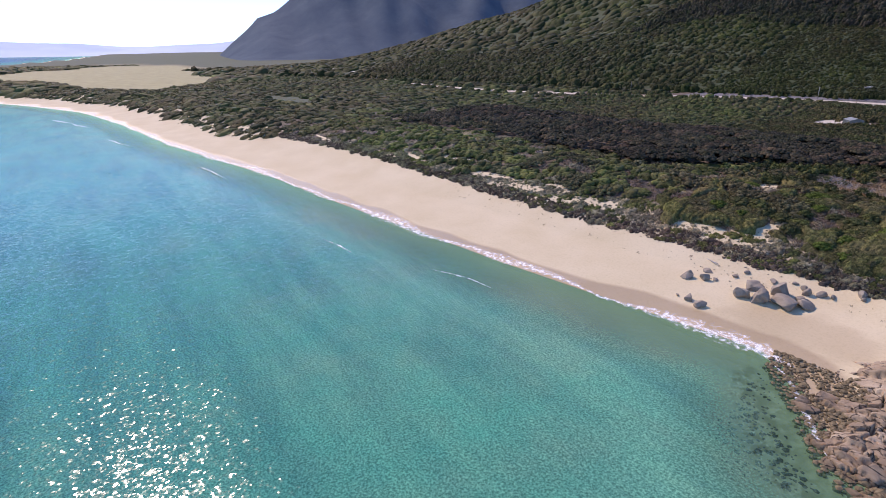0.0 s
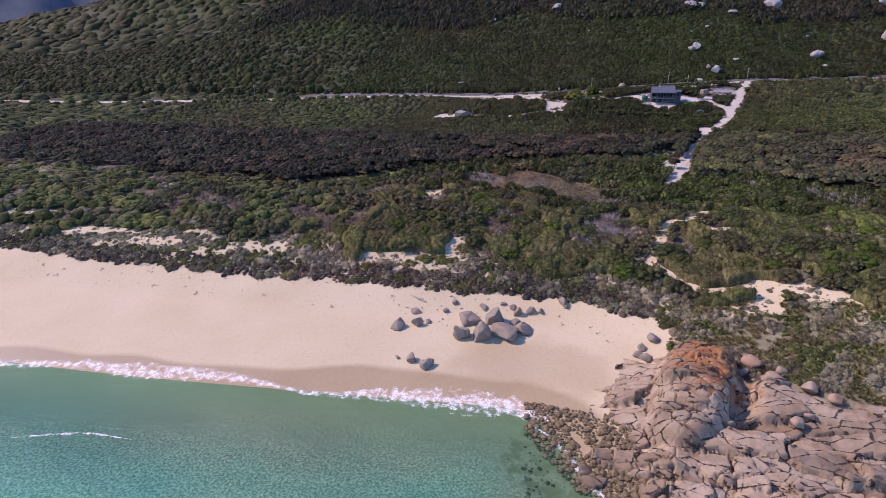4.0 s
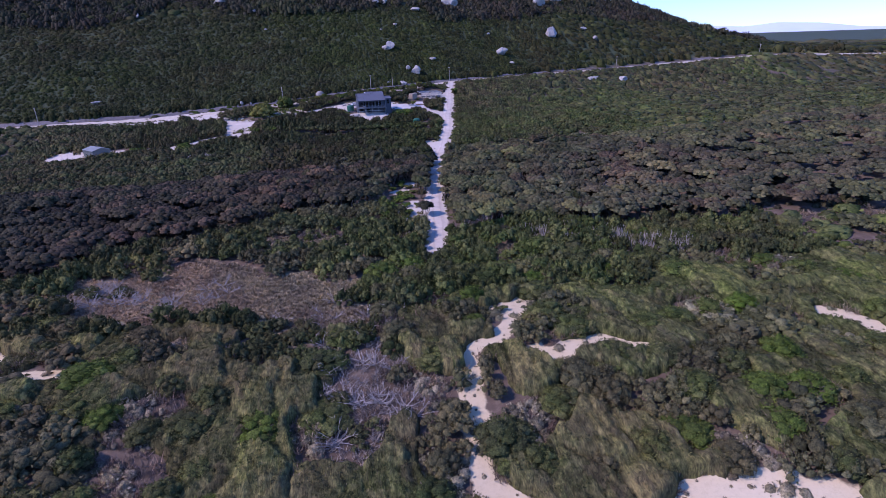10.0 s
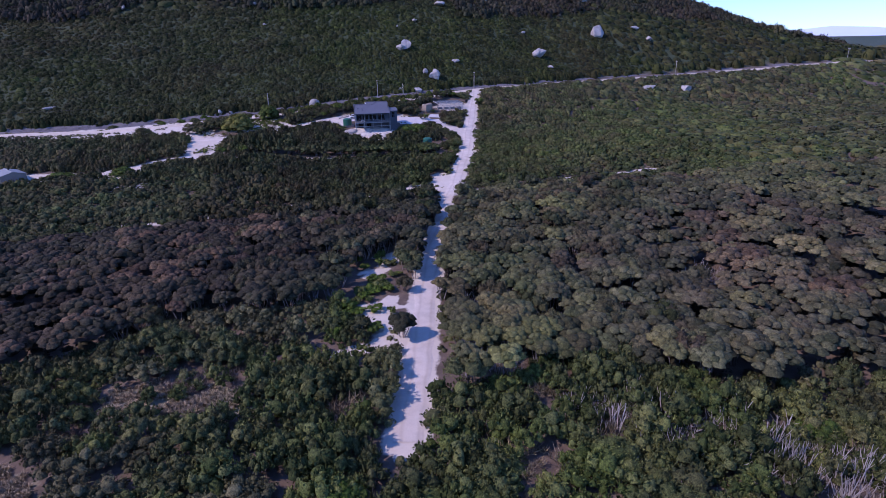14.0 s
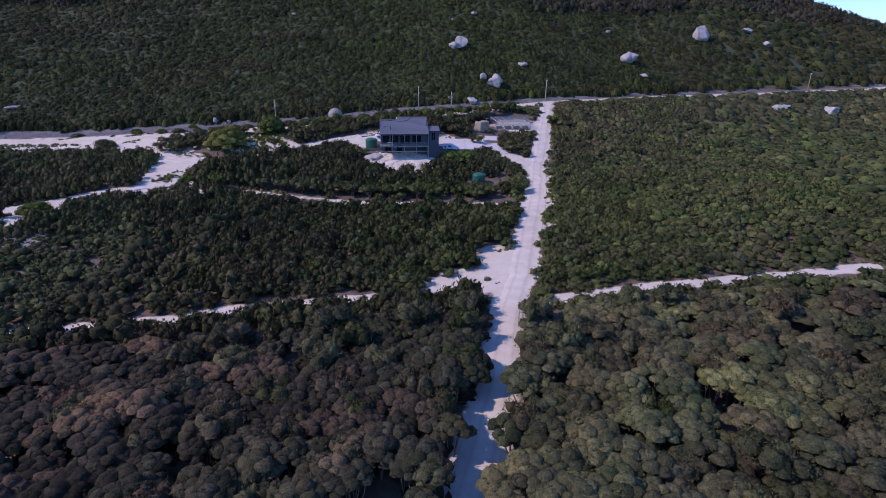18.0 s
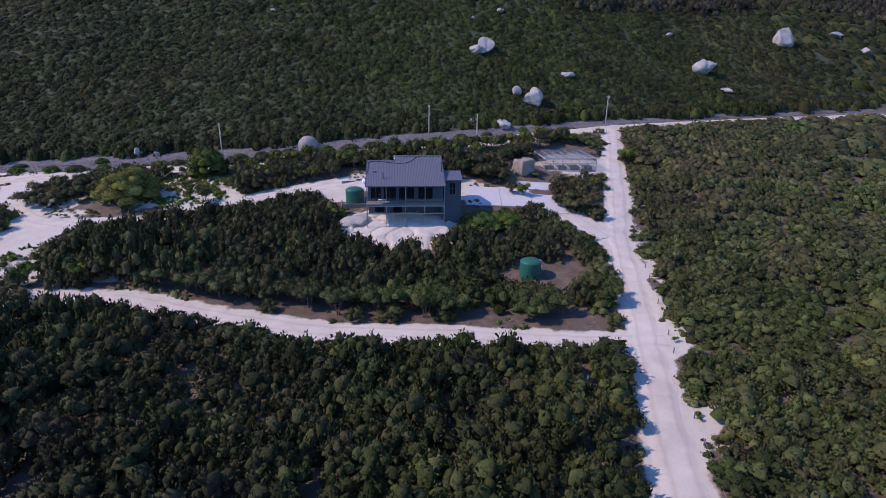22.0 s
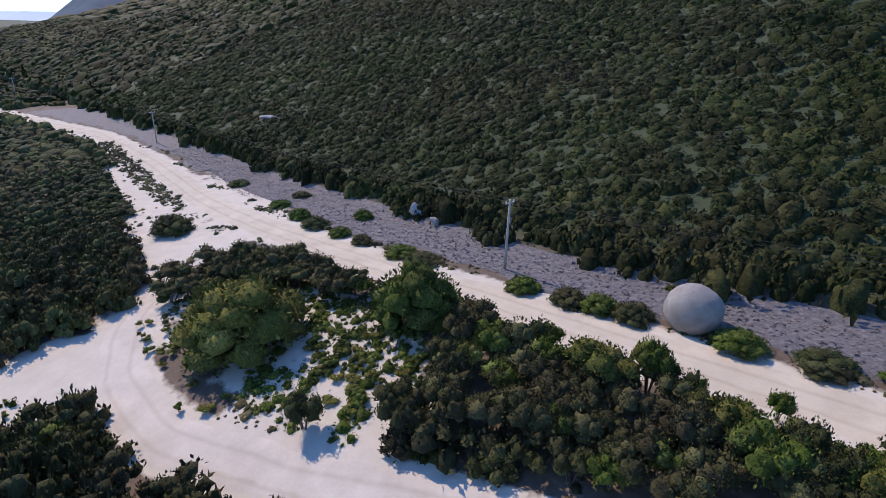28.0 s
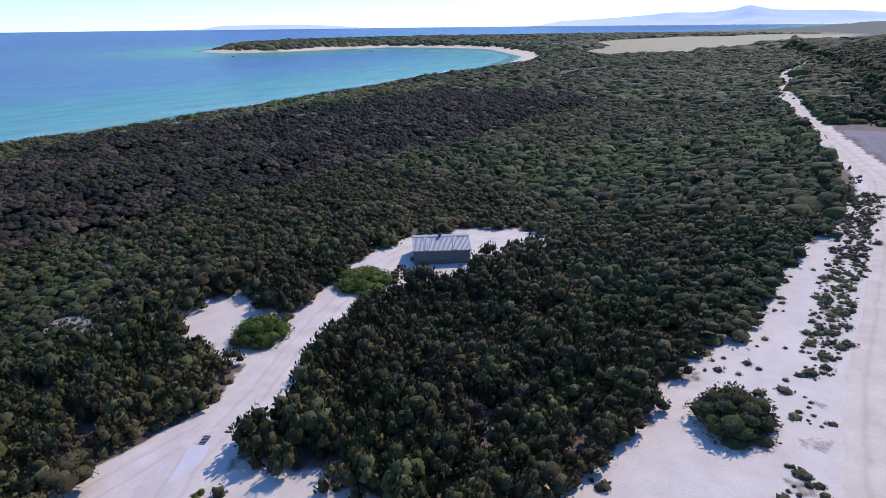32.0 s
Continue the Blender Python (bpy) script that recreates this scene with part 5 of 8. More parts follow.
def part(name, bm, material, parent, label="", smooth_faces=False):
    me = bpy.data.meshes.new(name)
    bm.to_mesh(me)
    bm.free()
    if smooth_faces:
        me.polygons.foreach_set("use_smooth", np.ones(len(me.polygons), bool))
    me.materials.append(material)
    ob = new(name, me)
    ob.parent = parent
    return tagged(ob, label)


def box(bm, x0, x1, y0, y1, z0, z1, bevel=0.0, m=None):
    made = bmesh.ops.create_cube(bm, size=1.0)["verts"]
    for v in made:
        v.co = Vector(((x0 + x1) / 2 + v.co.x * (x1 - x0), (y0 + y1) / 2 + v.co.y * (y1 - y0), (z0 + z1) / 2 + v.co.z * (z1 - z0)))
    if bevel:
        edges = list({e for v in made for e in v.link_edges})
        made = list({v for f in bmesh.ops.bevel(bm, geom=edges, offset=bevel, segments=1, affect="EDGES")["faces"] for v in f.verts} | {v for v in made if v.is_valid})
    if m is not None:
        bmesh.ops.transform(bm, matrix=m, verts=made)
    return bm


def boxed(*sizes, bevel=0.0, m=None):
    return box(bmesh.new(), *sizes, bevel=bevel, m=m)


def prism(outline, along0, along1, axis="x"):
    """A solid with the given outline, drawn out along an axis."""
    bm = bmesh.new()
    put = {"x": lambda a, p: (a, p[0], p[1]), "y": lambda a, p: (p[0], a, p[1]), "z": lambda a, p: (p[0], p[1], a)}[axis]
    ends = [[bm.verts.new(put(a, p)) for p in outline] for a in (along0, along1)]
    for ring in ends:
        bm.faces.new(ring)
    n = len(outline)
    for i in range(n):
        bm.faces.new((ends[0][i], ends[0][(i + 1) % n], ends[1][(i + 1) % n], ends[1][i]))
    bmesh.ops.recalc_face_normals(bm, faces=bm.faces)
    return bm


def tube(bm, points, radii, sides=6, cap=True):
    rings = []
    pts = [Vector(p) for p in points]
    for i, p in enumerate(pts):
        t = (pts[min(i + 1, len(pts) - 1)] - pts[max(i - 1, 0)]).normalized()
        a = t.cross(Vector((0, 0, 1)) if abs(t.z) < 0.9 else Vector((1, 0, 0))).normalized()
        b = t.cross(a)
        rings.append([bm.verts.new(p + (a * math.cos(2 * math.pi * k / sides) + b * math.sin(2 * math.pi * k / sides)) * radii[i]) for k in range(sides)])
    for r, s in zip(rings, rings[1:]):
        for k in range(sides):
            bm.faces.new((r[k], r[(k + 1) % sides], s[(k + 1) % sides], s[k]))
    if cap:
        bm.faces.new(rings[0][::-1])
        bm.faces.new(rings[-1])
    return bm


def lathe(bm, profile, sides=28):
    rings = [[bm.verts.new((r * math.cos(2 * math.pi * k / sides), r * math.sin(2 * math.pi * k / sides), z)) for k in range(sides)] for r, z in profile]
    for r, s in zip(rings, rings[1:]):
        for k in range(sides):
            bm.faces.new((r[k], r[(k + 1) % sides], s[(k + 1) % sides], s[k]))
    bm.faces.new(rings[0][::-1])
    bm.faces.new(rings[-1])
    return bm


def iron_sheet(u0, u1, v0, v1, z_of, pitch=0.28, depth=0.035, thick=0.03):
    """Corrugated sheet between u0..u1 and v0..v1 with ribs that run up the slope."""
    bm = bmesh.new()
    n = max(2, int((u1 - u0) / pitch) * 2)
    rows = []
    for v in (v0, v1):
        top = [bm.verts.new((u0 + (u1 - u0) * i / n, v, z_of(v) + (depth if i % 2 else 0.0))) for i in range(n + 1)]
        low = [bm.verts.new((u0 + (u1 - u0) * i / n, v, z_of(v) - thick)) for i in range(n + 1)]
        rows.append((top, low))
    (t0, l0), (t1, l1) = rows
    for i in range(n):
        bm.faces.new((t0[i], t0[i + 1], t1[i + 1], t1[i]))
        bm.faces.new((l0[i + 1], l0[i], l1[i], l1[i + 1]))
        bm.faces.new((l0[i], l0[i + 1], t0[i + 1], t0[i]))
        bm.faces.new((t1[i], t1[i + 1], l1[i + 1], l1[i]))
    for i in (0, n):
        bm.faces.new((t0[i], t1[i], l1[i], l0[i]))
    bmesh.ops.recalc_face_normals(bm, faces=bm.faces)
    return bm


# ---------------------------------------------------------------- materials of built things
M_ROOF = plain("blue_grey_steel_roofing", (0.125, 0.13, 0.15), 0.5, 0.0, grain=0.08, scale=0.7, relief=0.05)
M_CLAD = plain("slate_blue_cladding", (0.074, 0.084, 0.102), 0.6, grain=0.08, scale=0.8)
M_TIMBER = plain("grey_weathered_timber", (0.24, 0.22, 0.21), 0.8, grain=0.2, scale=3)
M_STEEL = plain("dull_galvanised_steel", (0.38, 0.39, 0.4), 0.45, 0.7, grain=0.1)
M_WHITE = plain("white_paint", (0.8, 0.8, 0.79), 0.4, grain=0.04)
M_GREEN = plain("green_polythene", (0.018, 0.13, 0.085), 0.38, grain=0.1, scale=1.0)
M_CONC = plain("pale_concrete", (0.6, 0.57, 0.55), 0.85, grain=0.1, scale=0.5)
M_DARK = plain("black_rubber", (0.02, 0.02, 0.022), 0.7, grain=0.1)
M_SHED = plain("pale_green_grey_steel", (0.14, 0.155, 0.145), 0.55, 0.0, grain=0.06, scale=0.6)
M_SHEDROOF = plain("pale_steel_roofing", (0.3, 0.315, 0.31), 0.55, 0.0, grain=0.08, scale=0.6)
M_LAP = plain("rooflight_sheet", (0.16, 0.17, 0.18), 0.35, grain=0.1)
M_WOODPOLE = plain("silvered_pole_timber", (0.42, 0.38, 0.34), 0.85, grain=0.2, scale=2)
M_MULCH = rock_material("grey_woodchip_and_gravel", (0.045, 0.04, 0.04), (0.17, 0.152, 0.15), (0.4, 0.37, 0.36), scale=2.6)


def glass_material():
    m, nt, b = tree_of("dark_window_glass")
    b.inputs["Base Color"].default_value = (0.012, 0.015, 0.02, 1)
    b.inputs["Roughness"].default_value = 0.06
    b.inputs["Specular IOR Level"].default_value = 0.6
    return m


M_GLASS = glass_material()


# ---------------------------------------------------------------- the house on its rock
def build_house():
    """Local axes: x along the front, y from the front eave to the back, z from the ground before the house."""
    base = 21.6
    h = thing("house", pose(2.2, -12.4, base, 0, 0, 5.0), "two-storey blue-grey steel house with a deck on posts", "house")
    W, eave, slope = 6.9, 8.7, 0.354

    def roof_z(v):
        return eave + slope * v

    def back(ridge):
        return lambda v: roof_z(ridge) - 0.36 * (v - ridge)

    left, right = 8.2, 9.9
    split = -1.9
    main = part("roof", iron_sheet(-W, W, 0, left, roof_z), M_ROOF, h, "blue-grey corrugated steel roof")
    part("roof_section", iron_sheet(split, W, left, right, roof_z), M_ROOF, main)
    part("back_slope", iron_sheet(-W, split, left, 10.9, back(left)), M_ROOF, main)
    part("back_slope", iron_sheet(split, W, right, 12.9, back(right)), M_ROOF, main)
    part("ridge_cap", prism([(left - 0.25, roof_z(left) + 0.02), (left, roof_z(left) + 0.11), (left + 0.25, roof_z(left) + 0.0)], -W, split), M_ROOF, main)
    part("ridge_cap", prism([(right - 0.25, roof_z(right) + 0.02), (right, roof_z(right) + 0.11), (right + 0.25, roof_z(right) + 0.0)], split, W), M_ROOF, main)
    for u in (-W, W):
        part("barge_board", prism([(0, eave - 0.22), (left, roof_z(left) - 0.22), (left, roof_z(left) + 0.08), (0, eave + 0.08)], u - 0.04, u + 0.04), M_CLAD, main)
    part("gutter", boxed(-W, W, -0.16, -0.02, eave - 0.14, eave + 0.0, bevel=0.02), M_CLAD, main)
    # walls of both storeys, front wall set back behind the verandah
    part("end_wall", prism([(4.8, 0.6), (10.6, 0.6), (10.6, roof_z(left) - 0.95), (left, roof_z(left) - 0.06), (2.5, roof_z(2.5) - 0.06), (2.5, 5.2), (4.8, 5.2)], -W + 0.25, -W + 0.4), M_CLAD, h)
    part("end_wall", prism([(2.5, 1.0), (12.5, 1.0), (12.5, roof_z(right) - 1.0), (right, roof_z(right) - 0.06), (2.5, roof_z(2.5) - 0.06)], W - 0.4, W - 0.25), M_CLAD, h)
    part("rear_wall", boxed(-W + 0.4, split, 10.45, 10.6, 1.0, roof_z(left) - 0.95), M_CLAD, h)
    part("rear_wall", boxed(split, W - 0.4, 12.35, 12.5, 1.0, roof_z(right) - 1.0), M_CLAD, h)
    part("return_wall", boxed(split - 0.1, split + 0.05, 8.3, 12.5, 1.0, roof_z(left) + 0.3), M_WHITE, h)
    part("lower_wall", boxed(-W + 0.4, W - 0.4, 4.8, 4.95, 0.2, 5.3), M_CLAD, h, "dark lower storey wall under the deck")
    opens = [(-6.2, -4.2), (-3.9, -1.6), (-1.2, 1.6), (2.2, 4.9)]
    edge = -W + 0.4
    for a, b in opens + [(W - 0.4, W - 0.4)]:
        if a > edge:
            part("wall_pier", boxed(edge, a, 2.5, 2.65, 5.5, roof_z(2.5) - 0.05), M_CLAD, h)
        edge = b
    for a, b in opens:
        part("threshold", boxed(a, b, 2.5, 2.65, 5.5, 5.62), M_CLAD, h)
        part("lintel", boxed(a, b, 2.5, 2.65, 7.9, roof_z(2.5) - 0.05), M_CLAD, h)
    for a, b in opens:
        w = part("window", boxed(a + 0.03, b - 0.03, 2.56, 2.6, 5.64, 7.88), M_GLASS, h, "dark sliding glass door")
        for u in (a + 0.04, (a + b) / 2, b - 0.04):
            part("frame", boxed(u - 0.04, u + 0.04, 2.5, 2.555, 5.64, 7.88), M_CLAD, w)
    for a, b in ((-5.5, -3.8), (-2.2, -0.6)):
        w = part("window", boxed(a, b, 4.74, 4.79, 2.8, 4.4), M_GLASS, h, "dark lower window")
        part("frame", boxed(a - 0.08, b + 0.08, 4.73, 4.77, 2.7, 2.8), M_CLAD, w)
    # deck, its posts and rails
    part("deck_floor", boxed(-W + 0.05, W - 0.05, 0.1, 2.5, 5.3, 5.45), M_TIMBER, h, "grey timber deck")
    part("floor_slab", boxed(-W + 0.4, W - 0.4, 2.51, 4.79, 5.2, 5.45), M_STEEL, h, "underside of the upper floor")
    for u in (-6.7, -3.35, 0.0, 3.35, 6.75):
        part("post", boxed(u - 0.055, u + 0.055, 0.12, 0.23, 0.2 if u < 1 else 0.6, eave - 0.1), M_STEEL, h, "thin grey steel post")
        part("floor_beam", boxed(u - 0.05, u + 0.05, 0.24, 2.44, 5.14, 5.3), M_STEEL, h)
        part("inner_post", boxed(u - 0.05, u + 0.05, 2.3, 2.4, 0.9, 5.14), M_STEEL, h)
    for z in (5.05, 3.7):
        part("beam", boxed(-W, W, 0.02, 0.115, z, z + 0.2), M_STEEL, h)
    for z in (5.75, 6.05, 6.4):
        part("rail", boxed(-6.7, 0.0, 0.03, 0.1, z, z + 0.06), M_TIMBER, h)
    part("handrail", boxed(0.0, 6.7, 0.03, 0.12, 6.35, 6.43), M_TIMBER, h)
    part("bottom_rail", boxed(0.0, 6.7, 0.03, 0.1, 5.55, 5.61), M_TIMBER, h)
    for k in range(44):
        u = 0.12 + k * 0.15
        part("baluster", boxed(u - 0.02, u + 0.02, 0.045, 0.085, 5.61, 6.35), M_TIMBER, h)
    # the stair tower beside the house
    tower = part("stair_tower", prism([(2.4, 0.4), (6.4, 0.4), (6.4, 9.9), (2.4, 9.2)], 7.0, 9.9), M_CLAD, h, "tall windowed stair tower clad in slate blue")
    part("tower_roof", prism([(2.1, 9.17), (6.7, 9.97), (6.7, 10.07), (2.1, 9.27)], 6.75, 10.15), M_ROOF, tower)
    w = part("tower_window", boxed(7.9, 8.8, 2.33, 2.395, 6.7, 8.7), M_GLASS, tower, "tall dark tower window")
    part("mullion", boxed(8.31, 8.39, 2.28, 2.325, 6.7, 8.7), M_CLAD, w)
    part("transom", boxed(7.9, 8.8, 2.25, 2.28, 7.65, 7.72), M_CLAD, w)
    part("tower_plinth", boxed(6.95, 9.95, 1.0, 2.3, 0.2, 0.9), M_CONC, tower)
    # things fixed to the roof
    flue = bmesh.new()
    tube(flue, [(-3.9, 2.4, roof_z(2.4) - 0.1), (-3.9, 2.4, roof_z(2.4) + 1.15)], [0.13, 0.13], 12)
    part("flue", flue, M_ROOF, main, "dark steel chimney flue")
    flue = bmesh.new()
    tube(flue, [(6.5, 4.6, roof_z(4.6) - 0.1), (6.5, 4.6, roof_z(4.6) + 1.9)], [0.15, 0.15], 12)
    part("flue", flue, M_ROOF, main, "tall steel chimney flue")
    for u, v, z in ((-5.5, 4.5, 0.0), (-3.0, 9.2, -1.0)):
        zz = roof_z(4.5) if z == 0 else back(left)(9.2)
        part("roof_vent", boxed(u - 0.35, u + 0.35, v - 0.25, v + 0.25, zz - 0.05, zz + 0.2, bevel=0.04), M_LAP, main)
    hose = bmesh.new()
    line = [(-6.6, 3.8 + 0.6 * k) for k in range(7)] + [(-6.2, 7.8), (-5.4, 7.95), (-4.0, 7.7), (-2.5, 7.4), (-1.2, 7.2), (0.2, 7.3), (1.2, 8.0), (2.0, 9.2), (3.0, 9.75), (4.6, 9.75)]
    tube(hose, [(u, v, (roof_z(v) if v < (left if u < split else right) else 2 * roof_z(left if u < split else right) - roof_z(v)) + 0.07) for u, v in line], [0.045] * len(line), 6)
    part("hose", hose, M_DARK, main, "black water hose lying on the roof", True)
    return h


build_house()


def build_tank(x, y, r, tall, z, label):
    t = thing("water_tank", pose(x, y, z), label, "water tank", "rainwater tanks")
    bm = bmesh.new()
    prof = [(r, 0)]
    for k in range(10):
        z0 = tall * k / 10
        prof += [(r, z0 + 0.03), (r - 0.025, z0 + tall / 20), (r, z0 + tall / 10 - 0.01)]
    prof += [(r - 0.05, tall + 0.05), (r * 0.7, tall + 0.33), (r * 0.3, tall + 0.45), (0.06, tall + 0.48)]
    part("body", lathe(bm, prof, 36), M_GREEN, t, "", True)
    part("hatch", lathe(bmesh.new(), [(0.3, tall + 0.4), (0.3, tall + 0.53), (0.05, tall + 0.55)], 16), M_GREEN, t)
    pipe = bmesh.new()
    tube(pipe, [(r + 0.06, 0.3, 0.02), (r + 0.06, 0.3, tall), (r - 0.3, 0.2, tall + 0.22)], [0.05] * 3, 8)
    part("inlet_pipe", pipe, M_WHITE, t, "white inlet pipe")
    return t


build_tank(22.3, -25.6, 1.65, 2.45, gz(22.3, -25.6) - 0.02, "round green rainwater tank on bare ground")
build_tank(-8.4, -1.6, 1.75, 2.5, 24.55, "round green rainwater tank beside the house")


def build_pad():
    p = thing("tank_stand", pose(-8.6, -1.4, 0, 0, 0, 12), "stony square tank stand with a dark timber border", "tank stand")
    part("fill", boxed(-2.3, 2.3, -2.3, 2.3, 22.5, 24.54), M_MULCH, p)
    for a, b, c, d in ((-2.45, 2.45, -2.45, -2.31), (-2.45, 2.45, 2.31, 2.45), (-2.45, -2.31, -2.3, 2.3), (2.31, 2.45, -2.3, 2.3)):
        part("sleeper", boxed(a, b, c, d, 22.5, 24.75, bevel=0.02), M_TIMBER, p, "dark timber sleeper wall")


build_pad()


def build_shed():
    x, y = -112.7, -47.6
    z = gz(x, y) - 0.25
    turn = math.degrees(math.atan2(6.6, -6.3)) - 180
    s = thing("shed", pose(x, y, z, 0, 0, turn), "pale green-grey steel farm shed with a low gable", "shed")
    L, D, wall, ridge = 4.5, 3.4, 2.95, 3.9
    part("long_wall", boxed(-L, L, -D, -D + 0.12, 0, wall), M_SHED, s)
    part("long_wall", boxed(-L, L, D - 0.12, D, 0, wall), M_SHED, s)
    for u in (-L, L - 0.12):
        part("gable_wall", prism([(-D + 0.12, 0), (D - 0.12, 0), (D - 0.12, wall), (0, ridge - 0.06), (-D + 0.12, wall)], u, u + 0.12), M_SHED, s)
    for k in range(46):
        u = -L + 0.1 + k * 0.195
        for v in (-D - 0.018, D):
            part("wall_rib", boxed(u, u + 0.05, v, v + 0.018, 0.1, wall - 0.05), M_SHED, s)
    k = (ridge - wall) / D
    a = part("roof_slope", iron_sheet(-L - 0.15, L + 0.15, -D - 0.15, 0, lambda v: ridge + k * v, 0.2, 0.03), M_SHEDROOF, s, "pale steel roof slope")
    b = part("roof_slope", iron_sheet(-L - 0.15, L + 0.15, 0, D + 0.15, lambda v: ridge - k * v, 0.2, 0.03), M_SHEDROOF, s, "pale steel roof slope")
    for u in (-2.1, 2.5):
        part("roof_sheet", iron_sheet(u - 0.35, u + 0.35, -D - 0.1, -0.05, lambda v: ridge + k * v + 0.05, 0.2, 0.03), M_SHEDROOF, a, "raised rooflight strip")
        part("roof_sheet", iron_sheet(u - 0.35, u + 0.35, 0.05, D + 0.1, lambda v: ridge - k * v + 0.05, 0.2, 0.03), M_SHEDROOF, b, "raised rooflight strip")
    part("ridge_cap", prism([(-0.2, ridge + 0.0), (0, ridge + 0.1), (0.2, ridge + 0.0)], -L - 0.15, L + 0.15), M_SHEDROOF, s)
    for v in (-D - 0.2, D + 0.14):
        part("gutter", boxed(-L - 0.15, L + 0.15, v, v + 0.09, wall - 0.2, wall - 0.09), M_SHED, s)
    bm = lathe(bmesh.new(), [(0.16, 0), (0.16, 0.2), (0.26, 0.25), (0.3, 0.42), (0.2, 0.58), (0.05, 0.62)], 14)
    bmesh.ops.translate(bm, vec=(0.2, 0.1, ridge), verts=bm.verts)
    part("roof_vent", bm, M_DARK, s, "dark spinning roof vent")
    part("roller_door", boxed(-L - 0.03, -L - 0.005, -1.4, 1.4, 0.05, 2.5), M_SHEDROOF, s)
    part("wall_bracket", boxed(-0.4, 0.3, D + 0.02, D + 0.3, 1.5, 1.6), M_STEEL, s)


build_shed()


def build_cage():
    """The framed netting house of the vegetable garden."""
    x0, x1, y0, y1 = 0.0, 11.6, 0.0, 12.2
    z0 = gz(36.5, 18.5)
    c = thing("garden_cage", pose(31.0, 15.0, z0 - 0.9, 0, 0, 4.5), "pale steel framed netting cage over a kitchen garden", "garden cage")
    top = 2.9
    for i in range(7):
        for j in range(3):
            if i in (0, 6) or j in (0, 2):
                u, v = x0 + (x1 - x0) * i / 6, y0 + (y1 - y0) * j / 2
                part("upright", boxed(u - 0.04, u + 0.04, v - 0.04, v + 0.04, -0.6, top), M_STEEL, c)
    for i in range(7):
        u = x0 + (x1 - x0) * i / 6
        part("rafter", boxed(u - 0.05, u + 0.05, y0, y1, top, top + 0.08), M_WHITE, c, "white steel rafter")
    for j in range(5):
        v = y0 + (y1 - y0) * j / 4
        part("purlin", boxed(x0, x1, v - 0.035, v + 0.035, top + 0.085, top + 0.14), M_STEEL, c)
    for v in (y0, y1):
        for z in (0.9, 1.9, 2.8):
            part("side_rail", boxed(x0, x1, v - 0.03, v + 0.03, z, z + 0.06), M_STEEL, c)
    for u in (x0, x1):
        for z in (0.9, 1.9, 2.8):
            part("side_rail", boxed(u - 0.03, u + 0.03, y0, y1, z, z + 0.06), M_STEEL, c)
    wires = bmesh.new()
    for k in range(60):
        u = x0 + 0.1 + k * 0.2
        if u > x1:
            break
        box(wires, u - 0.008, u + 0.008, y0 - 0.008, y0 + 0.008, 0, top)
        box(wires, u - 0.012, u + 0.012, y0, y1, top + 0.15, top + 0.16)
    for k in range(48):
        v = y0 + 0.15 + k * 0.25
        box(wires, x0, x1, v - 0.012, v + 0.012, top + 0.165, top + 0.175)
    part("netting", wires, M_STEEL, c, "fine wire netting")
    part("mulch_floor", boxed(x0 + 0.05, x1 - 0.05, y0 + 0.05, y1 - 0.05, -0.6, 0.25), M_BARK, c, "dark mulch floor")
    for k in range(8):
        u = 1.3 + k % 4 * 2.9
        bed = thing("garden_bed", c.matrix_world @ pose(u, 3.2 + k // 4 * 5.8, 0.26), "raised timber garden bed with dark soil", "garden bed", "beds under the cage")
        part("soil", boxed(-0.85, 0.85, -2.4, 2.4, -0.3, 0.75), M_BARK, bed)
        for a, b2, d, e in ((-0.95, -0.86, -2.5, 2.5), (0.86, 0.95, -2.5, 2.5), (-0.85, 0.85, -2.5, -2.41), (-0.85, 0.85, 2.41, 2.5)):
            part("side", boxed(a, b2, d, e, -0.3, 0.9), M_TIMBER, bed)


build_cage()


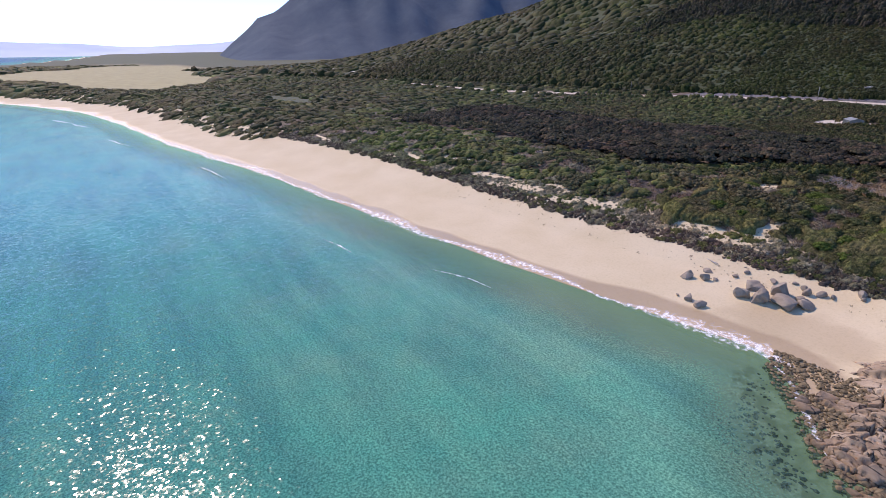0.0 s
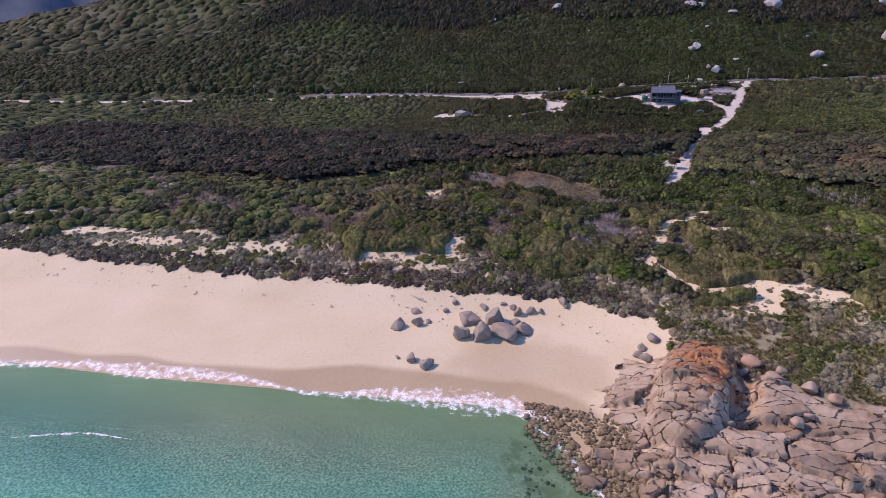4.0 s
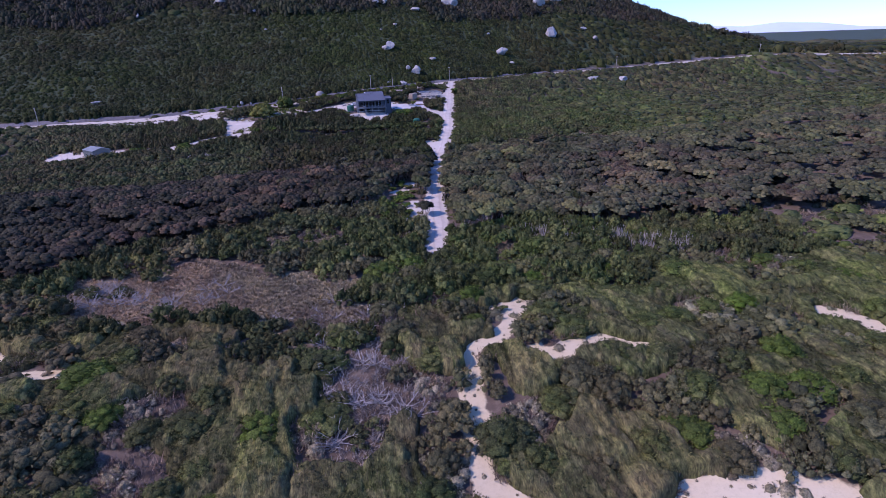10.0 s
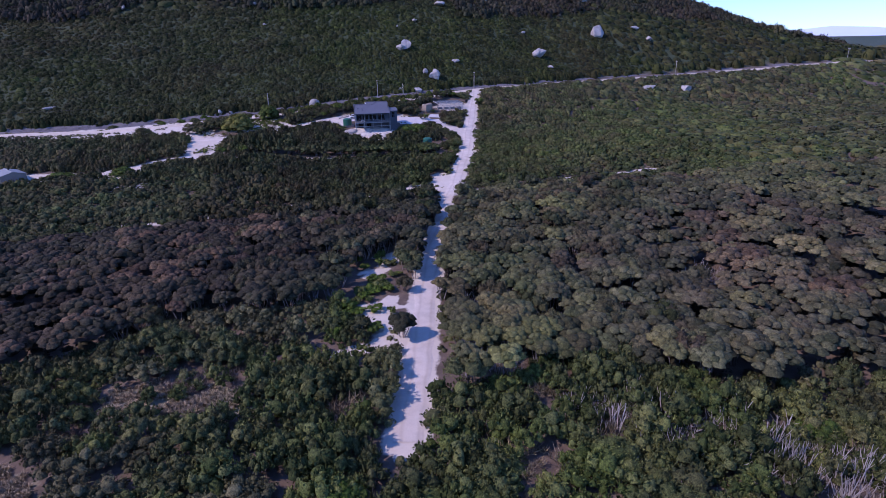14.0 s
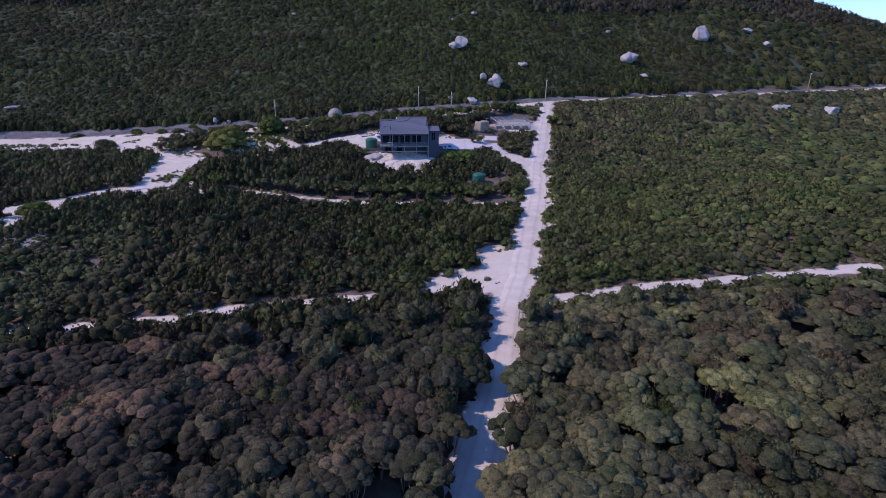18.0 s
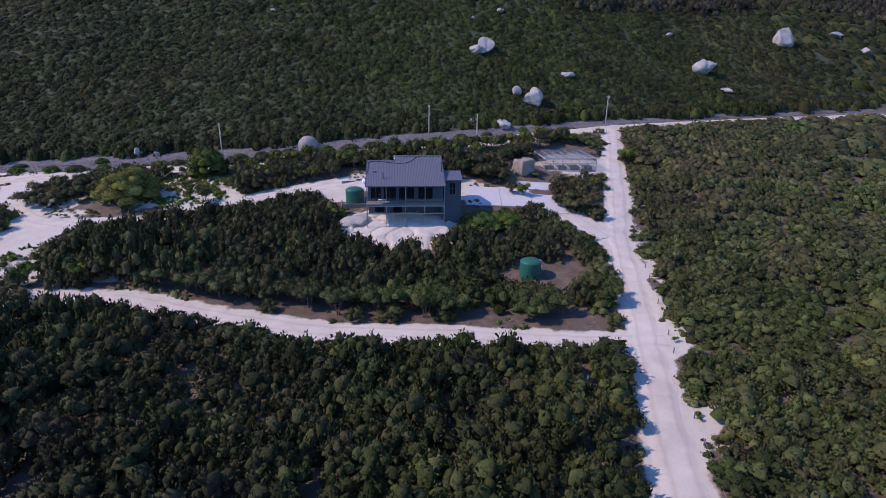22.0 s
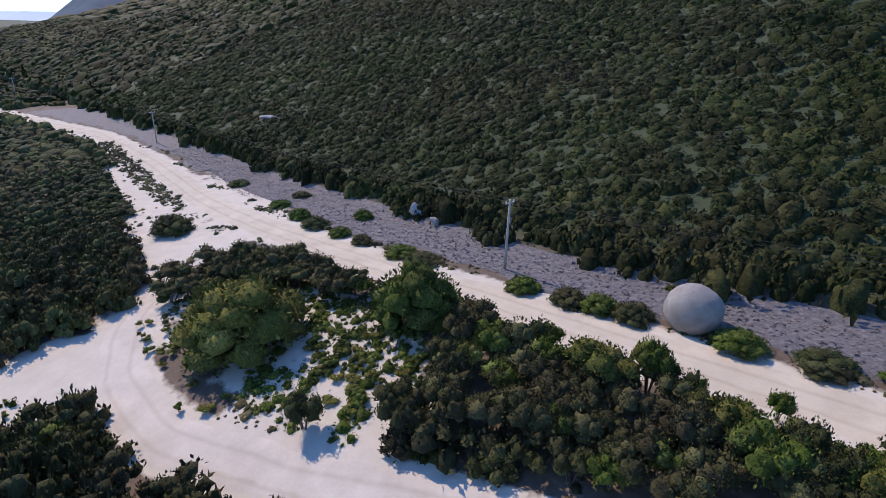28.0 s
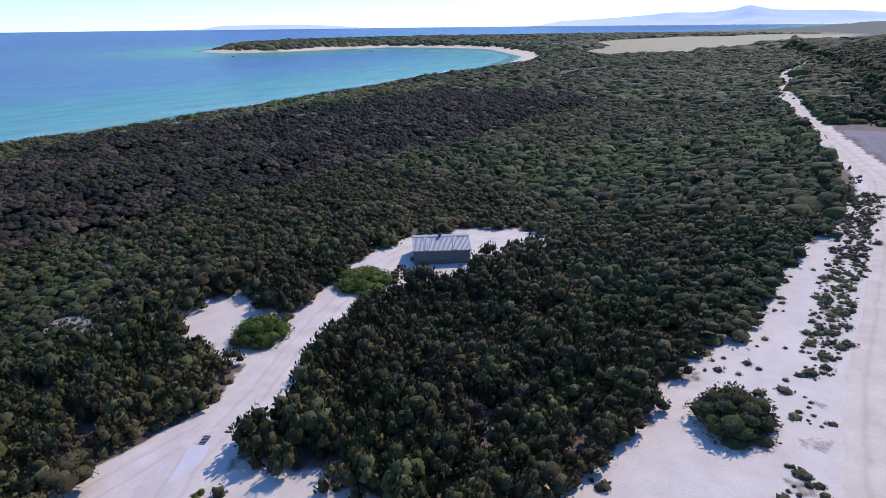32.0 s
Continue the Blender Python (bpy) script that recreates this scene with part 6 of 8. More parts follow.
def build_slabs():
    t = tagged(new("paving"), "pale concrete forecourt slabs beside the house", "paving", kind="structure")
    rows = ((-8.5, 0.5, 2.6, 6.9), (13.2, 20.0, -2.2, 5.4), (20.1, 26.2, -2.2, 5.0), (26.3, 32.6, -4.0, 3.4), (24.0, 31.5, 5.6, 9.0))
    for a, b, c, d in rows:
        bm = bmesh.new()
        n = 8
        tops = [[bm.verts.new((a + (b - a) * i / n, c + (d - c) * j / n, gz(a + (b - a) * i / n, c + (d - c) * j / n) + 0.16)) for j in range(n + 1)] for i in range(n + 1)]
        for i in range(n):
            for j in range(n):
                bm.faces.new((tops[i][j], tops[i + 1][j], tops[i + 1][j + 1], tops[i][j + 1]))
        rim = [e for e in bm.edges if len(e.link_faces) == 1]
        skirt = bmesh.ops.extrude_edge_only(bm, edges=rim)
        bmesh.ops.translate(bm, vec=(0, 0, -0.5), verts=[v for v in skirt["geom"] if isinstance(v, bmesh.types.BMVert)])
        part("slab", bm, M_CONC, t)
    w = tagged(new("retaining_wall"), "low dark panel retaining wall with posts", "retaining wall", kind="structure")
    run = [(-12.2, 5.9), (-9.3, 7.1), (-6.5, 8.0), (-3.6, 8.8), (-0.7, 9.5), (2.2, 10.0), (5.0, 9.9), (7.6, 9.0)]
    for (ax, ay), (bx, by) in zip(run, run[1:]):
        ln = math.hypot(bx - ax, by - ay)
        m = pose((ax + bx) / 2, (ay + by) / 2, gz((ax + bx) / 2, (ay + by) / 2), 0, 0, math.degrees(math.atan2(by - ay, bx - ax)))
        part("panel", boxed(-ln / 2 + 0.07, ln / 2 - 0.07, -0.05, 0.05, -0.9, 0.35, m=m), M_TIMBER, w)
        part("wall_post", boxed(-ln / 2 - 0.06, -ln / 2 + 0.06, -0.08, 0.08, -0.9, 0.45, m=m), M_STEEL, w)


build_slabs()


def build_car():
    z = gz(-5.8, 5.8) + 0.18
    c = thing("car", pose(-5.7, 5.75, z, 0, 0, 19.5), "white four-door saloon car parked behind the house", "car")
    side = [(-2.25, 0.35), (-2.2, 0.8), (-1.95, 0.95), (-1.2, 0.98), (1.0, 0.98), (1.9, 0.88), (2.2, 0.72), (2.25, 0.35), (1.75, 0.28), (-1.75, 0.28)]
    bm = prism([(x, z) for x, z in side], -0.86, 0.86, "y")
    bmesh.ops.bevel(bm, geom=list(bm.edges), offset=0.07, segments=2, affect="EDGES")
    body = part("body", bm, M_WHITE, c, "glossy white body", True)
    bm = bmesh.new()
    low = [(-1.75, -0.78, 0.95), (1.0, -0.78, 0.95), (1.0, 0.78, 0.95), (-1.75, 0.78, 0.95)]
    high = [(-1.1, -0.6, 1.4), (0.25, -0.6, 1.42), (0.25, 0.6, 1.42), (-1.1, 0.6, 1.4)]
    a, b = [bm.verts.new(p) for p in low], [bm.verts.new(p) for p in high]
    bm.faces.new(a[::-1])
    bm.faces.new(b)
    for i in range(4):
        bm.faces.new((a[i], a[(i + 1) % 4], b[(i + 1) % 4], b[i]))
    cabin = part("cabin", bm, M_GLASS, c, "dark windows of the cabin")
    part("roof_panel", boxed(-1.13, 0.28, -0.61, 0.61, 1.405, 1.45, bevel=0.02), M_WHITE, cabin)
    for s in (-1, 1):
        for p0, p1 in (((-1.75, 0.95), (-1.1, 1.41)), ((-0.35, 0.96), (-0.4, 1.41)), ((1.0, 0.95), (0.25, 1.41))):
            bm = tube(bmesh.new(), [(p0[0], s * 0.785, p0[1]), (p1[0], s * 0.61, p1[1])], [0.045, 0.045], 6)
            part("pillar", bm, M_WHITE, cabin)
    for x in (-1.35, 1.35):
        for s in (-1, 1):
            bm = lathe(bmesh.new(), [(0.2, -0.1), (0.31, -0.1), (0.32, 0.0), (0.31, 0.1), (0.2, 0.1)], 20)
            bmesh.ops.transform(bm, matrix=pose(x, s * 0.8, 0.32, 90), verts=bm.verts)
            w = part("wheel", bm, M_DARK, c, "black tyre")
            bm = lathe(bmesh.new(), [(0.19, -0.115), (0.19, 0.115)], 14)
            bmesh.ops.transform(bm, matrix=pose(x, s * 0.8, 0.32, 90), verts=bm.verts)
            part("hub", bm, M_STEEL, w)
    for s in (-1, 1):
        part("headlight", boxed(2.13, 2.235, s * 0.62 - 0.18, s * 0.62 + 0.18, 0.56, 0.7, bevel=0.02), M_GLASS, c)
        part("tail_light", boxed(-2.245, -2.16, s * 0.62 - 0.18, s * 0.62 + 0.18, 0.62, 0.78, bevel=0.02), M_REDLAMP, c)
        part("mirror", boxed(0.6, 0.75, s * 0.93 - 0.08, s * 0.93 + 0.08, 0.98, 1.1, bevel=0.02), M_WHITE, c)
    for x in (-2.28, 2.2):
        part("bumper", boxed(x, x + 0.08, -0.78, 0.78, 0.36, 0.5, bevel=0.02), M_WHITE, c)


M_REDLAMP = plain("red_lamp_plastic", (0.35, 0.02, 0.02), 0.3, grain=0.05)
build_car()

# ---------------------------------------------------------------- power line
POLES = [(-300, -8, 8.4), (-161.8, 15.2, 8.3), (-43.9, 24.8, 8.3), (4.8, 36.8, 8.7), (53.8, 50.8, 8.4), (189.2, 99.9, 8.0), (330, 128, 8.0)]


def build_pole(x, y, tall, turn, arm=True):
    p = thing("power_pole", pose(x, y, gz(x, y) - 0.1, 0, 0, turn), "silvery timber power pole with a crossarm and insulators" if arm else "bare silvery timber pole", "power pole", "poles along the road")
    bm = tube(bmesh.new(), [(0, 0, -0.4), (0, 0, tall * 0.5), (0, 0, tall)], [0.17, 0.14, 0.11], 12)
    part("shaft", bm, M_WOODPOLE, p, "", True)
    if arm:
        part("crossarm", boxed(-0.06, 0.06, -0.75, 0.75, tall - 0.45, tall - 0.33, bevel=0.01), M_WOODPOLE, p)
        for s in (-0.65, 0.65):
            part("insulator", lathe(bmesh.new(), [(0.05, tall - 0.33), (0.08, tall - 0.2), (0.04, tall - 0.1)], 8), M_WHITE, p).location.y = s
        part("brace", tube(bmesh.new(), [(0.08, 0.6, tall - 0.4), (0.1, 0.0, tall - 1.0)], [0.02, 0.02], 5), M_STEEL, p)
        part("service_box", boxed(0.12, 0.3, -0.15, 0.15, tall - 2.6, tall - 2.0, bevel=0.02), M_STEEL, p)
    return p


def build_line():
    heads = []
    for i, (x, y, tall) in enumerate(POLES):
        (ax, ay, _), (bx, by, _) = POLES[max(i - 1, 0)], POLES[min(i + 1, len(POLES) - 1)]
        turn = math.degrees(math.atan2(by - ay, bx - ax))
        build_pole(x, y, tall, turn)
        side = Vector((-math.sin(radians(turn)), math.cos(radians(turn)), 0))
        heads.append([Vector((x, y, gz(x, y) - 0.1 + tall - 0.1)) + side * s for s in (-0.65, 0.65)])
    build_pole(16.4, 25.8, 8.6, 0, False)
    line = thing("overhead_wire", pose(0, 0, 0), "pair of thin dark overhead power wires", "power line")
    for a, b in zip(heads, heads[1:]):
        for p, q in zip(a, b):
            n = 14
            sag = (q - p).length * 0.012
            pts = [p.lerp(q, k / n) - Vector((0, 0, sag * 4 * (k / n) * (1 - k / n))) for k in range(n + 1)]
            part("wire", tube(bmesh.new(), pts, [0.02] * (n + 1), 4), M_DARK, line)


build_line()


# ---------------------------------------------------------------- rocks
def cells(x, y, sites, long=(0.8, 0.45, 1.15, 0.35), boxy=0.0):
    """For each place the nearest site, and how far it is from the joint with the next cell."""
    best = np.full(x.shape, 1e9)
    second = np.full(x.shape, 1e9)
    who = np.zeros(x.shape, int)
    for i, (sx, sy) in enumerate(sites):
        u, v = x - sx, y - sy
        p, q = u * long[0] + v * long[1], v * long[2] - u * long[3]
        d = (1 - boxy) * np.hypot(p, q) + boxy * np.maximum(np.abs(p), np.abs(q))
        near = d < best
        second = np.where(near, best, np.minimum(second, d))
        who = np.where(near, i, who)
        best = np.where(near, d, best)
    return who, second - best


def dome_reach(x, y):
    """How far out from the heart of the headland's dome a place lies: 1 at its foot."""
    middle, half = 6.9 + 0.17 * (y + 287), np.interp(y, (-303, -296, -285, -272), (4.6, 6.2, 6.9, 7.2))
    return (np.abs(x - middle) / half) ** 2.6 + (np.abs(y + 287.0) / 15.2) ** 2.6


def rock_top(x, y):
    dome_ = (8.9 + 0.045 * (y + 287)) * np.clip(1 - dome_reach(x, y), 0, 1) ** 0.36
    slab = 4.9 - 0.4 * (4.0 - x) - 0.1 * np.maximum(0, -288 - y)  # the sloping slab that falls to the beach
    slab = np.where((x < 5) & (y < -277) & (y > -304), slab, -3)
    inland = np.interp(x, (0, 12, 22, 40, 60, 90), (-285, -283, -285, -289, -293, -300))
    shelf = 6.9 - 0.17 * np.maximum(0, inland - y) - 0.5 * np.maximum(0, y - inland)
    shelf = shelf - 2.2 * np.exp(-((x - 14.6 - 0.2 * (y + 287)) / 1.7) ** 2) * smooth(-297, -290, y)  # the cleft beside the dome
    shelf = np.minimum(shelf, 0.5 * (x + 5.5 + 0.25 * (y + 300)))
    shelf = np.where(x < -6, -3, shelf)
    return np.maximum(np.maximum(dome_, slab), shelf)


def build_outcrop():
    rs = np.random.RandomState(5)
    step = 0.2
    xs, ys = np.arange(-9, 64, step), np.arange(-340, -268, step)
    gx, gy = np.meshgrid(xs, ys)
    x, y = gx.ravel(), gy.ravel()
    wx, wy = x + 0.5 * wobble(x, y, 2.4) + 0.15 * wobble(x, y, 0.8), y + 0.4 * wobble(y, x, 2.0) + 0.15 * wobble(y, x, 0.7)
    sx, sy = scatter(-14, 70, -345, -262, 6.2, rs)
    big, gap = cells(wx, wy, list(zip(sx, sy)), (0.5, 0.1, 1.45, 0.12), 0.85)
    tx, ty = scatter(-14, 70, -345, -262, 2.7, rs)
    small, gap2 = cells(wx, wy, list(zip(tx, ty)), (0.75, 0.2, 1.3, 0.2), 0.8)
    dome_zone = dome_reach(x, y) < 0.99
    broken = smooth(-0.1, 0.5, 0.7 * wobble(x, y, 5.0) + 0.14 * (-303 - y))

    def soft(v):
        p = np.pad(v.reshape(len(ys), len(xs)), 1, mode="edge")
        return ((p[:-2, 1:-1] + p[2:, 1:-1] + p[1:-1, :-2] + p[1:-1, 2:] + p[1:-1, 1:-1]) / 5).ravel()

    tilt = rs.uniform(-0.16, 0.16, (len(sx), 2))[big]
    lift = rs.uniform(-0.8, 0.8, len(sx))[big] * np.where(dome_zone, 0.45, 1.0) + tilt[:, 0] * (x - sx[big]) + tilt[:, 1] * (y - sy[big])
    tilt2 = rs.uniform(-0.22, 0.22, (len(tx), 2))[small]
    lift2 = (rs.uniform(-0.4, 0.4, len(tx))[small] + tilt2[:, 0] * (x - tx[small]) + tilt2[:, 1] * (y - ty[small])) * np.where(dome_zone, 0.6, 0.1 + 1.0 * broken)
    z = soft(rock_top(x, y) + lift + lift2)
    z -= np.where(dome_zone, 1.2, 1.7) * np.exp(-(gap / 0.17) ** 2) + np.where(dome_zone, 0.6, 0.05 + 1.0 * broken) * np.exp(-(gap2 / 0.14) ** 2)
    z += 0.1 * wobble(x, y, 1.3) + 0.07 * wobble(x + 9, y, 0.5)
    z -= 4.0 * smooth(-1.0, -9.0, coast_distance(x, y)) * (x < 40)
    ground = height(x, y)
    n, k = len(xs), len(ys)
    i = np.arange(n * k).reshape(k, n)
    quads = np.stack([i[:-1, :-1], i[:-1, 1:], i[1:, 1:], i[1:, :-1]], -1).reshape(-1, 4)
    keep = (z > np.maximum(ground, -0.8) - 0.4)[quads].any(1)
    quads = quads[keep]
    z = np.maximum(z, np.minimum(ground, 0) - 1.2)
    used, inv = np.unique(quads, return_inverse=True)
    me = bpy.data.meshes.new("rock_outcrop")
    me.from_pydata(np.stack([x, y, z], 1)[used].tolist(), [], inv.reshape(-1, 4).tolist())
    red = np.clip(1.25 - 0.75 * np.hypot((x - 9.0) / 7.0, (y + 283) / 11.0), 0.26, 0.85)[used]
    me.attributes.new("lichen", "FLOAT", "POINT").data.foreach_set("value", red.astype(np.float32))
    own = (0.55 * rs.uniform(0, 1, len(sx))[big] + 0.45 * rs.uniform(0, 1, len(tx))[small])[used]
    me.attributes.new("block", "FLOAT", "POINT").data.foreach_set("value", own.astype(np.float32))
    me.polygons.foreach_set("use_smooth", np.ones(len(me.polygons), bool))
    me.materials.append(M_HEAD)
    return tagged(new("rock_outcrop", me), "jointed brown granite headland with orange lichen", "rock outcrop", kind="structure")


def head_material():
    m, nt, b = tree_of("jointed_brown_granite")
    pos = add(nt, "ShaderNodeNewGeometry").outputs["Position"]
    n1, n2, n3 = noise_of(nt, 0.35, 6.0, 0.65, pos), noise_of(nt, 3.5, 6.0, 0.75, pos), noise_of(nt, 0.8, 5.0, 0.7, pos)
    f = maths(nt, "MULTIPLY_ADD", attr(nt, "block").outputs["Fac"], 0.55, maths(nt, "MULTIPLY_ADD", n1, 0.7, -0.12))
    col = mix(nt, n2, ramp(nt, f, [(0.3, (0.17, 0.115, 0.07)), (0.46, (0.35, 0.25, 0.16)), (0.66, (0.6, 0.475, 0.34))]), (0.3, 0.22, 0.145))
    lich = maths(nt, "ADD", attr(nt, "lichen").outputs["Fac"], maths(nt, "MULTIPLY_ADD", n3, 2.6, -1.6))
    col = mix(nt, maths(nt, "MULTIPLY_ADD", lich, 2.4, -0.45, True), col, mix(nt, n2, (0.46, 0.185, 0.06), (0.3, 0.13, 0.055)))
    z = nt.nodes.new("ShaderNodeSeparateXYZ")
    nt.links.new(pos, z.inputs["Vector"])
    tide = maths(nt, "MULTIPLY_ADD", maths(nt, "ADD", z.outputs["Z"], n3), -1.2, 1.9, True)
    col = mix(nt, tide, col, mix(nt, n2, (0.2, 0.13, 0.07), (0.12, 0.09, 0.06)))
    spots = maths(nt, "MULTIPLY_ADD", n2, 8.0, -4.7, True)
    col = mix(nt, maths(nt, "MULTIPLY", spots, 0.6), col, (0.06, 0.055, 0.05))
    nt.links.new(col, b.inputs["Base Color"])
    b.inputs["Roughness"].default_value = 0.85
    warp = nt.nodes.new("ShaderNodeMapping")
    warp.inputs["Scale"].default_value, warp.inputs["Rotation"].default_value = (0.55, 1.3, 0.8), (0.2, 0.1, 0.2)
    nt.links.new(mix(nt, 1.0, pos, add(nt, "ShaderNodeTexNoise", Scale=0.9, Detail=4.0).outputs["Color"], "ADD"), warp.inputs["Vector"])
    joint = add(nt, "ShaderNodeTexVoronoi", Scale=0.42)
    joint.feature = "DISTANCE_TO_EDGE"
    nt.links.new(warp.outputs["Vector"], joint.inputs["Vector"])
    open_ = maths(nt, "MULTIPLY_ADD", joint.outputs["Distance"], 26.0, maths(nt, "MULTIPLY_ADD", n3, 9.0, -4.3), True)
    col = mix(nt, open_, (0.05, 0.035, 0.025), col)
    nt.links.new(col, b.inputs["Base Color"])
    bump(nt, b, mix(nt, 0.5, mix(nt, 0.5, n3, n2), open_), 1.0, 0.4)
    return m


M_HEAD = head_material()
M_TIDE = rock_material("weedy_tidal_rock", (0.08, 0.06, 0.03), (0.2, 0.145, 0.075), (0.38, 0.28, 0.16), scale=1.2)
M_KELP = rock_material("dark_seaweed_rock", (0.02, 0.025, 0.018), (0.04, 0.045, 0.03), (0.08, 0.08, 0.05), scale=1.2)
M_BEACHROCK = rock_material("smooth_grey_beach_granite", (0.18, 0.148, 0.112), (0.29, 0.24, 0.185), (0.42, 0.355, 0.28), scale=0.6)


def boulder_mesh(seed, detail, rough, flat_top=0.0, square=0.0, grooves=0, facets=0):
    bm = bmesh.new()
    bmesh.ops.create_icosphere(bm, subdivisions=detail, radius=1.0)
    off = Vector((seed * 3.7, seed * 1.9, seed * 5.3))
    rg = random.Random(seed * 7 + 1)
    cuts = []
    for _ in range(facets):
        n = Vector((rg.gauss(0, 1), rg.gauss(0, 1), rg.gauss(0.15, 0.8))).normalized()
        cuts.append((n, rg.uniform(0.42, 0.78)))
    for v in bm.verts:
        p = v.co.copy()
        for n, c in cuts:
            over = p.dot(n) - c
            if over > 0:
                p = p - n * over * 0.92
        if square:
            m = max(abs(p.x), abs(p.y), abs(p.z))
            p = p.lerp(p / m * 0.82, square)
        for g in range(grooves):
            axis = Vector((math.sin(seed * 1.7 + g * 2.1), math.cos(seed * 2.3 + g), 0.35 * math.sin(seed + g * 3))).normalized()
            p = p * (1 - 0.16 * math.exp(-((p.dot(axis) - 0.3 * math.sin(seed * 0.9 + g)) / 0.07) ** 2))
        d = noise.noise(p * 0.9 + off) * rough + noise.noise(p * 2.3 + off) * rough * 0.4 + noise.noise(p * 6 + off) * rough * 0.12
        v.co = p * (1 + d)
        if flat_top and v.co.z > flat_top:
            v.co.z = flat_top + (v.co.z - flat_top) * 0.3
    me = bpy.data.meshes.new("boulder")
    bm.to_mesh(me)
    bm.free()
    me.polygons.foreach_set("use_smooth", np.ones(len(me.polygons), bool))
    return me


def boulder(x, y, r, squash=0.8, stretch=1.0, turn=0.0, seed=1, material=None, sink=0.35, label="rounded granite boulder", group="", flat=0.0, rough=0.22, square=0.0, tilt=0.0, grooves=0, facets=0):
    me = boulder_mesh(seed, 4 if grooves and r > 1.4 else 3 if r > 0.6 else 2, rough, flat, square, grooves, facets)
    me.materials.append(material or M_PALE)
    ob = new("boulder", me)
    ob.matrix_world = pose(x, y, gz(x, y) + r * squash * (1 - sink * 2), tilt, 0, turn) @ Matrix.Diagonal((r * stretch, r, r * squash, 1))
    return tagged(ob, label, "boulder", group)


def house_rock():
    """The bare jointed rock that the house stands on."""
    rs = np.random.RandomState(77)
    xs, ys = np.arange(-13, 16, 0.25), np.arange(-21, -1, 0.25)
    gx, gy = np.meshgrid(xs, ys)
    x, y = gx.ravel(), gy.ravel()
    q = np.hypot((x - 1.2) / 12.0, (y + 10.8) / 7.4) + 0.07 * wobble(x, y, 1.9) + 0.04 * wobble(y, x, 0.8)
    sx, sy = scatter(-12, 17, -25, 2, 4.2, rs)
    who, gap = cells(x, y, list(zip(sx, sy)))
    z = height(x, y) + 1.9 * np.sqrt(np.clip(1 - q * q, 0, 1)) - 0.35 + rs.uniform(-0.22, 0.22, len(sx))[who] - 0.45 * np.exp(-(gap / 0.16) ** 2) + 0.1 * wobble(x, y, 0.9) + 0.04 * wobble(y, x, 0.37)
    i = np.arange(len(x)).reshape(len(ys), len(xs))
    quads = np.stack([i[:-1, :-1], i[:-1, 1:], i[1:, 1:], i[1:, :-1]], -1).reshape(-1, 4)
    quads = quads[(q < 1.03)[quads].all(1)]
    used, inv = np.unique(quads, return_inverse=True)
    me = bpy.data.meshes.new("house_rock")
    me.from_pydata(np.stack([x, y, z], 1)[used].tolist(), [], inv.reshape(-1, 4).tolist())
    me.polygons.foreach_set("use_smooth", np.ones(len(me.polygons), bool))
    me.materials.append(M_HOUSEROCK)
    return tagged(new("bedrock", me), "broad pale jointed bedrock that the house stands on", "bedrock", kind="structure")


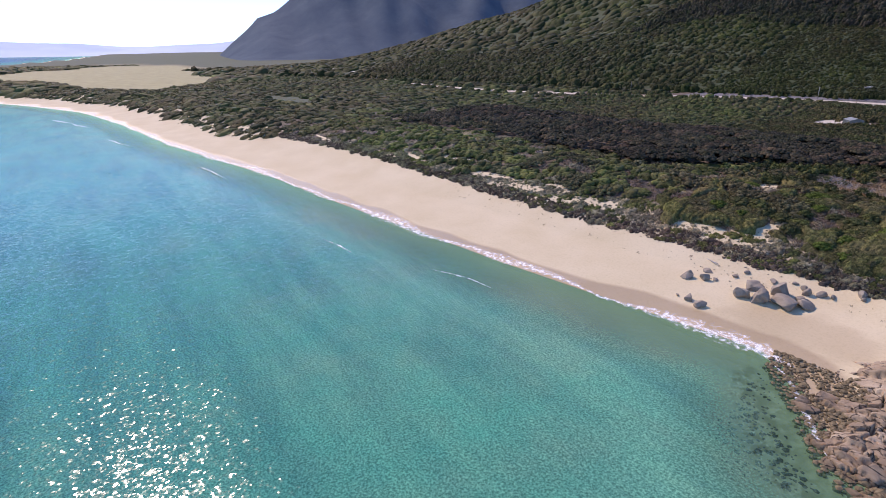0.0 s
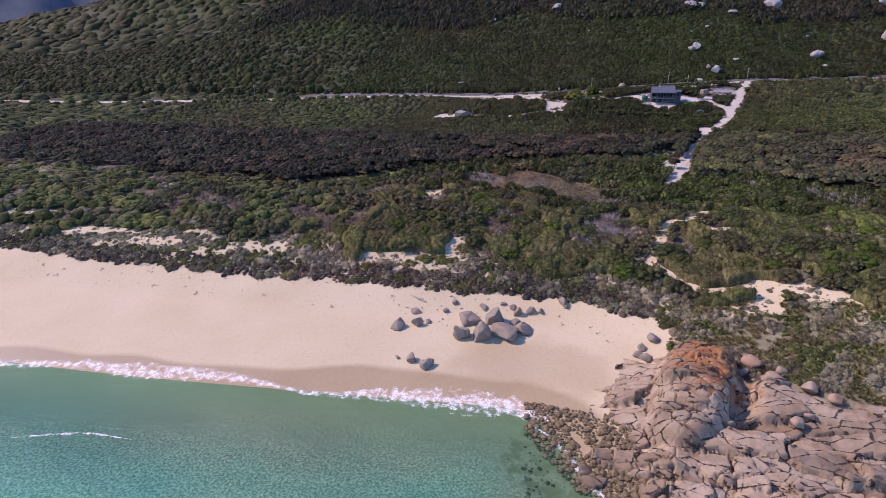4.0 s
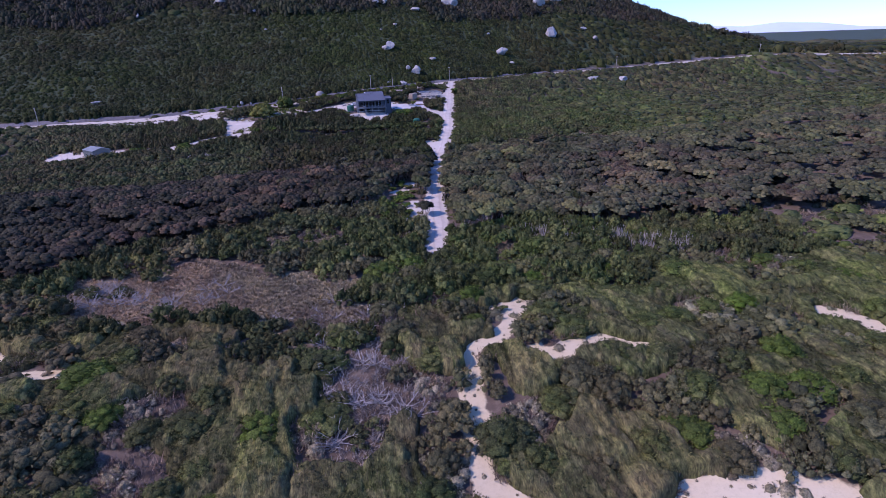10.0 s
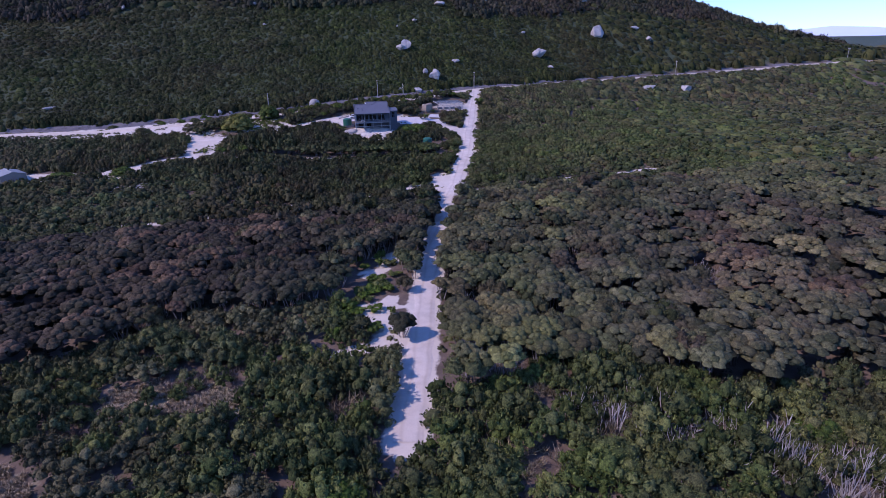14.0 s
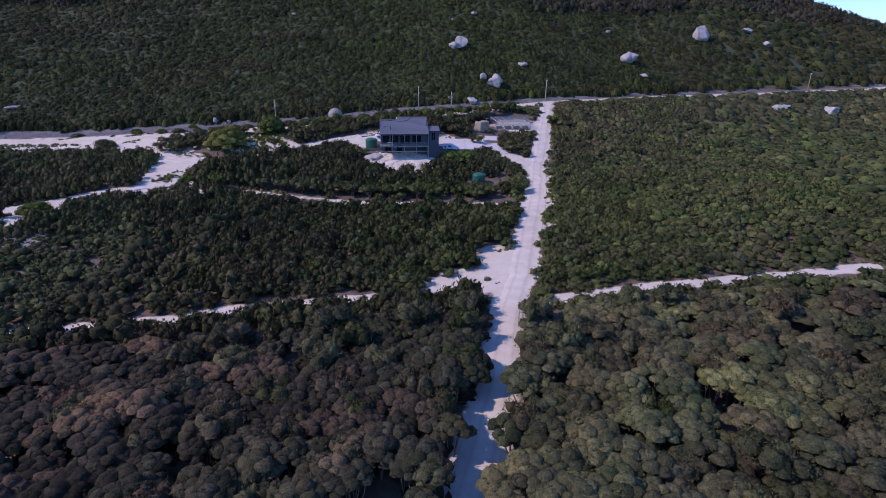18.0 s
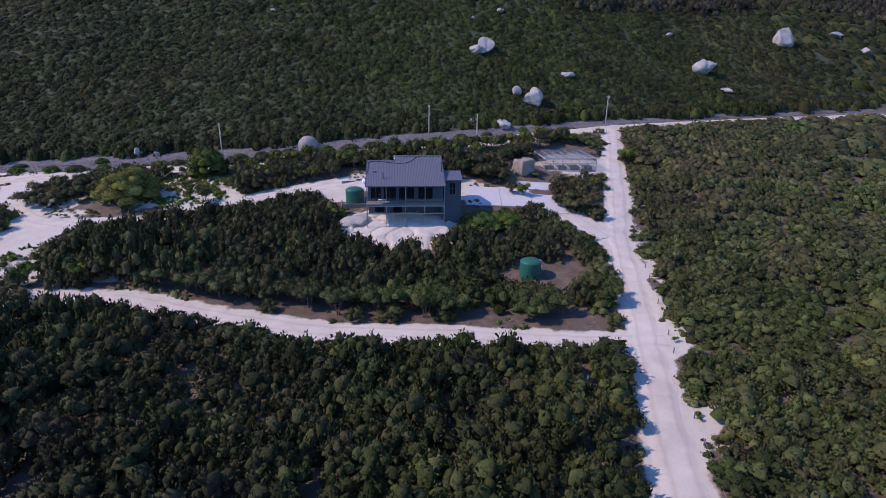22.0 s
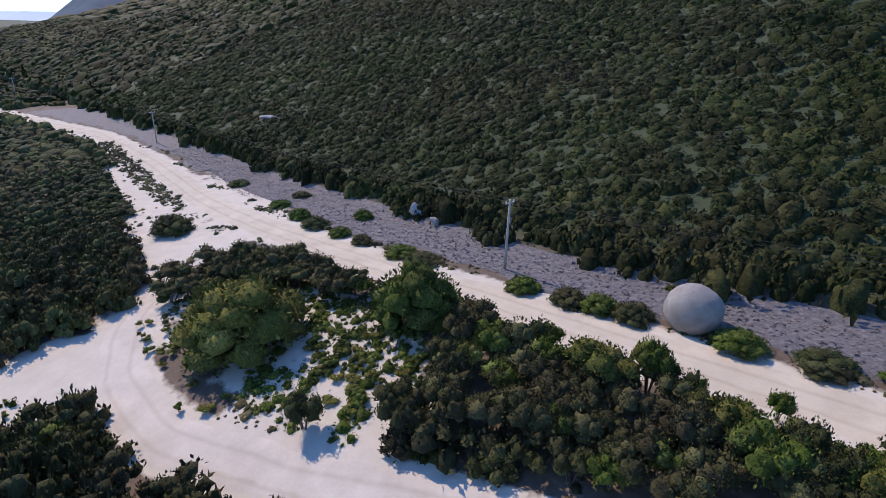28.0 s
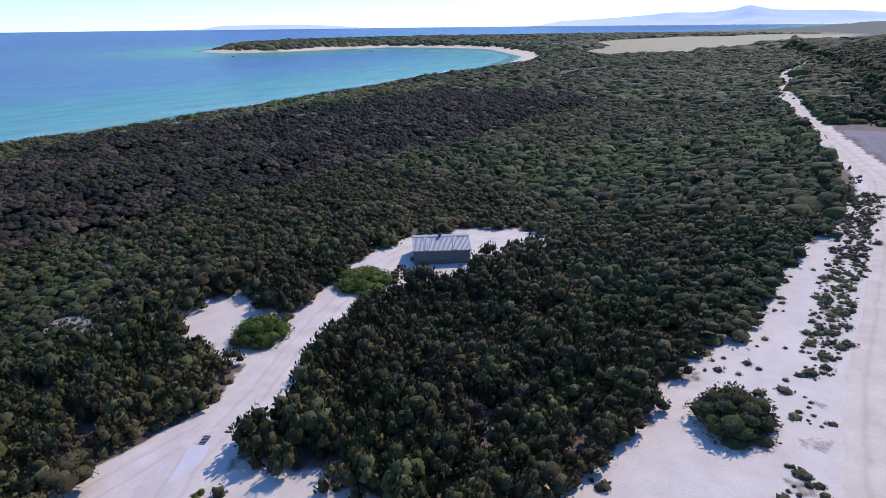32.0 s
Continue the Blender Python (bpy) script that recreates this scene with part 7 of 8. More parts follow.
def build_rocks():
    build_outcrop()
    rg = random.Random(3)
    beach = [(-36.2, -279.6, 2.0, 0.9, 0.8), (-32.6, -278.6, 2.35, 0.85, 0.8), (-28.4, -276.2, 2.4, 0.75, 1.2), (-24.8, -273.4, 1.7, 0.75, 1.1), (-31.0, -272.6, 2.3, 1.0, 0.9),
             (-36.5, -273.5, 2.9, 0.35, 1.2), (-27.2, -268.2, 1.2, 0.9, 0.9), (-24.6, -267.0, 1.1, 0.9, 0.9), (-22.4, -266.2, 0.8, 0.8, 1.3), (-28.6, -266.6, 0.9, 1.0, 0.9), (-31.0, -266.0, 0.8, 0.6, 1.1),
             (-50.2, -280.2, 1.6, 0.8, 1.0), (-46.6, -278.4, 1.35, 0.85, 1.1), (-39.4, -290.2, 1.5, 0.9, 1.0), (-43.0, -289.6, 1.3, 0.95, 0.9), (-44.6, -276.6, 0.7, 0.7, 1.2), (-45.8, -289.9, 0.5, 0.7, 1.0),
             (-38.0, -277.4, 0.8, 0.7, 1.0), (-18.2, -262.4, 1.3, 0.9, 0.8), (-17.4, -263.8, 0.7, 0.7, 1.0), (-26.6, -271.2, 1.3, 0.4, 1.2), (-48.6, -274.0, 1.2, 0.45, 1.4), (-41.2, -268.6, 1.0, 0.5, 1.1), (-42.4, -271.6, 0.9, 0.6, 1.0), (-34.8, -268.0, 1.0, 0.5, 1.3)]
    for i, (x, y, r, s, k) in enumerate(beach):
        boulder(x, y, r * (1.25 if i < 5 else 1.08), s * 1.08, k, rg.uniform(0, 360), i + 1, M_BEACHROCK, 0.33, "smooth grey granite boulder half sunk in beach sand", "boulders on the beach", rough=0.2, grooves=1, facets=12)
    for i in range(30):
        x, y = rg.uniform(-62, -34), rg.uniform(-277, -266)
        if coast_distance(np.array(x), np.array(y)) > 22:
            boulder(x, y, rg.uniform(0.1, 0.3), 0.5, rg.uniform(0.8, 1.6), rg.uniform(0, 360), 40 + i % 9, M_BEACHROCK, 0.3, "small weathered stone on the beach", "stones on the beach", facets=6)
    for i, (x, y, r) in enumerate(((-4.2, -290.4, 0.9), (-2.0, -276.5, 1.1), (-1.4, -274.0, 0.9), (0.6, -271.5, 1.4), (-2.8, -287.0, 0.6), (-0.8, -279.5, 1.2), (16.5, -277.5, 1.7), (19.5, -281.0, 1.5), (14.8, -279.8, 1.3),
                                   (17.6, -283.2, 1.0), (20.6, -279.0, 1.1), (23.5, -284.0, 1.3), (26.5, -286.5, 1.0), (22.0, -291.0, 0.9), (18.4, -290.0, 0.8), (20.4, -293.0, 1.1), (33.0, -289.0, 1.6), (38.0, -292.0, 1.2))):
        b = boulder(x, y, r, 0.8, 1.15, rg.uniform(0, 360), 60 + i, M_RED if i > 5 else M_BEACHROCK, 0.35, "loose pink granite boulder on the headland", "boulders on the headland", facets=9)
        b.location.z = max(b.location.z, float(rock_top(np.array(x), np.array(y))) + r * 0.35)
    hill = [(35, 64, 3.3, 0.95, 0.95), (30.4, 69, 1.9, 0.9, 1.0), (22.8, 96, 3.6, 0.85, 1.1), (19.0, 95, 2.9, 0.8, 1.0), (19, 124, 1.3, 0.9, 1.0), (31, 136, 1.9, 0.8, 1.1), (49, 85, 2.6, 0.4, 1.2), (103, 105, 4.4, 0.75, 1.15),
            (106, 91, 2.8, 0.4, 1.3), (157, 150, 5.4, 1.05, 0.9), (194, 171, 3.6, 0.5, 1.3), (196, 152, 3.0, 0.75, 1.1), (16.5, 49.5, 1.5, 0.9, 1.0), (25, 49, 2.4, 0.6, 1.4), (-66, 28.6, 1.5, 1.0, 0.8), (-61.5, 28.9, 0.9, 0.9, 0.9),
            (-142, 38, 1.7, 0.45, 1.5), (151, 57, 3.6, 0.5, 1.4), (174, 60, 3.8, 0.55, 1.4), (-97, 190, 6, 0.7, 1.1), (17, 182, 7, 0.6, 1.4), (27, 184, 5, 0.6, 1.2), (83, 196, 7, 0.7, 1.1), (172, 226, 8, 1.1, 0.9), (102, 138, 1.6, 0.7, 1.0), (-70, 165, 3, 0.7, 1.3), (190, 240, 9, 0.6, 1.4),
            (236, 268, 7, 0.4, 1.7), (248, 272, 5, 0.5, 1.6), (224, 262, 5, 0.5, 1.6), (258, 272, 4, 0.4, 1.5), (212, 262, 4, 0.7, 1.1), (242, 264, 4, 0.5, 1.5), (230, 272, 4, 0.4, 1.4), (266, 274, 3, 0.4, 1.8), (205, 256, 3, 0.5, 1.6), (219, 268, 3, 0.5, 1.3), (-30, 205, 5, 0.6, 1.4), (52, 172, 4, 0.6, 1.3), (-150, 160, 2.5, 0.7, 1.2), (-60, 130, 1.4, 0.7, 1.2)]
    for i, (x, y, r, s, k) in enumerate(hill):
        boulder(x, y, r, s, k, rg.uniform(0, 360), 90 + i, M_PALE, 0.2, "pale granite boulder standing out of the hillside scrub", "boulders on the hill", rough=0.24, grooves=2, facets=9)
    boulder(-24.0, 27.6, 2.4, 0.97, 1.0, 0, 150, M_ROCK, 0.05, "large round grey boulder beside the road", rough=0.07).location.z = 30.83
    boulder(26.0, 13.4, 2.4, 0.95, 0.9, 30, 151, M_BEACHROCK, 0.2, "squarish brown boulder beside the garden cage", rough=0.12, square=0.75, facets=6, grooves=2)
    # the bare rock under the house, and a flat slab in the western scrub
    house_rock()
    boulder(-6.6, -9.6, 3.0, 0.4, 1.1, 40, 153, M_PALE, 0.25, "pale cracked rock beside the house", rough=0.3, square=0.3, grooves=2)
    boulder(-70, -66, 6.0, 0.12, 1.5, 150, 155, M_ROCK, 0.3, "flat grey rock slab among the bushes", rough=0.2)
    # rubble at the water's edge and weedy rocks below it
    rs = np.random.RandomState(9)
    protos = []
    for s in range(5):
        me = boulder_mesh(200 + s, 1, 0.25, 0, 0.5, 0, 6)
        protos.append((np.array([tuple(v.co) for v in me.vertices]), np.array([tuple(p.vertices) for p in me.polygons])))
        bpy.data.meshes.remove(me)
    for name, lo, hi, step, size, mat, label in (("shore_rubble", -4.0, 13, 0.5, (0.16, 0.72), M_TIDE, "broken brown rocks along the water's edge"),
                                                ("seaweed_rock", -17, -1.0, 0.8, (0.25, 0.8), M_KELP, "dark weed-covered rocks under clear water")):
        x, y = scatter(-22, 60, -345, -286, step, rs)
        d = coast_distance(x, y)
        part_ = smooth(-21, -14, x + 0.2 * (y + 300)) * (rs.uniform(0, 1, len(x)) < (0.9 if lo > -5 else 0.7))
        keep = (d > lo) & (d < hi) & (part_ > 0.3) & (wobble(x, y, 3.0) > (-0.9 if lo > -5 else 0.0)) & (y < -294)
        x, y, d = x[keep], y[keep], d[keep]
        r = size[0] + (size[1] - size[0]) * rs.uniform(0, 1, len(x)) ** 2.5
        z = np.maximum(height(x, y), -1.0) + 0.1 if lo > -5 else np.minimum(height(x, y), -0.55) - r * 0.35
        v, f = spread(protos, x, y, z, r, r * 0.75, rs)
        me = from_arrays(name, v, f, mat)
        me.polygons.foreach_set("use_smooth", np.zeros(len(f), bool))
        tagged(new(name, me), label, "rocks", kind="stuff")


M_HOUSEROCK = rock_material("bleached_house_rock", (0.46, 0.39, 0.31), (0.64, 0.57, 0.48), (0.78, 0.72, 0.63), scale=0.5)
build_rocks()


# ---------------------------------------------------------------- foam, distance
def foam_material():
    m, nt, b = tree_of("sea_foam")
    pos = add(nt, "ShaderNodeNewGeometry").outputs["Position"]
    n1, n2 = noise_of(nt, 0.7, 5.0, 0.7, pos), noise_of(nt, 4.0, 4.0, 0.7, pos)
    lane = attr(nt, "lane").outputs["Fac"]
    b.inputs["Base Color"].default_value = (0.85, 0.87, 0.88, 1)
    b.inputs["Roughness"].default_value = 0.7
    thin = maths(nt, "MULTIPLY", maths(nt, "ABSOLUTE", lane), maths(nt, "ABSOLUTE", lane))
    f = maths(nt, "MULTIPLY_ADD", maths(nt, "SUBTRACT", maths(nt, "MULTIPLY_ADD", n2, 0.5, n1), maths(nt, "MULTIPLY", thin, 0.5)), 5.0, -3.2, True)
    clear = nt.nodes.new("ShaderNodeBsdfTransparent")
    out = nt.nodes.new("ShaderNodeMixShader")
    nt.links.new(f, out.inputs["Fac"])
    nt.links.new(clear.outputs["BSDF"], out.inputs[1])
    nt.links.new(b.outputs["BSDF"], out.inputs[2])
    nt.links.new(out.outputs["Shader"], nt.nodes["Material Output"].inputs["Surface"])
    return m


M_FOAM = foam_material()


def foam(name, line, half, lift, label, grow_=0.0):
    pts = [Vector(p) for p in line]
    run = []
    for a, b in zip(pts, pts[1:]):
        n = max(1, int((b - a).length / 1.0))
        run += [a.lerp(b, i / n) for i in range(n)]
    run.append(pts[-1])
    for _ in range(6):
        run = [run[0]] + [(a + b * 2 + c) / 4 for a, b, c in zip(run, run[1:], run[2:])] + [run[-1]]
    v, lanes, f = [], [], []
    for i, p in enumerate(run):
        t = (run[min(i + 1, len(run) - 1)] - run[max(i - 1, 0)]).normalized()
        side = Vector((-t.y, t.x))
        ends = min(1.0, i / 8, (len(run) - 1 - i) / 8)
        w = (half + 0.45 * half * math.sin(i * 0.11) + 0.3 * half * math.sin(i * 0.047 + 2) + grow_ * i) * (0.15 + 0.85 * ends)
        shift = (0.8 * math.sin(i * 0.07) + 0.5 * math.sin(i * 0.19) - 1.1 * abs(math.sin(i * 0.05 + 1.0))) * min(1.0, half / 2)
        for j in range(5):
            u = j / 2 - 1
            q = p + side * (u * w + shift)
            v.append((q.x, q.y, max(0.0, gz(q.x, q.y) if lift < 0.2 else 0) + lift + 0.22 * (1 - u * u) * (lift > 0.2)))
            lanes.append(u)
    n = len(run)
    for i in range(n - 1):
        for j in range(4):
            a = i * 5 + j
            f.append((a, a + 5, a + 6, a + 1))
    me = bpy.data.meshes.new(name)
    me.from_pydata(v, [], f)
    at = me.attributes.new("lane", "FLOAT", "POINT")
    at.data.foreach_set("value", np.array(lanes, np.float32))
    me.materials.append(M_FOAM)
    ob = new(name, me)
    ob.visible_shadow = False
    return tagged(ob, label, "foam", kind="structure")


SHORE = [p for p in COAST if -1100 < p[0] <= -15]
foam("foam", [(x, y + 0.6) for x, y in SHORE], 3.5, 0.12, "white wash of small waves along the beach", 0.0004)
foam("foam", [(2, -320), (-7, -309), (-14, -301.5), (-20, -298)], 0.8, 0.14, "white wash against the shore rocks")
foam("breaker", [(-137, -347), (-133, -346.3), (-129, -345.2), (-120, -344.3)], 0.55, 0.22, "small breaking wave crest")
foam("breaker", [(-97, -331.5), (-89, -327.6), (-84, -325.4), (-76, -324.2)], 0.4, 0.22, "small breaking wave crest")
foam("breaker", [(-290, -362), (-270, -358), (-250, -356)], 0.9, 0.22, "small breaking wave crest")
foam("breaker", [(-430, -400), (-405, -394), (-385, -388)], 1.2, 0.22, "small breaking wave crest")
foam("breaker", [(-600, -440), (-560, -425), (-520, -412)], 2.4, 0.22, "small breaking wave crest")


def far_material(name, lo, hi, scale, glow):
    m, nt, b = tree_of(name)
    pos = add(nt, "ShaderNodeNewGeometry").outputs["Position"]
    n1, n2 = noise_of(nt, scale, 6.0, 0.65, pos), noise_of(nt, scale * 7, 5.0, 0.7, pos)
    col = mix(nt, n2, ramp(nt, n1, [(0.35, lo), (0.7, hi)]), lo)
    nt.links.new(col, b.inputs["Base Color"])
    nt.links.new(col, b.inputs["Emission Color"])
    b.inputs["Emission Strength"].default_value = glow  # glow added for the haze of the far air
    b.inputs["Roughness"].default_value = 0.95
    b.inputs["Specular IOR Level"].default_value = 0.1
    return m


# distance haze is put into these bluish base colours and their glow
M_MOUNT = far_material("haze_painted_mountain", (0.055, 0.085, 0.12), (0.115, 0.155, 0.18), 0.008, 0.05)
M_FAR = far_material("haze_painted_far_hills", (0.4, 0.5, 0.64), (0.48, 0.57, 0.69), 0.002, 0.45)


def far_range(name, bearings, rises, near, far, material, label, rough, base=14.0):
    """A range of hills round the place: bearings in degrees to the left of +y, rises in degrees above the horizon."""
    rg = random.Random(len(name))
    lo, hi = min(bearings), max(bearings)
    n, rows = 90, 9
    order = sorted(zip(bearings, rises))
    v, f = [], []
    for i in range(n + 1):
        b = lo + (hi - lo) * i / n
        rise = float(np.interp(b, [o[0] for o in order], [o[1] for o in order]))
        for j in range(rows):
            t = j / (rows - 1)
            r = near + (far - near) * t
            crest = 55 + math.tan(radians(rise)) * far - 0.0035 * far * 0
            ridge = noise.noise(Vector((b * 0.35, t * 3, rg.random() * 0.02 + 3))) * rough * math.sin(math.pi * t) * crest
            z = base + (crest - base) * (t ** 1.25) + ridge + noise.noise(Vector((b * 1.7, t * 6, 1))) * rough * 0.15 * crest * t
            a = radians(b)
            v.append((-math.sin(a) * r, -200 + math.cos(a) * r, z))
    for i in range(n):
        for j in range(rows - 1):
            a = i * rows + j
            f.append((a, a + 1, a + rows + 1, a + rows))
    me = bpy.data.meshes.new(name)
    me.from_pydata(v, [], f)
    me.polygons.foreach_set("use_smooth", np.ones(len(f), bool))
    me.materials.append(material)
    return tagged(new(name, me), label, "mountains", kind="structure")


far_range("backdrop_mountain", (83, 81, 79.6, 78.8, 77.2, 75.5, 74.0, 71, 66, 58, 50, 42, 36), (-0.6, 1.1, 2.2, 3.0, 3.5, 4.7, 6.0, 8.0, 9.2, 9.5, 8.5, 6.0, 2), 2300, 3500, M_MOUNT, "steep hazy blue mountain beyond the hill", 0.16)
far_range("backdrop_hills", (77, 80, 82, 85, 88, 90, 93, 96, 98, 100.0, 101, 103, 106, 109, 112, 116, 119), (0.9, 1.0, 0.75, 0.65, 0.5, 0.55, 0.8, 0.85, 0.95, 1.35, 1.0, 0.8, 0.85, 0.6, 0.4, 0.25, -0.3), 4500, 4800, M_FAR, "hills across the far bay, painted pale blue with haze", 0.12, 38)
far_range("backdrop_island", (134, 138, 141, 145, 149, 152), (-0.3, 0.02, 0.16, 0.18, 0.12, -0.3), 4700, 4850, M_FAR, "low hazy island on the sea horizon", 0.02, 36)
far_range("backdrop_range", (-30, -33, -36, -38.5, -41, -44, -47, -52, -60), (0.2, 0.5, 0.95, 0.8, 1.05, 0.9, 0.5, 0.4, 0), 4500, 4800, M_FAR, "range beyond the flat land, painted pale blue with haze", 0.03, 38)


# the dark woodchip and gravel strip above the public road
def build_strip():
    xs = np.concatenate([np.arange(-250, -150, 2.0), np.arange(-150, 80, 0.8), np.arange(80, 420, 2.5)])
    v, f = [], []
    across = 13
    for x in xs:
        line = float(np.interp(x, [p[0] for p in PUBLIC], [p[1] for p in PUBLIC]))
        top = float(foot_y(x)) + 2.0
        low = line + 5.2 + 0.9 * math.sin(x * 0.21) + 0.6 * math.sin(x * 0.53)
        if -124 < x < -79:
            low = line + 7.0
        for j in range(across):
            y = low + (max(top, low + 2) - low) * j / (across - 1)
            jag = 0.12 * noise.noise(Vector((x * 1.3, y * 1.3, 0)))
            v.append((x, y, gz(x, y) + (0.14 + jag if 0 < j else -0.05)))
    for i in range(len(xs) - 1):
        for j in range(across - 1):
            a = i * across + j
            f.append((a, a + across, a + across + 1, a + 1))
    me = bpy.data.meshes.new("verge")
    me.from_pydata(v, [], [q for q in f])
    me.materials.append(M_MULCH)
    tagged(new("verge", me), "cleared verge of grey woodchip and stones above the road", "verge", kind="structure")
    rs = np.random.RandomState(21)
    x, y = scatter(-150, 60, 5, 62, 0.6, rs)
    e = y - foot_y(x)
    keep = (e > -9 + 1.5 * wobble(x, y, 6)) & (e < 1) & (line_distance(x, y, PUBLIC) > 5.5)
    x, y = x[keep], y[keep]
    r = rs.uniform(0.1, 0.26, len(x))
    sticks = []
    for s in range(4):
        rg = random.Random(s)
        sticks.append(tufts(rg, 4, 0.8, 0, 0.0, 0.9))
    vv, ff = spread(sticks, x, y, height(x, y) + 0.12, r, r * 0.5, rs)
    tagged(new("brush_debris", from_arrays("brush_debris", vv, ff, M_MULCH)), "grey chopped brush lying on the verge", "debris", kind="stuff")


build_strip()


# ---------------------------------------------------------------- trees and single bushes
def tree_shape(seed, kind):
    """Trunk and crown meshes of a tree about 1 m tall and 1 m in radius, to be scaled."""
    rg = random.Random(seed)
    bm = bmesh.new()
    stems = {"tree": rg.randint(2, 4), "bush": 3, "small": 2, "umbrella": rg.randint(3, 5), "dome": 4}[kind]
    crown_low = {"tree": 0.42, "bush": 0.1, "small": 0.1, "umbrella": 0.5, "dome": 0.1}[kind]
    lobes = []
    for k in range(stems):
        a = 2 * math.pi * k / stems + rg.uniform(-0.5, 0.5)
        lean = rg.uniform(0.25, 0.6)
        p = [Vector((0.05 * math.cos(a), 0.05 * math.sin(a), -0.08))]
        for j in range(1, 4):
            t = j / 3
            p.append(Vector((math.cos(a + 0.3 * t) * lean * t, math.sin(a + 0.3 * t) * lean * t, 0.72 * t + rg.uniform(-0.03, 0.03))))
        tube(bm, p, [0.035, 0.028, 0.02, 0.01], 5)
        for _ in range(2):
            q = p[2] + Vector((rg.uniform(-0.35, 0.35), rg.uniform(-0.35, 0.35), rg.uniform(0.1, 0.25)))
            tube(bm, [p[1].lerp(p[2], rg.random()), q], [0.018, 0.007], 4)
            lobes.append(q)
        lobes.append(p[3])
    n = {"tree": 9, "bush": 10, "small": 6, "umbrella": 12, "dome": 12}[kind]
    while len(lobes) < n:
        a, r = rg.uniform(0, 2 * math.pi), math.sqrt(rg.random()) * 0.62
        lobes.append(Vector((r * math.cos(a), r * math.sin(a), crown_low + (1 - r * r) * rg.uniform(0.2, 0.42))))
    if kind == "dome":  # lobes set evenly over a full dome
        lobes = []
        for i in range(22):
            up = 0.08 + 0.9 * i / 21
            a = i * 2.39996 + rg.uniform(-0.2, 0.2)
            r = math.sqrt(max(0.0, 1 - up * up)) * rg.uniform(0.66, 0.76)
            lobes.append(Vector((r * math.cos(a), r * math.sin(a), 0.12 + up * 0.68 * rg.uniform(0.92, 1.05))))
        lobes.append(Vector((0, 0, 0.4)))
    vs, fs, ts, k = [], [], [], 0
    for c in lobes:
        s = rg.uniform(0.26, 0.4)
        tone = rg.uniform(-0.6, 0.6)
        if kind == "umbrella":
            c = Vector((c.x, c.y, max(c.z, 0.55)))
        per, leaf = {"small": (28, 0.2), "dome": (120, 0.12)}.get(kind, (90, 0.125))
        for v, f in (core(*dome(rg, 8, 3, 0.9, 0.3), 0.82), tufts(rg, per, leaf, 0, -0.35, 0.45, True)):
            w = v * s
            w = w * np.array([1, 1, 0.62 if kind == "umbrella" else 0.85])
            vs.append(w + np.array([c.x, c.y, max(c.z - 0.12, crown_low * 0.6)]))
            fs.append(f + k)
            ts.append(np.full(len(v), tone))
            k += len(v)
    return bm, np.concatenate(vs), np.concatenate(fs), np.concatenate(ts)


TREES = {}


def tree(x, y, r, tall, kind="tree", material=None, label="", category="tree", group="", name="", seed=0):
    material = material or M_HEATH
    key = (kind, material.name, seed % 4)
    if key not in TREES:
        bm, v, f, tone = tree_shape(seed % 4 + len(kind) * 7, kind)
        holder = new("tree_pattern")
        trunk = part("trunk", bm, M_BARK, holder, "", True)
        crown = new("crown", from_arrays("crown", v, f, material, tone))
        crown.parent = holder
        TREES[key] = holder
        made = holder
        made.name = name or kind
        made.matrix_basis = Matrix.Identity(4)
        first = True
    else:
        first = False
    m = pose(x, y, gz(x, y) - 0.05, 0, 0, (seed * 77) % 360) @ Matrix.Diagonal((r, r, tall, 1))
    if first:
        made.matrix_basis = m
        MADE[key] = made
    else:
        src = MADE[key]
        made = copy_thing(src, m @ Matrix.Diagonal((1 / src.scale[0], 1 / src.scale[1], 1 / src.scale[2], 1)))
        made.name = name or kind
    return tagged(made, label, category, group)


MADE = {}


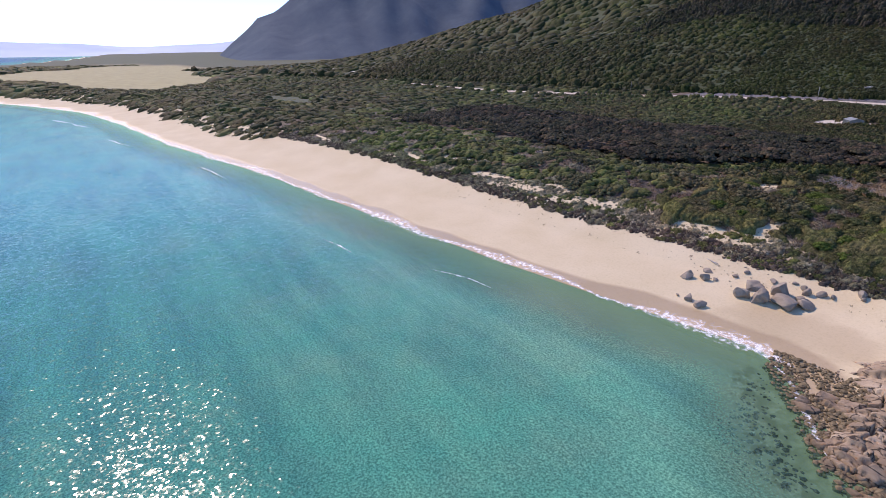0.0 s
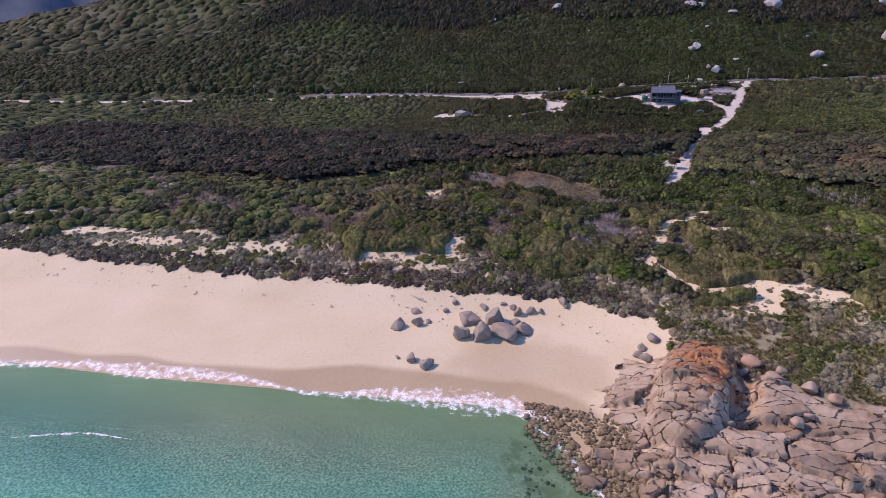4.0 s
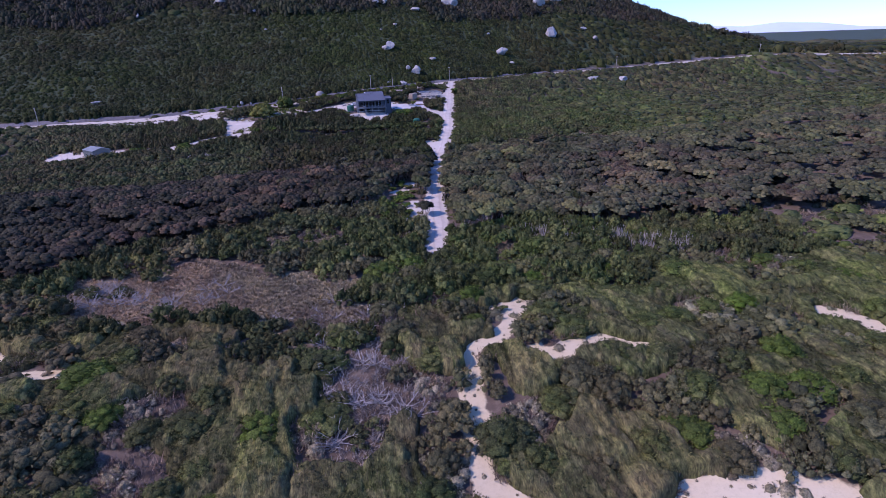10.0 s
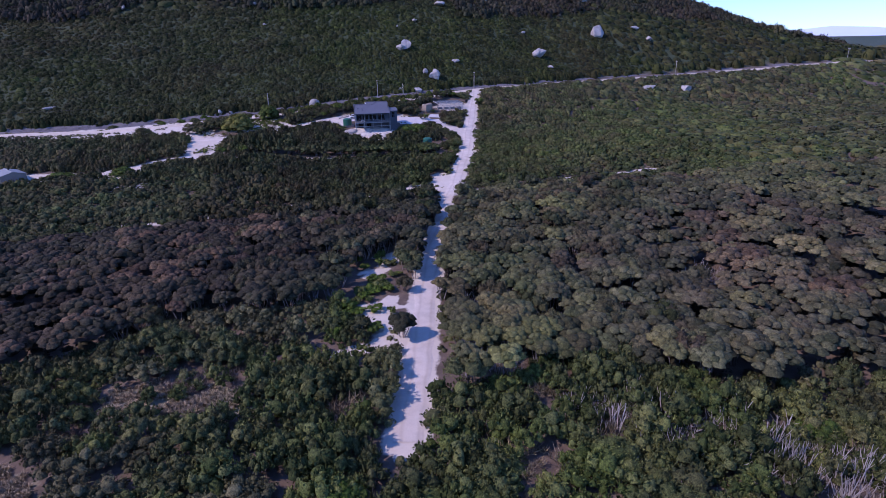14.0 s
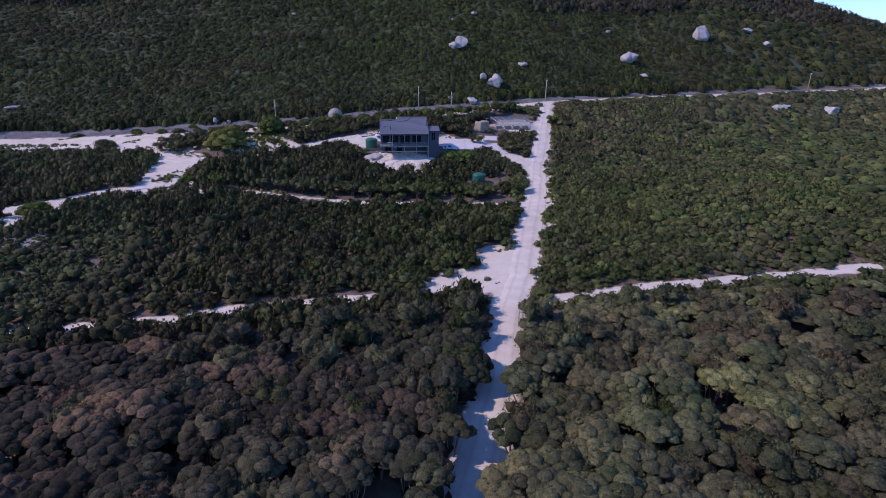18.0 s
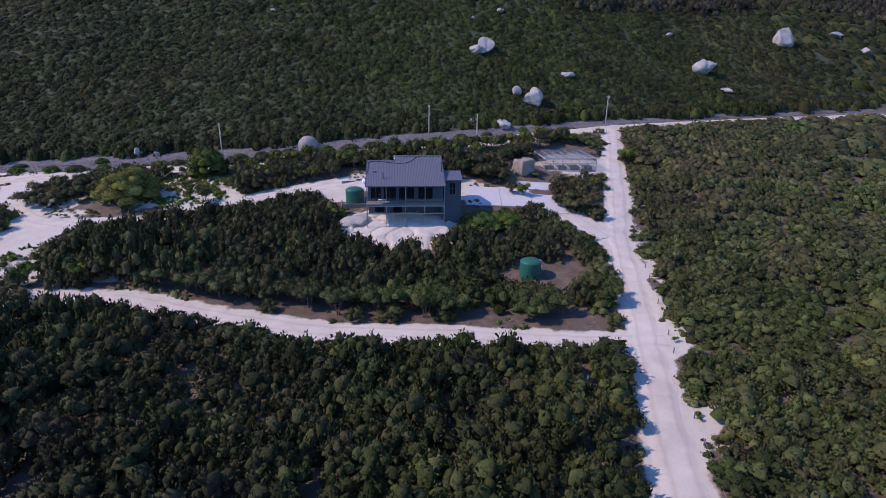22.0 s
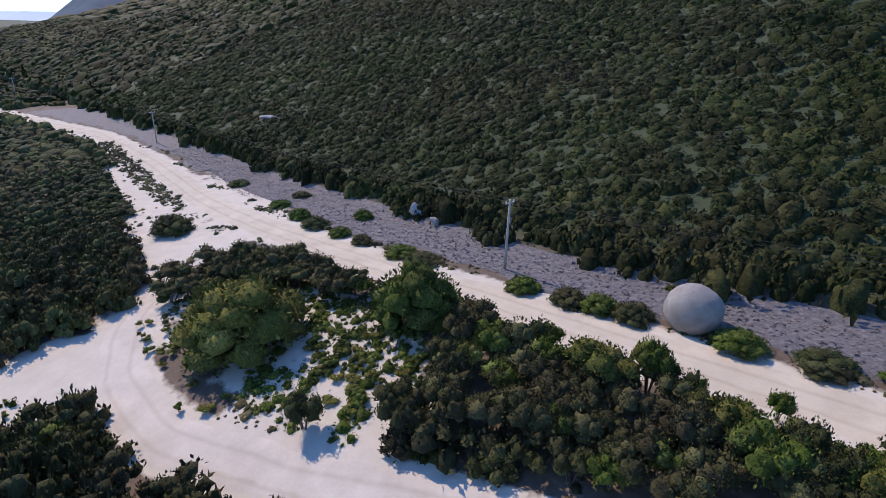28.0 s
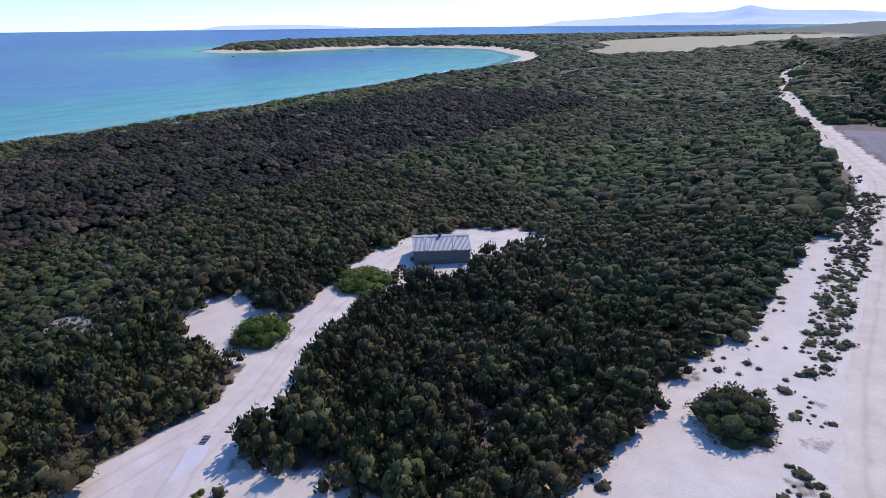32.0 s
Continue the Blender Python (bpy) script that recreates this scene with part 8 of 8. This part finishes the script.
def plant():
    rg = random.Random(17)
    tr = "trees between the track and the road"
    dark, olive = "dark green bushy tree with several thin trunks", "pale olive-green tree with a rounded crown"
    row = [(-29.3, 4.5), (-27.0, 6.6), (-24.9, 8.4), (-21.5, 9.8), (-18.1, 11.2), (-14.5, 12.0), (-10.7, 14.1), (-6.3, 16.5), (-3.0, 15.2), (0.1, 17.9), (4.8, 18.4), (8.3, 14.5), (-13.0, 14.8), (-17.0, 13.8), (-23.5, 11.2), (12.0, 17.0), (15.5, 13.5),
           (12.5, 10.5), (17.5, 8.6), (21.0, 12.0), (19.5, 16.5), (24.5, 20.5), (26.5, 21.5), (10.5, 13.0), (22.5, 17.5), (6.5, 22.0), (1.5, 21.5)]
    for i, (x, y) in enumerate(row):
        tree(x, y, rg.uniform(1.9, 2.7), rg.uniform(3.0, 4.2), "tree", M_HEATH, dark, group=tr, name="tree", seed=i)
    for i in range(46):
        x = -33 + 50 * rg.random()
        line = float(np.interp(x, [p[0] for p in PUBLIC], [p[1] for p in PUBLIC]))
        low = float(np.interp(x, (-33, -17, -8, 0, 8, 17), (0.5, 8.0, 14.0, 15.5, 13.0, 8.0)))
        y = low + (line - (10.5 if x < -18 else 6.0) - low) * rg.random()
        tree(x, y, rg.uniform(1.6, 2.5), rg.uniform(2.6, 3.8), "tree", M_HEATH if i % 5 else M_BRIGHT, dark, group=tr, name="tree", seed=i)
    for i, (x, y, r, h) in enumerate(((-21.5, 17.0, 1.9, 4.4), (-18.4, 17.0, 1.5, 3.2), (-14.1, 20.3, 1.1, 2.4), (-6.3, 21.6, 1.9, 3.6), (-4.0, 21.9, 1.5, 3.2), (4.2, 23.6, 1.8, 3.4), (12.5, 26.8, 2.4, 3.6), (-16.0, 18.5, 1.0, 2.0), (-49.3, 10.0, 1.1, 2.6), (-46.9, 10.2, 1.0, 2.4),
                                   (20.5, 27.0, 2.3, 3.4), (26.0, 29.0, 2.0, 3.0), (28.0, 26.5, 2.2, 3.0), (35.0, 31.5, 2.0, 2.8), (40.0, 32.0, 2.2, 3.2), (9.0, 25.5, 1.6, 3.0))):
        tree(x, y, r, h, "tree", M_OLIVE if i % 3 == 0 else M_BRIGHT, olive, group=tr, name="tree", seed=i)
    tree(-41.8, 11.4, 4.6, 6.2, "dome", M_BRIGHT, "broad bright green tree beside the road", group=tr, name="tree", seed=1)
    tree(-51.8, -1.6, 6.2, 7.0, "dome", M_OLIVE, "large domed light olive-green tree above the track", group=tr, name="tree", seed=2)
    for i, (x, y, r, h) in enumerate(((-66.5, -4.6, 2.8, 3.2), (-57.0, 6.6, 2.8, 3.2), (-71.0, -3.0, 2.8, 3.2), (-63.5, 9.0, 2.4, 3.0), (-60.5, 4.8, 2.8, 3.2), (-71.5, 1.0, 2.8, 3.4), (-52.0, 8.4, 2.4, 3.0), (-69.5, 4.4, 2.6, 3.4), (-59.5, 0.6, 2.8, 3.4), (-53.5, 7.2, 2.2, 3.0), (-62.3, 6.6, 2.7, 3.6), (-68.0, -0.8, 2.7, 3.2), (-68.4, 2.6, 2.6, 3.3), (-66.0, 5.6, 2.5, 3.2), (-65.0, -2.6, 2.8, 3.1), (-65.2, 1.6, 2.8, 3.8), (-62.6, 2.6, 2.9, 4.0), (-62.4, -1.6, 2.7, 3.6), (-58.6, 8.2, 2.5, 3.4), (-55.2, 9.2, 2.3, 3.4), (-51.4, 10.2, 2.2, 3.2), (-59.0, 3.6, 2.8, 3.6), (-37.2, -2.6, 1.9, 3.2))):
        tree(x, y, r, h, "bush" if i < 22 else "tree", M_HEATH, "dense dark green bush in the sandy island", "bush", "bushes in the sandy island", "bush", i)
    # single bushes on sand
    tree(-89.8, 1.3, 3.3, 2.9, "dome", M_HEATH, "round dark green bush alone on white sand", "bush", name="bush", seed=3)
    tree(-97.0, -49.2, 4.6, 2.3, "dome", M_BRIGHT, "low green bush island beside the shed track", "bush", name="bush", seed=1)
    tree(-79.0, -47.6, 3.6, 2.8, "dome", M_BRIGHT, "green bush between the track and bare sand", "bush", name="bush", seed=2)
    tree(-83.6, -50.9, 1.6, 4.2, "umbrella", M_FOREST, "thin-trunked grey-green tree by the track", name="tree", seed=0)
    for i, (x, y, r, h) in enumerate(((-52.0, -35.0, 2.8, 2.8), (-55.5, -38.0, 3.2, 2.8), (-49.0, -37.5, 2.8, 3.0), (-45.0, -30.5, 1.8, 2.2))):
        tree(x, y, r, h, "bush", M_HEATH, "dark green bush at the edge of the sandy lot", "bush", "bushes round the lot", "bush", i)
    for i in range(34):
        x, y = rg.uniform(-52, -37), rg.uniform(-33, -15)
        if tracks_distance(np.array(x), np.array(y)) > 2.0:
            tree(x, y, rg.uniform(1.9, 2.9), rg.uniform(3.0, 4.2), "bush", M_HEATH if i % 4 else M_BRIGHT, "tall dark green bush beside the sandy lot", "bush", "tall bushes beside the lot", "bush", i)
    for i in range(46):  # the row of trees between the upper track and the public road
        t = i / 45
        x = -36 + 74 * t + rg.uniform(-0.8, 0.8)
        y = float(np.interp(x, [p[0] for p in PUBLIC], [p[1] for p in PUBLIC])) - rg.uniform(5.0, 10.0)
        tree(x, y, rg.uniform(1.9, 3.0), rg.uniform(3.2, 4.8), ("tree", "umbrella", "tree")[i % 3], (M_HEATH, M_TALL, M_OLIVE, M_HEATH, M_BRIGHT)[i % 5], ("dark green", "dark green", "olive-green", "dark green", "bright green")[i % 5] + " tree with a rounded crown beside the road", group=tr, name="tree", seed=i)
    for i in range(64):
        x, y = rg.choice(((-58, -25), (-56, -22), (-60, -24), (-46, 1), (-42, 2), (-48, -6), (-56, -8), (-40, 5), (-45, 5), (-37, 3), (-41, -1), (-50, 6), (-60, -7), (-36, 7)))
        x, y = x + rg.gauss(0, 2.0), y + rg.gauss(0, 1.8)
        tree(x, y, rg.uniform(0.5, 1.1), rg.uniform(0.5, 1.0), "small", M_OLIVE if i % 2 else M_BRIGHT, "small yellow-green shrub on pale sand", "shrub", "shrubs on the sand", "shrub", i)
    verge = [(-79.8, 17.0), (-74, 16.8), (-68.0, 17.4), (-63.1, 18.0), (-56.0, 19.2), (-52.0, 19.5), (-39.0, 22.6), (-34.0, 23.6), (-31.0, 24.4), (-28.0, 25.0), (-19.5, 26.8), (-14.0, 28.4), (6.7, 34.0), (13.2, 37.0), (-9, 30), (20, 40), (-88, 17.4), (-108, 17.6), (-72, 23.5), (-91, 22.5), (30, 45)]
    for i, (x, y) in enumerate(verge):
        tree(x, y, rg.uniform(1.5, 2.4), rg.uniform(1.1, 1.7), "dome", M_HEATH if i % 2 else M_BRIGHT, "low green roadside bush", "bush", "bushes along the road verge", "bush", i)
    for i in range(40):
        x, y = rg.choice(((-28, -31.5), (-20, -32), (-12, -34), (-2, -36), (8, -36.5), (20, -38), (26, -36)))
        x, y = x + rg.gauss(0, 3.0), y + rg.gauss(0, 1.0)
        if tracks_distance(np.array(x), np.array(y)) > 1.2:
            tree(x, y, rg.uniform(2.0, 2.9), rg.uniform(3.2, 4.4), "umbrella", M_HEATH, "open dark-leaved tree over brown leaf litter", group="trees along the house track", name="tree", seed=i)
    for i, (x, y) in enumerate(((-33.5, 8.0), (-31, 6.0), (-33, 12.5), (-37.5, 13.5), (-30, 10.5), (-28, 13.5), (-25, 14.5), (-20.5, 13.0), (-9, 17.5), (-2, 18.8), (-31.5, 2.0))):
        tree(x, y, rg.uniform(1.7, 2.6), rg.uniform(2.4, 3.8), "tree", (M_HEATH, M_HEATH, M_BRIGHT)[i % 3], dark, group=tr, name="tree", seed=i)
    # crowns that stand out of the paperbark thicket on both sides of the drive
    spots = []
    while len(spots) < 110:
        y = rg.uniform(-178, -100)
        x = float(np.interp(y, [p[1] for p in DRIVE], [p[0] for p in DRIVE])) + rg.choice((-1, 1)) * (3.6 + 42 * rg.random() ** 1.5)
        if all((x - a) ** 2 + (y - b) ** 2 > 16 for a, b in spots) and bool(is_forest(np.array([x]), np.array([y]))[0]):
            spots.append((x, y))
    for i, (x, y) in enumerate(spots):
        pick = rg.random()
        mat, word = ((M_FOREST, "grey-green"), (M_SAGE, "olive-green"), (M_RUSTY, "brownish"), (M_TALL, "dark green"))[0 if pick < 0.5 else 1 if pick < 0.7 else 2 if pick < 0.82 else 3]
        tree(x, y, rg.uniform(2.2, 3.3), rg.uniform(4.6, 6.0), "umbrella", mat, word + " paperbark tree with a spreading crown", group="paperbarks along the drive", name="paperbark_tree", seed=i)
    # wind-clipped domes in the coastal scrub
    spots = []
    while len(spots) < 130:
        x, y = rg.uniform(-75, 70), rg.uniform(-256, -188)
        if all((x - a) ** 2 + (y - b) ** 2 > 20 for a, b in spots) and bool(is_coast(np.array([x]), np.array([y]))[0]) and float(sandy_distance(np.array([x]), np.array([y]))[0]) > 2.5:
            spots.append((x, y))
    for i, (x, y) in enumerate(spots):
        mat, word = ((M_COAST, "green"), (M_SAGE, "olive-green"), (M_COAST, "green"), (M_BUSH, "dark green"), (M_BRIGHT, "fresh green"))[i % 5]
        tree(x, y, rg.uniform(2.2, 4.2), rg.uniform(1.8, 3.2), "dome", mat, word + " wind-clipped domed shrub among the coastal scrub", "shrub", "domed shrubs in the coastal scrub", "shrub", i)
    house = "shrubs round the house"
    for i, (x, y, r, h, mat) in enumerate(((15.5, -10.0, 4.2, 3.2, M_BRIGHT), (20.0, -9.2, 4.0, 3.0, M_BRIGHT), (11.6, -13.6, 2.6, 2.4, M_BRIGHT), (24.6, 2.6, 1.8, 3.2, M_OLIVE), (22.6, 3.4, 1.6, 2.8, M_FOREST), (33.5, -3.4, 2.6, 3.2, M_HEATH), (36.0, -2.0, 2.2, 3.0, M_HEATH), (31.4, -1.2, 2.4, 3.0, M_HEATH),
                                           (38.0, -5.2, 1.7, 2.4, M_HEATH), (34.0, 1.0, 2.2, 2.8, M_HEATH), (40.6, 8.4, 1.6, 2.6, M_OLIVE), (33.0, 10.6, 1.5, 1.2, M_BRIGHT), (35.5, 10.9, 1.4, 1.1, M_BRIGHT), (28.5, 11.5, 1.6, 1.4, M_BRIGHT), (-10.6, -7.0, 2.6, 2.2, M_BRIGHT), (-15.4, -5.6, 2.4, 2.6, M_HEATH), (-13.8, -8.4, 2.8, 2.8, M_HEATH),
                                           (50.5, 22.0, 3.4, 3.6, M_BRIGHT), (54.5, 18.5, 3.4, 3.4, M_HEATH), (30.5, -9.8, 1.6, 1.2, M_BRIGHT), (33.0, -13.5, 1.8, 1.1, M_BRIGHT), (34.4, -18.2, 1.5, 0.9, M_BRIGHT), (29.6, -14.6, 1.8, 1.4, M_HEATH), (30.8, -20.2, 2.0, 2.2, M_HEATH), (27.0, -13.0, 2.0, 2.4, M_HEATH), (25.0, -18.0, 1.9, 2.2, M_HEATH), (29.4, -31.0, 2.4, 2.8, M_HEATH), (33.0, -34.0, 2.2, 3.0, M_HEATH))):
        tree(x, y, r, h, "dome" if i < 3 else "bush", mat, "bright green shrub near the house" if mat is M_BRIGHT else "dark leafy shrub near the house", "shrub", house, "shrub", i)
    for i in range(15):
        for j in range(3):
            x, y = -11.0 + i * 0.95 + rg.uniform(-0.2, 0.2), 8.2 + 0.28 * i * 0.95 + j * 1.2 + rg.uniform(-0.2, 0.2)
            tree(x, y, rg.uniform(0.35, 0.5), rg.uniform(0.4, 0.6), "small", M_OLIVE, "small planted shrub in a row on sand", "shrub", "planted rows behind the house", "shrub", i + j)
    for i in range(54):
        x, y = 1.2 + rg.uniform(-5.5, 4.0), -162 + 30 * rg.random()
        if tracks_distance(np.array(x), np.array(y)) > 1.0 and blob(np.array(x), np.array(y), PATCHES) < 0.6:
            tree(x, y, rg.uniform(0.9, 2.0), rg.uniform(0.9, 1.8), "bush", M_BRIGHT if i % 3 else M_COAST, "bright yellow-green bush beside the driveway", "bush", "bushes beside the driveway", "bush", i)
    tree(6.6, -147.5, 1.9, 3.0, "tree", M_RUSTY, "brownish rounded tree at the drive's edge", name="tree", seed=2)
    tree(14.4, -143.5, 2.3, 4.6, "umbrella", M_RUSTY, "leaning brownish paperbark beside the drive", name="tree", seed=1)
    for i in range(26):
        y = -78 + i * 3.6
        x = float(np.interp(y, [p[1] for p in DRIVE], [p[0] for p in DRIVE])) + rg.uniform(3.2, 5.0)
        tree(x, y, rg.uniform(0.4, 1.1), rg.uniform(0.4, 0.9), "small", M_BRIGHT if i % 2 else M_OLIVE, "small green bush on the sandy drive edge", "bush", "bushes along the drive", "bush", i)
    for i, (x, y, r, h) in enumerate(((25.5, -256.5, 2.6, 1.8), (2.6, -242.8, 2.6, 2.0), (6.4, -243.4, 2.2, 1.6), (10.0, -213.0, 1.6, 1.0), (20, -232, 2.4, 1.6), (34.5, -252.5, 1.2, 0.8))):
        tree(x, y, r, h, "bush", M_COAST, "rounded green bush in bare dune sand", "bush", "bushes on the dune sand", "bush", i)
    # low shrubs on the slope behind the headland rocks
    rs = np.random.RandomState(31)
    x, y = scatter(4, 95, -300, -258, 0.85, rs)
    keep = (height(x, y) > rock_top(x, y) + 0.4) & (blob(x, y, PATCHES) < 0.5) & (coast_distance(x, y) > 14)
    keep &= rs.uniform(0, 1, len(x)) < 0.94 - 0.45 * smooth(0.35, 0.8, wobble(x, y, 2.2))
    for name, material, label, pick in (("headland_scrub", M_GREY, "low grey-green shrubs behind the rocks", 0), ("headland_tussock", M_STRAWGREEN, "yellow-green tussock grass behind the rocks", 1), ("headland_scrub", M_COAST, "low green shrubs behind the rocks", 2)):
        k = keep & (np.where(wobble(x, y, 4.0) > -0.02, 1, np.where(wobble(x + 50, y, 5.0) > -0.1, 2, 0)) == pick)
        r = rs.uniform(0.5, 1.0, k.sum())
        v, f, tone = spread(STRAWS if pick == 1 else MEDIUM, x[k], y[k], height(x[k], y[k]) - 0.1, r, r * 0.9, rs, None, rs.uniform(-1, 1, k.sum()))
        tagged(new(name, from_arrays(name, v, f, material, tone)), label, "shrubs", kind="stuff")


M_STRAWGREEN = leaves("green_tussock", (0.07, 0.085, 0.03), (0.125, 0.14, 0.05), (0.2, 0.2, 0.085), (0.2, 0.17, 0.09), gain=2.1)
plant()


def dead_tree(x, y, size, seed):
    rg = random.Random(seed)
    bm = bmesh.new()
    for k in range(9):
        a = rg.uniform(0, 2 * math.pi)
        d = Vector((math.cos(a), math.sin(a), rg.uniform(0.2, 1.1))).normalized()
        p = Vector((rg.uniform(-0.2, 0.2), rg.uniform(-0.2, 0.2), 0))
        q = p + d * size * 0.55
        e = q + (d + Vector((rg.uniform(-0.5, 0.5), rg.uniform(-0.5, 0.5), rg.uniform(-0.2, 0.4)))).normalized() * size * 0.5
        tube(bm, [p, q, e], [0.07, 0.045, 0.015], 4)
        for _ in range(2):
            s = q.lerp(e, rg.random())
            tube(bm, [s, s + Vector((rg.uniform(-1, 1), rg.uniform(-1, 1), rg.uniform(0, 0.8))) * size * 0.3], [0.028, 0.01], 4)
    me = bpy.data.meshes.new("dead_tree")
    bm.to_mesh(me)
    bm.free()
    me.materials.append(M_DEAD)
    ob = new("dead_tree", me)
    ob.location = (x, y, gz(x, y) + 0.0)
    return tagged(ob, "bleached leafless dead tree lying in scrub", "dead tree", "dead trees in the dune scrub")


def build_small():
    rg = random.Random(23)
    for i in range(84):
        cx, cy, rx, ry = rg.choice(((-13, -226, 7, 10), (-13, -226, 7, 10), (-22, -214, 12, 8), (-41, -194, 9, 4), (-59, -190, 8, 5), (-12, -206, 5, 6), (38, -191, 6, 5), (46, -198, 6, 3), (-18, -139, 7, 2)))
        dead_tree(cx + rg.uniform(-rx, rx), cy + rg.uniform(-ry, ry), rg.uniform(1.6, 3.0), i)
    # driftwood log
    bm = tube(bmesh.new(), [(-2.2, 0, 0.1), (-0.5, 0.1, 0.16), (1.2, -0.05, 0.22), (2.2, 0.15, 0.35)], [0.12, 0.17, 0.16, 0.1], 8)
    log = thing("driftwood_log", pose(-50.4, -269.7, gz(-50.4, -269.7) + 0.05, 0, 0, -20), "bleached driftwood log on the upper beach", "driftwood")
    part("log", bm, M_DEAD, log, "", True)
    part("branch_stub", tube(bmesh.new(), [(1.1, 0, 0.2), (1.3, 0.5, 0.5)], [0.07, 0.03], 6), M_DEAD, log)
    # the gate and timber frames where the tracks cross
    z = gz(23.2, -100)
    g = thing("track_gate", pose(23.6, -100.5, z, 0, 0, 80), "open timber rail frame beside the driveway", "gate")
    for u in (-2.4, 0.0, 2.4):
        for v in (0, 1.6):
            part("post", boxed(u - 0.06, u + 0.06, v - 0.06, v + 0.06, -0.3, 0.95), M_TIMBER, g)
    for v in (0, 1.6):
        for zz in (0.45, 0.85):
            part("rail", boxed(-2.4, 2.4, v - 0.03, v + 0.03, zz, zz + 0.09), M_TIMBER, g)
    for u in (-2.4, 0.0, 2.4):
        part("end_rail", boxed(u - 0.03, u + 0.03, 0.06, 1.54, 0.87, 0.94), M_TIMBER, g)
    s = thing("rail_fence", pose(16.2, -97.5, gz(16.2, -97.5), 0, 0, -8), "short grey timber rail fence by the track", "fence")
    for u in (-1.3, 1.3):
        part("post", boxed(u - 0.06, u + 0.06, -0.06, 0.06, -0.3, 1.0), M_TIMBER, s)
    for zz in (0.45, 0.85):
        part("rail", boxed(-1.5, 1.5, -0.1, -0.065, zz, zz + 0.1), M_TIMBER, s)
    # edging board and posts along the drive
    f = thing("drive_fence", pose(0, 0, 0), "low wire fence of timber posts along the drive", "fence")
    ys = list(np.arange(-112, 22, 4.0))
    pts = []
    for y in ys:
        x = float(np.interp(y, [p[1] for p in DRIVE], [p[0] for p in DRIVE])) + 2.9
        pts.append(Vector((x, y, gz(x, y))))
    for p in pts:
        part("post", boxed(p.x - 0.05, p.x + 0.05, p.y - 0.05, p.y + 0.05, p.z - 0.3, p.z + 0.75), M_TIMBER, f)
    for a, b in zip(pts, pts[1:]):
        part("wire", tube(bmesh.new(), [a + Vector((0, 0, 0.6)), b + Vector((0, 0, 0.6))], [0.012, 0.012], 4), M_STEEL, f)
    # drain grate and concrete strip in the western track
    d = thing("drain_grate", pose(-64.7, -34.0, gz(-64.7, -34.0) + 0.05, 0, 0, 35), "small dark drain grate in the sandy track", "drain")
    part("frame", boxed(-0.75, 0.75, -0.3, 0.3, 0.0, 0.08, bevel=0.02), M_DARK, d)
    for k in range(8):
        part("bar", boxed(-0.66 + k * 0.18, -0.6 + k * 0.18, -0.25, 0.25, 0.085, 0.11), M_STEEL, d)
    c = thing("concrete_ramp", pose(-62.4, -32.0, gz(-62.4, -32.0) + 0.06, 0, 0, 40), "worn pale concrete strip in the track", "paving")
    part("strip", boxed(-2.4, 2.4, -0.9, 0.9, -0.5, 0.06, bevel=0.02), M_CONC, c)
    # deck furniture, fence beside the forecourt, black bin by the cage
    t = thing("deck_table", pose(-1.9, -12.1, 27.05, 0, 0, 8), "small white table on the deck", "table")
    part("top", boxed(-0.7, 0.7, -0.4, 0.4, 0.7, 0.75, bevel=0.01), M_WHITE, t)
    for u in (-0.6, 0.6):
        for v in (-0.33, 0.33):
            part("leg", boxed(u - 0.03, u + 0.03, v - 0.03, v + 0.03, 0, 0.7), M_WHITE, t)
    r = thing("forecourt_rail", pose(12.9, -3.2, gz(16, -3.2) - 0.6, 0, 0, 2), "dark steel rail along the forecourt", "railing")
    for k in range(5):
        part("post", boxed(k * 1.6 - 0.04, k * 1.6 + 0.04, -0.04, 0.04, -0.5, 1.05), M_CLAD, r)
    for zz in (0.55, 1.0):
        part("rail", boxed(-0.05, 6.45, -0.03, 0.03, zz, zz + 0.06), M_CLAD, r)
    b = thing("black_bin", pose(45.5, 25.2, gz(45.5, 25.2)), "black round plastic bin beside the cage", "bin")
    part("body", lathe(bmesh.new(), [(0.55, 0), (0.6, 1.0), (0.55, 1.05)], 18), M_DARK, b)
    part("lid", lathe(bmesh.new(), [(0.62, 1.055), (0.62, 1.12), (0.1, 1.2)], 18), M_DARK, b)
    # moored boats in the cove
    for x, y in ((-930, -940), (-640, -1020)):
        k = thing("moored_boat", pose(x, y, 0.1, 0, 0, 60), "small dark fishing boat moored in the cove", "boat", "boats in the cove")
        bm = prism([(-5, 0.9), (-4.6, -0.3), (4, -0.3), (6, 1.4), (4, 1.1), (0, 0.9)], -1.6, 1.6, "y")
        part("hull", bm, M_CLAD, k)
        part("wheelhouse", boxed(-2.2, 0.4, -1.0, 1.0, 0.95, 2.9, bevel=0.1), M_WHITE, k)
        part("mast", tube(bmesh.new(), [(1.2, 0, 0.9), (1.2, 0, 6.5)], [0.07, 0.04], 6), M_STEEL, k)


build_small()
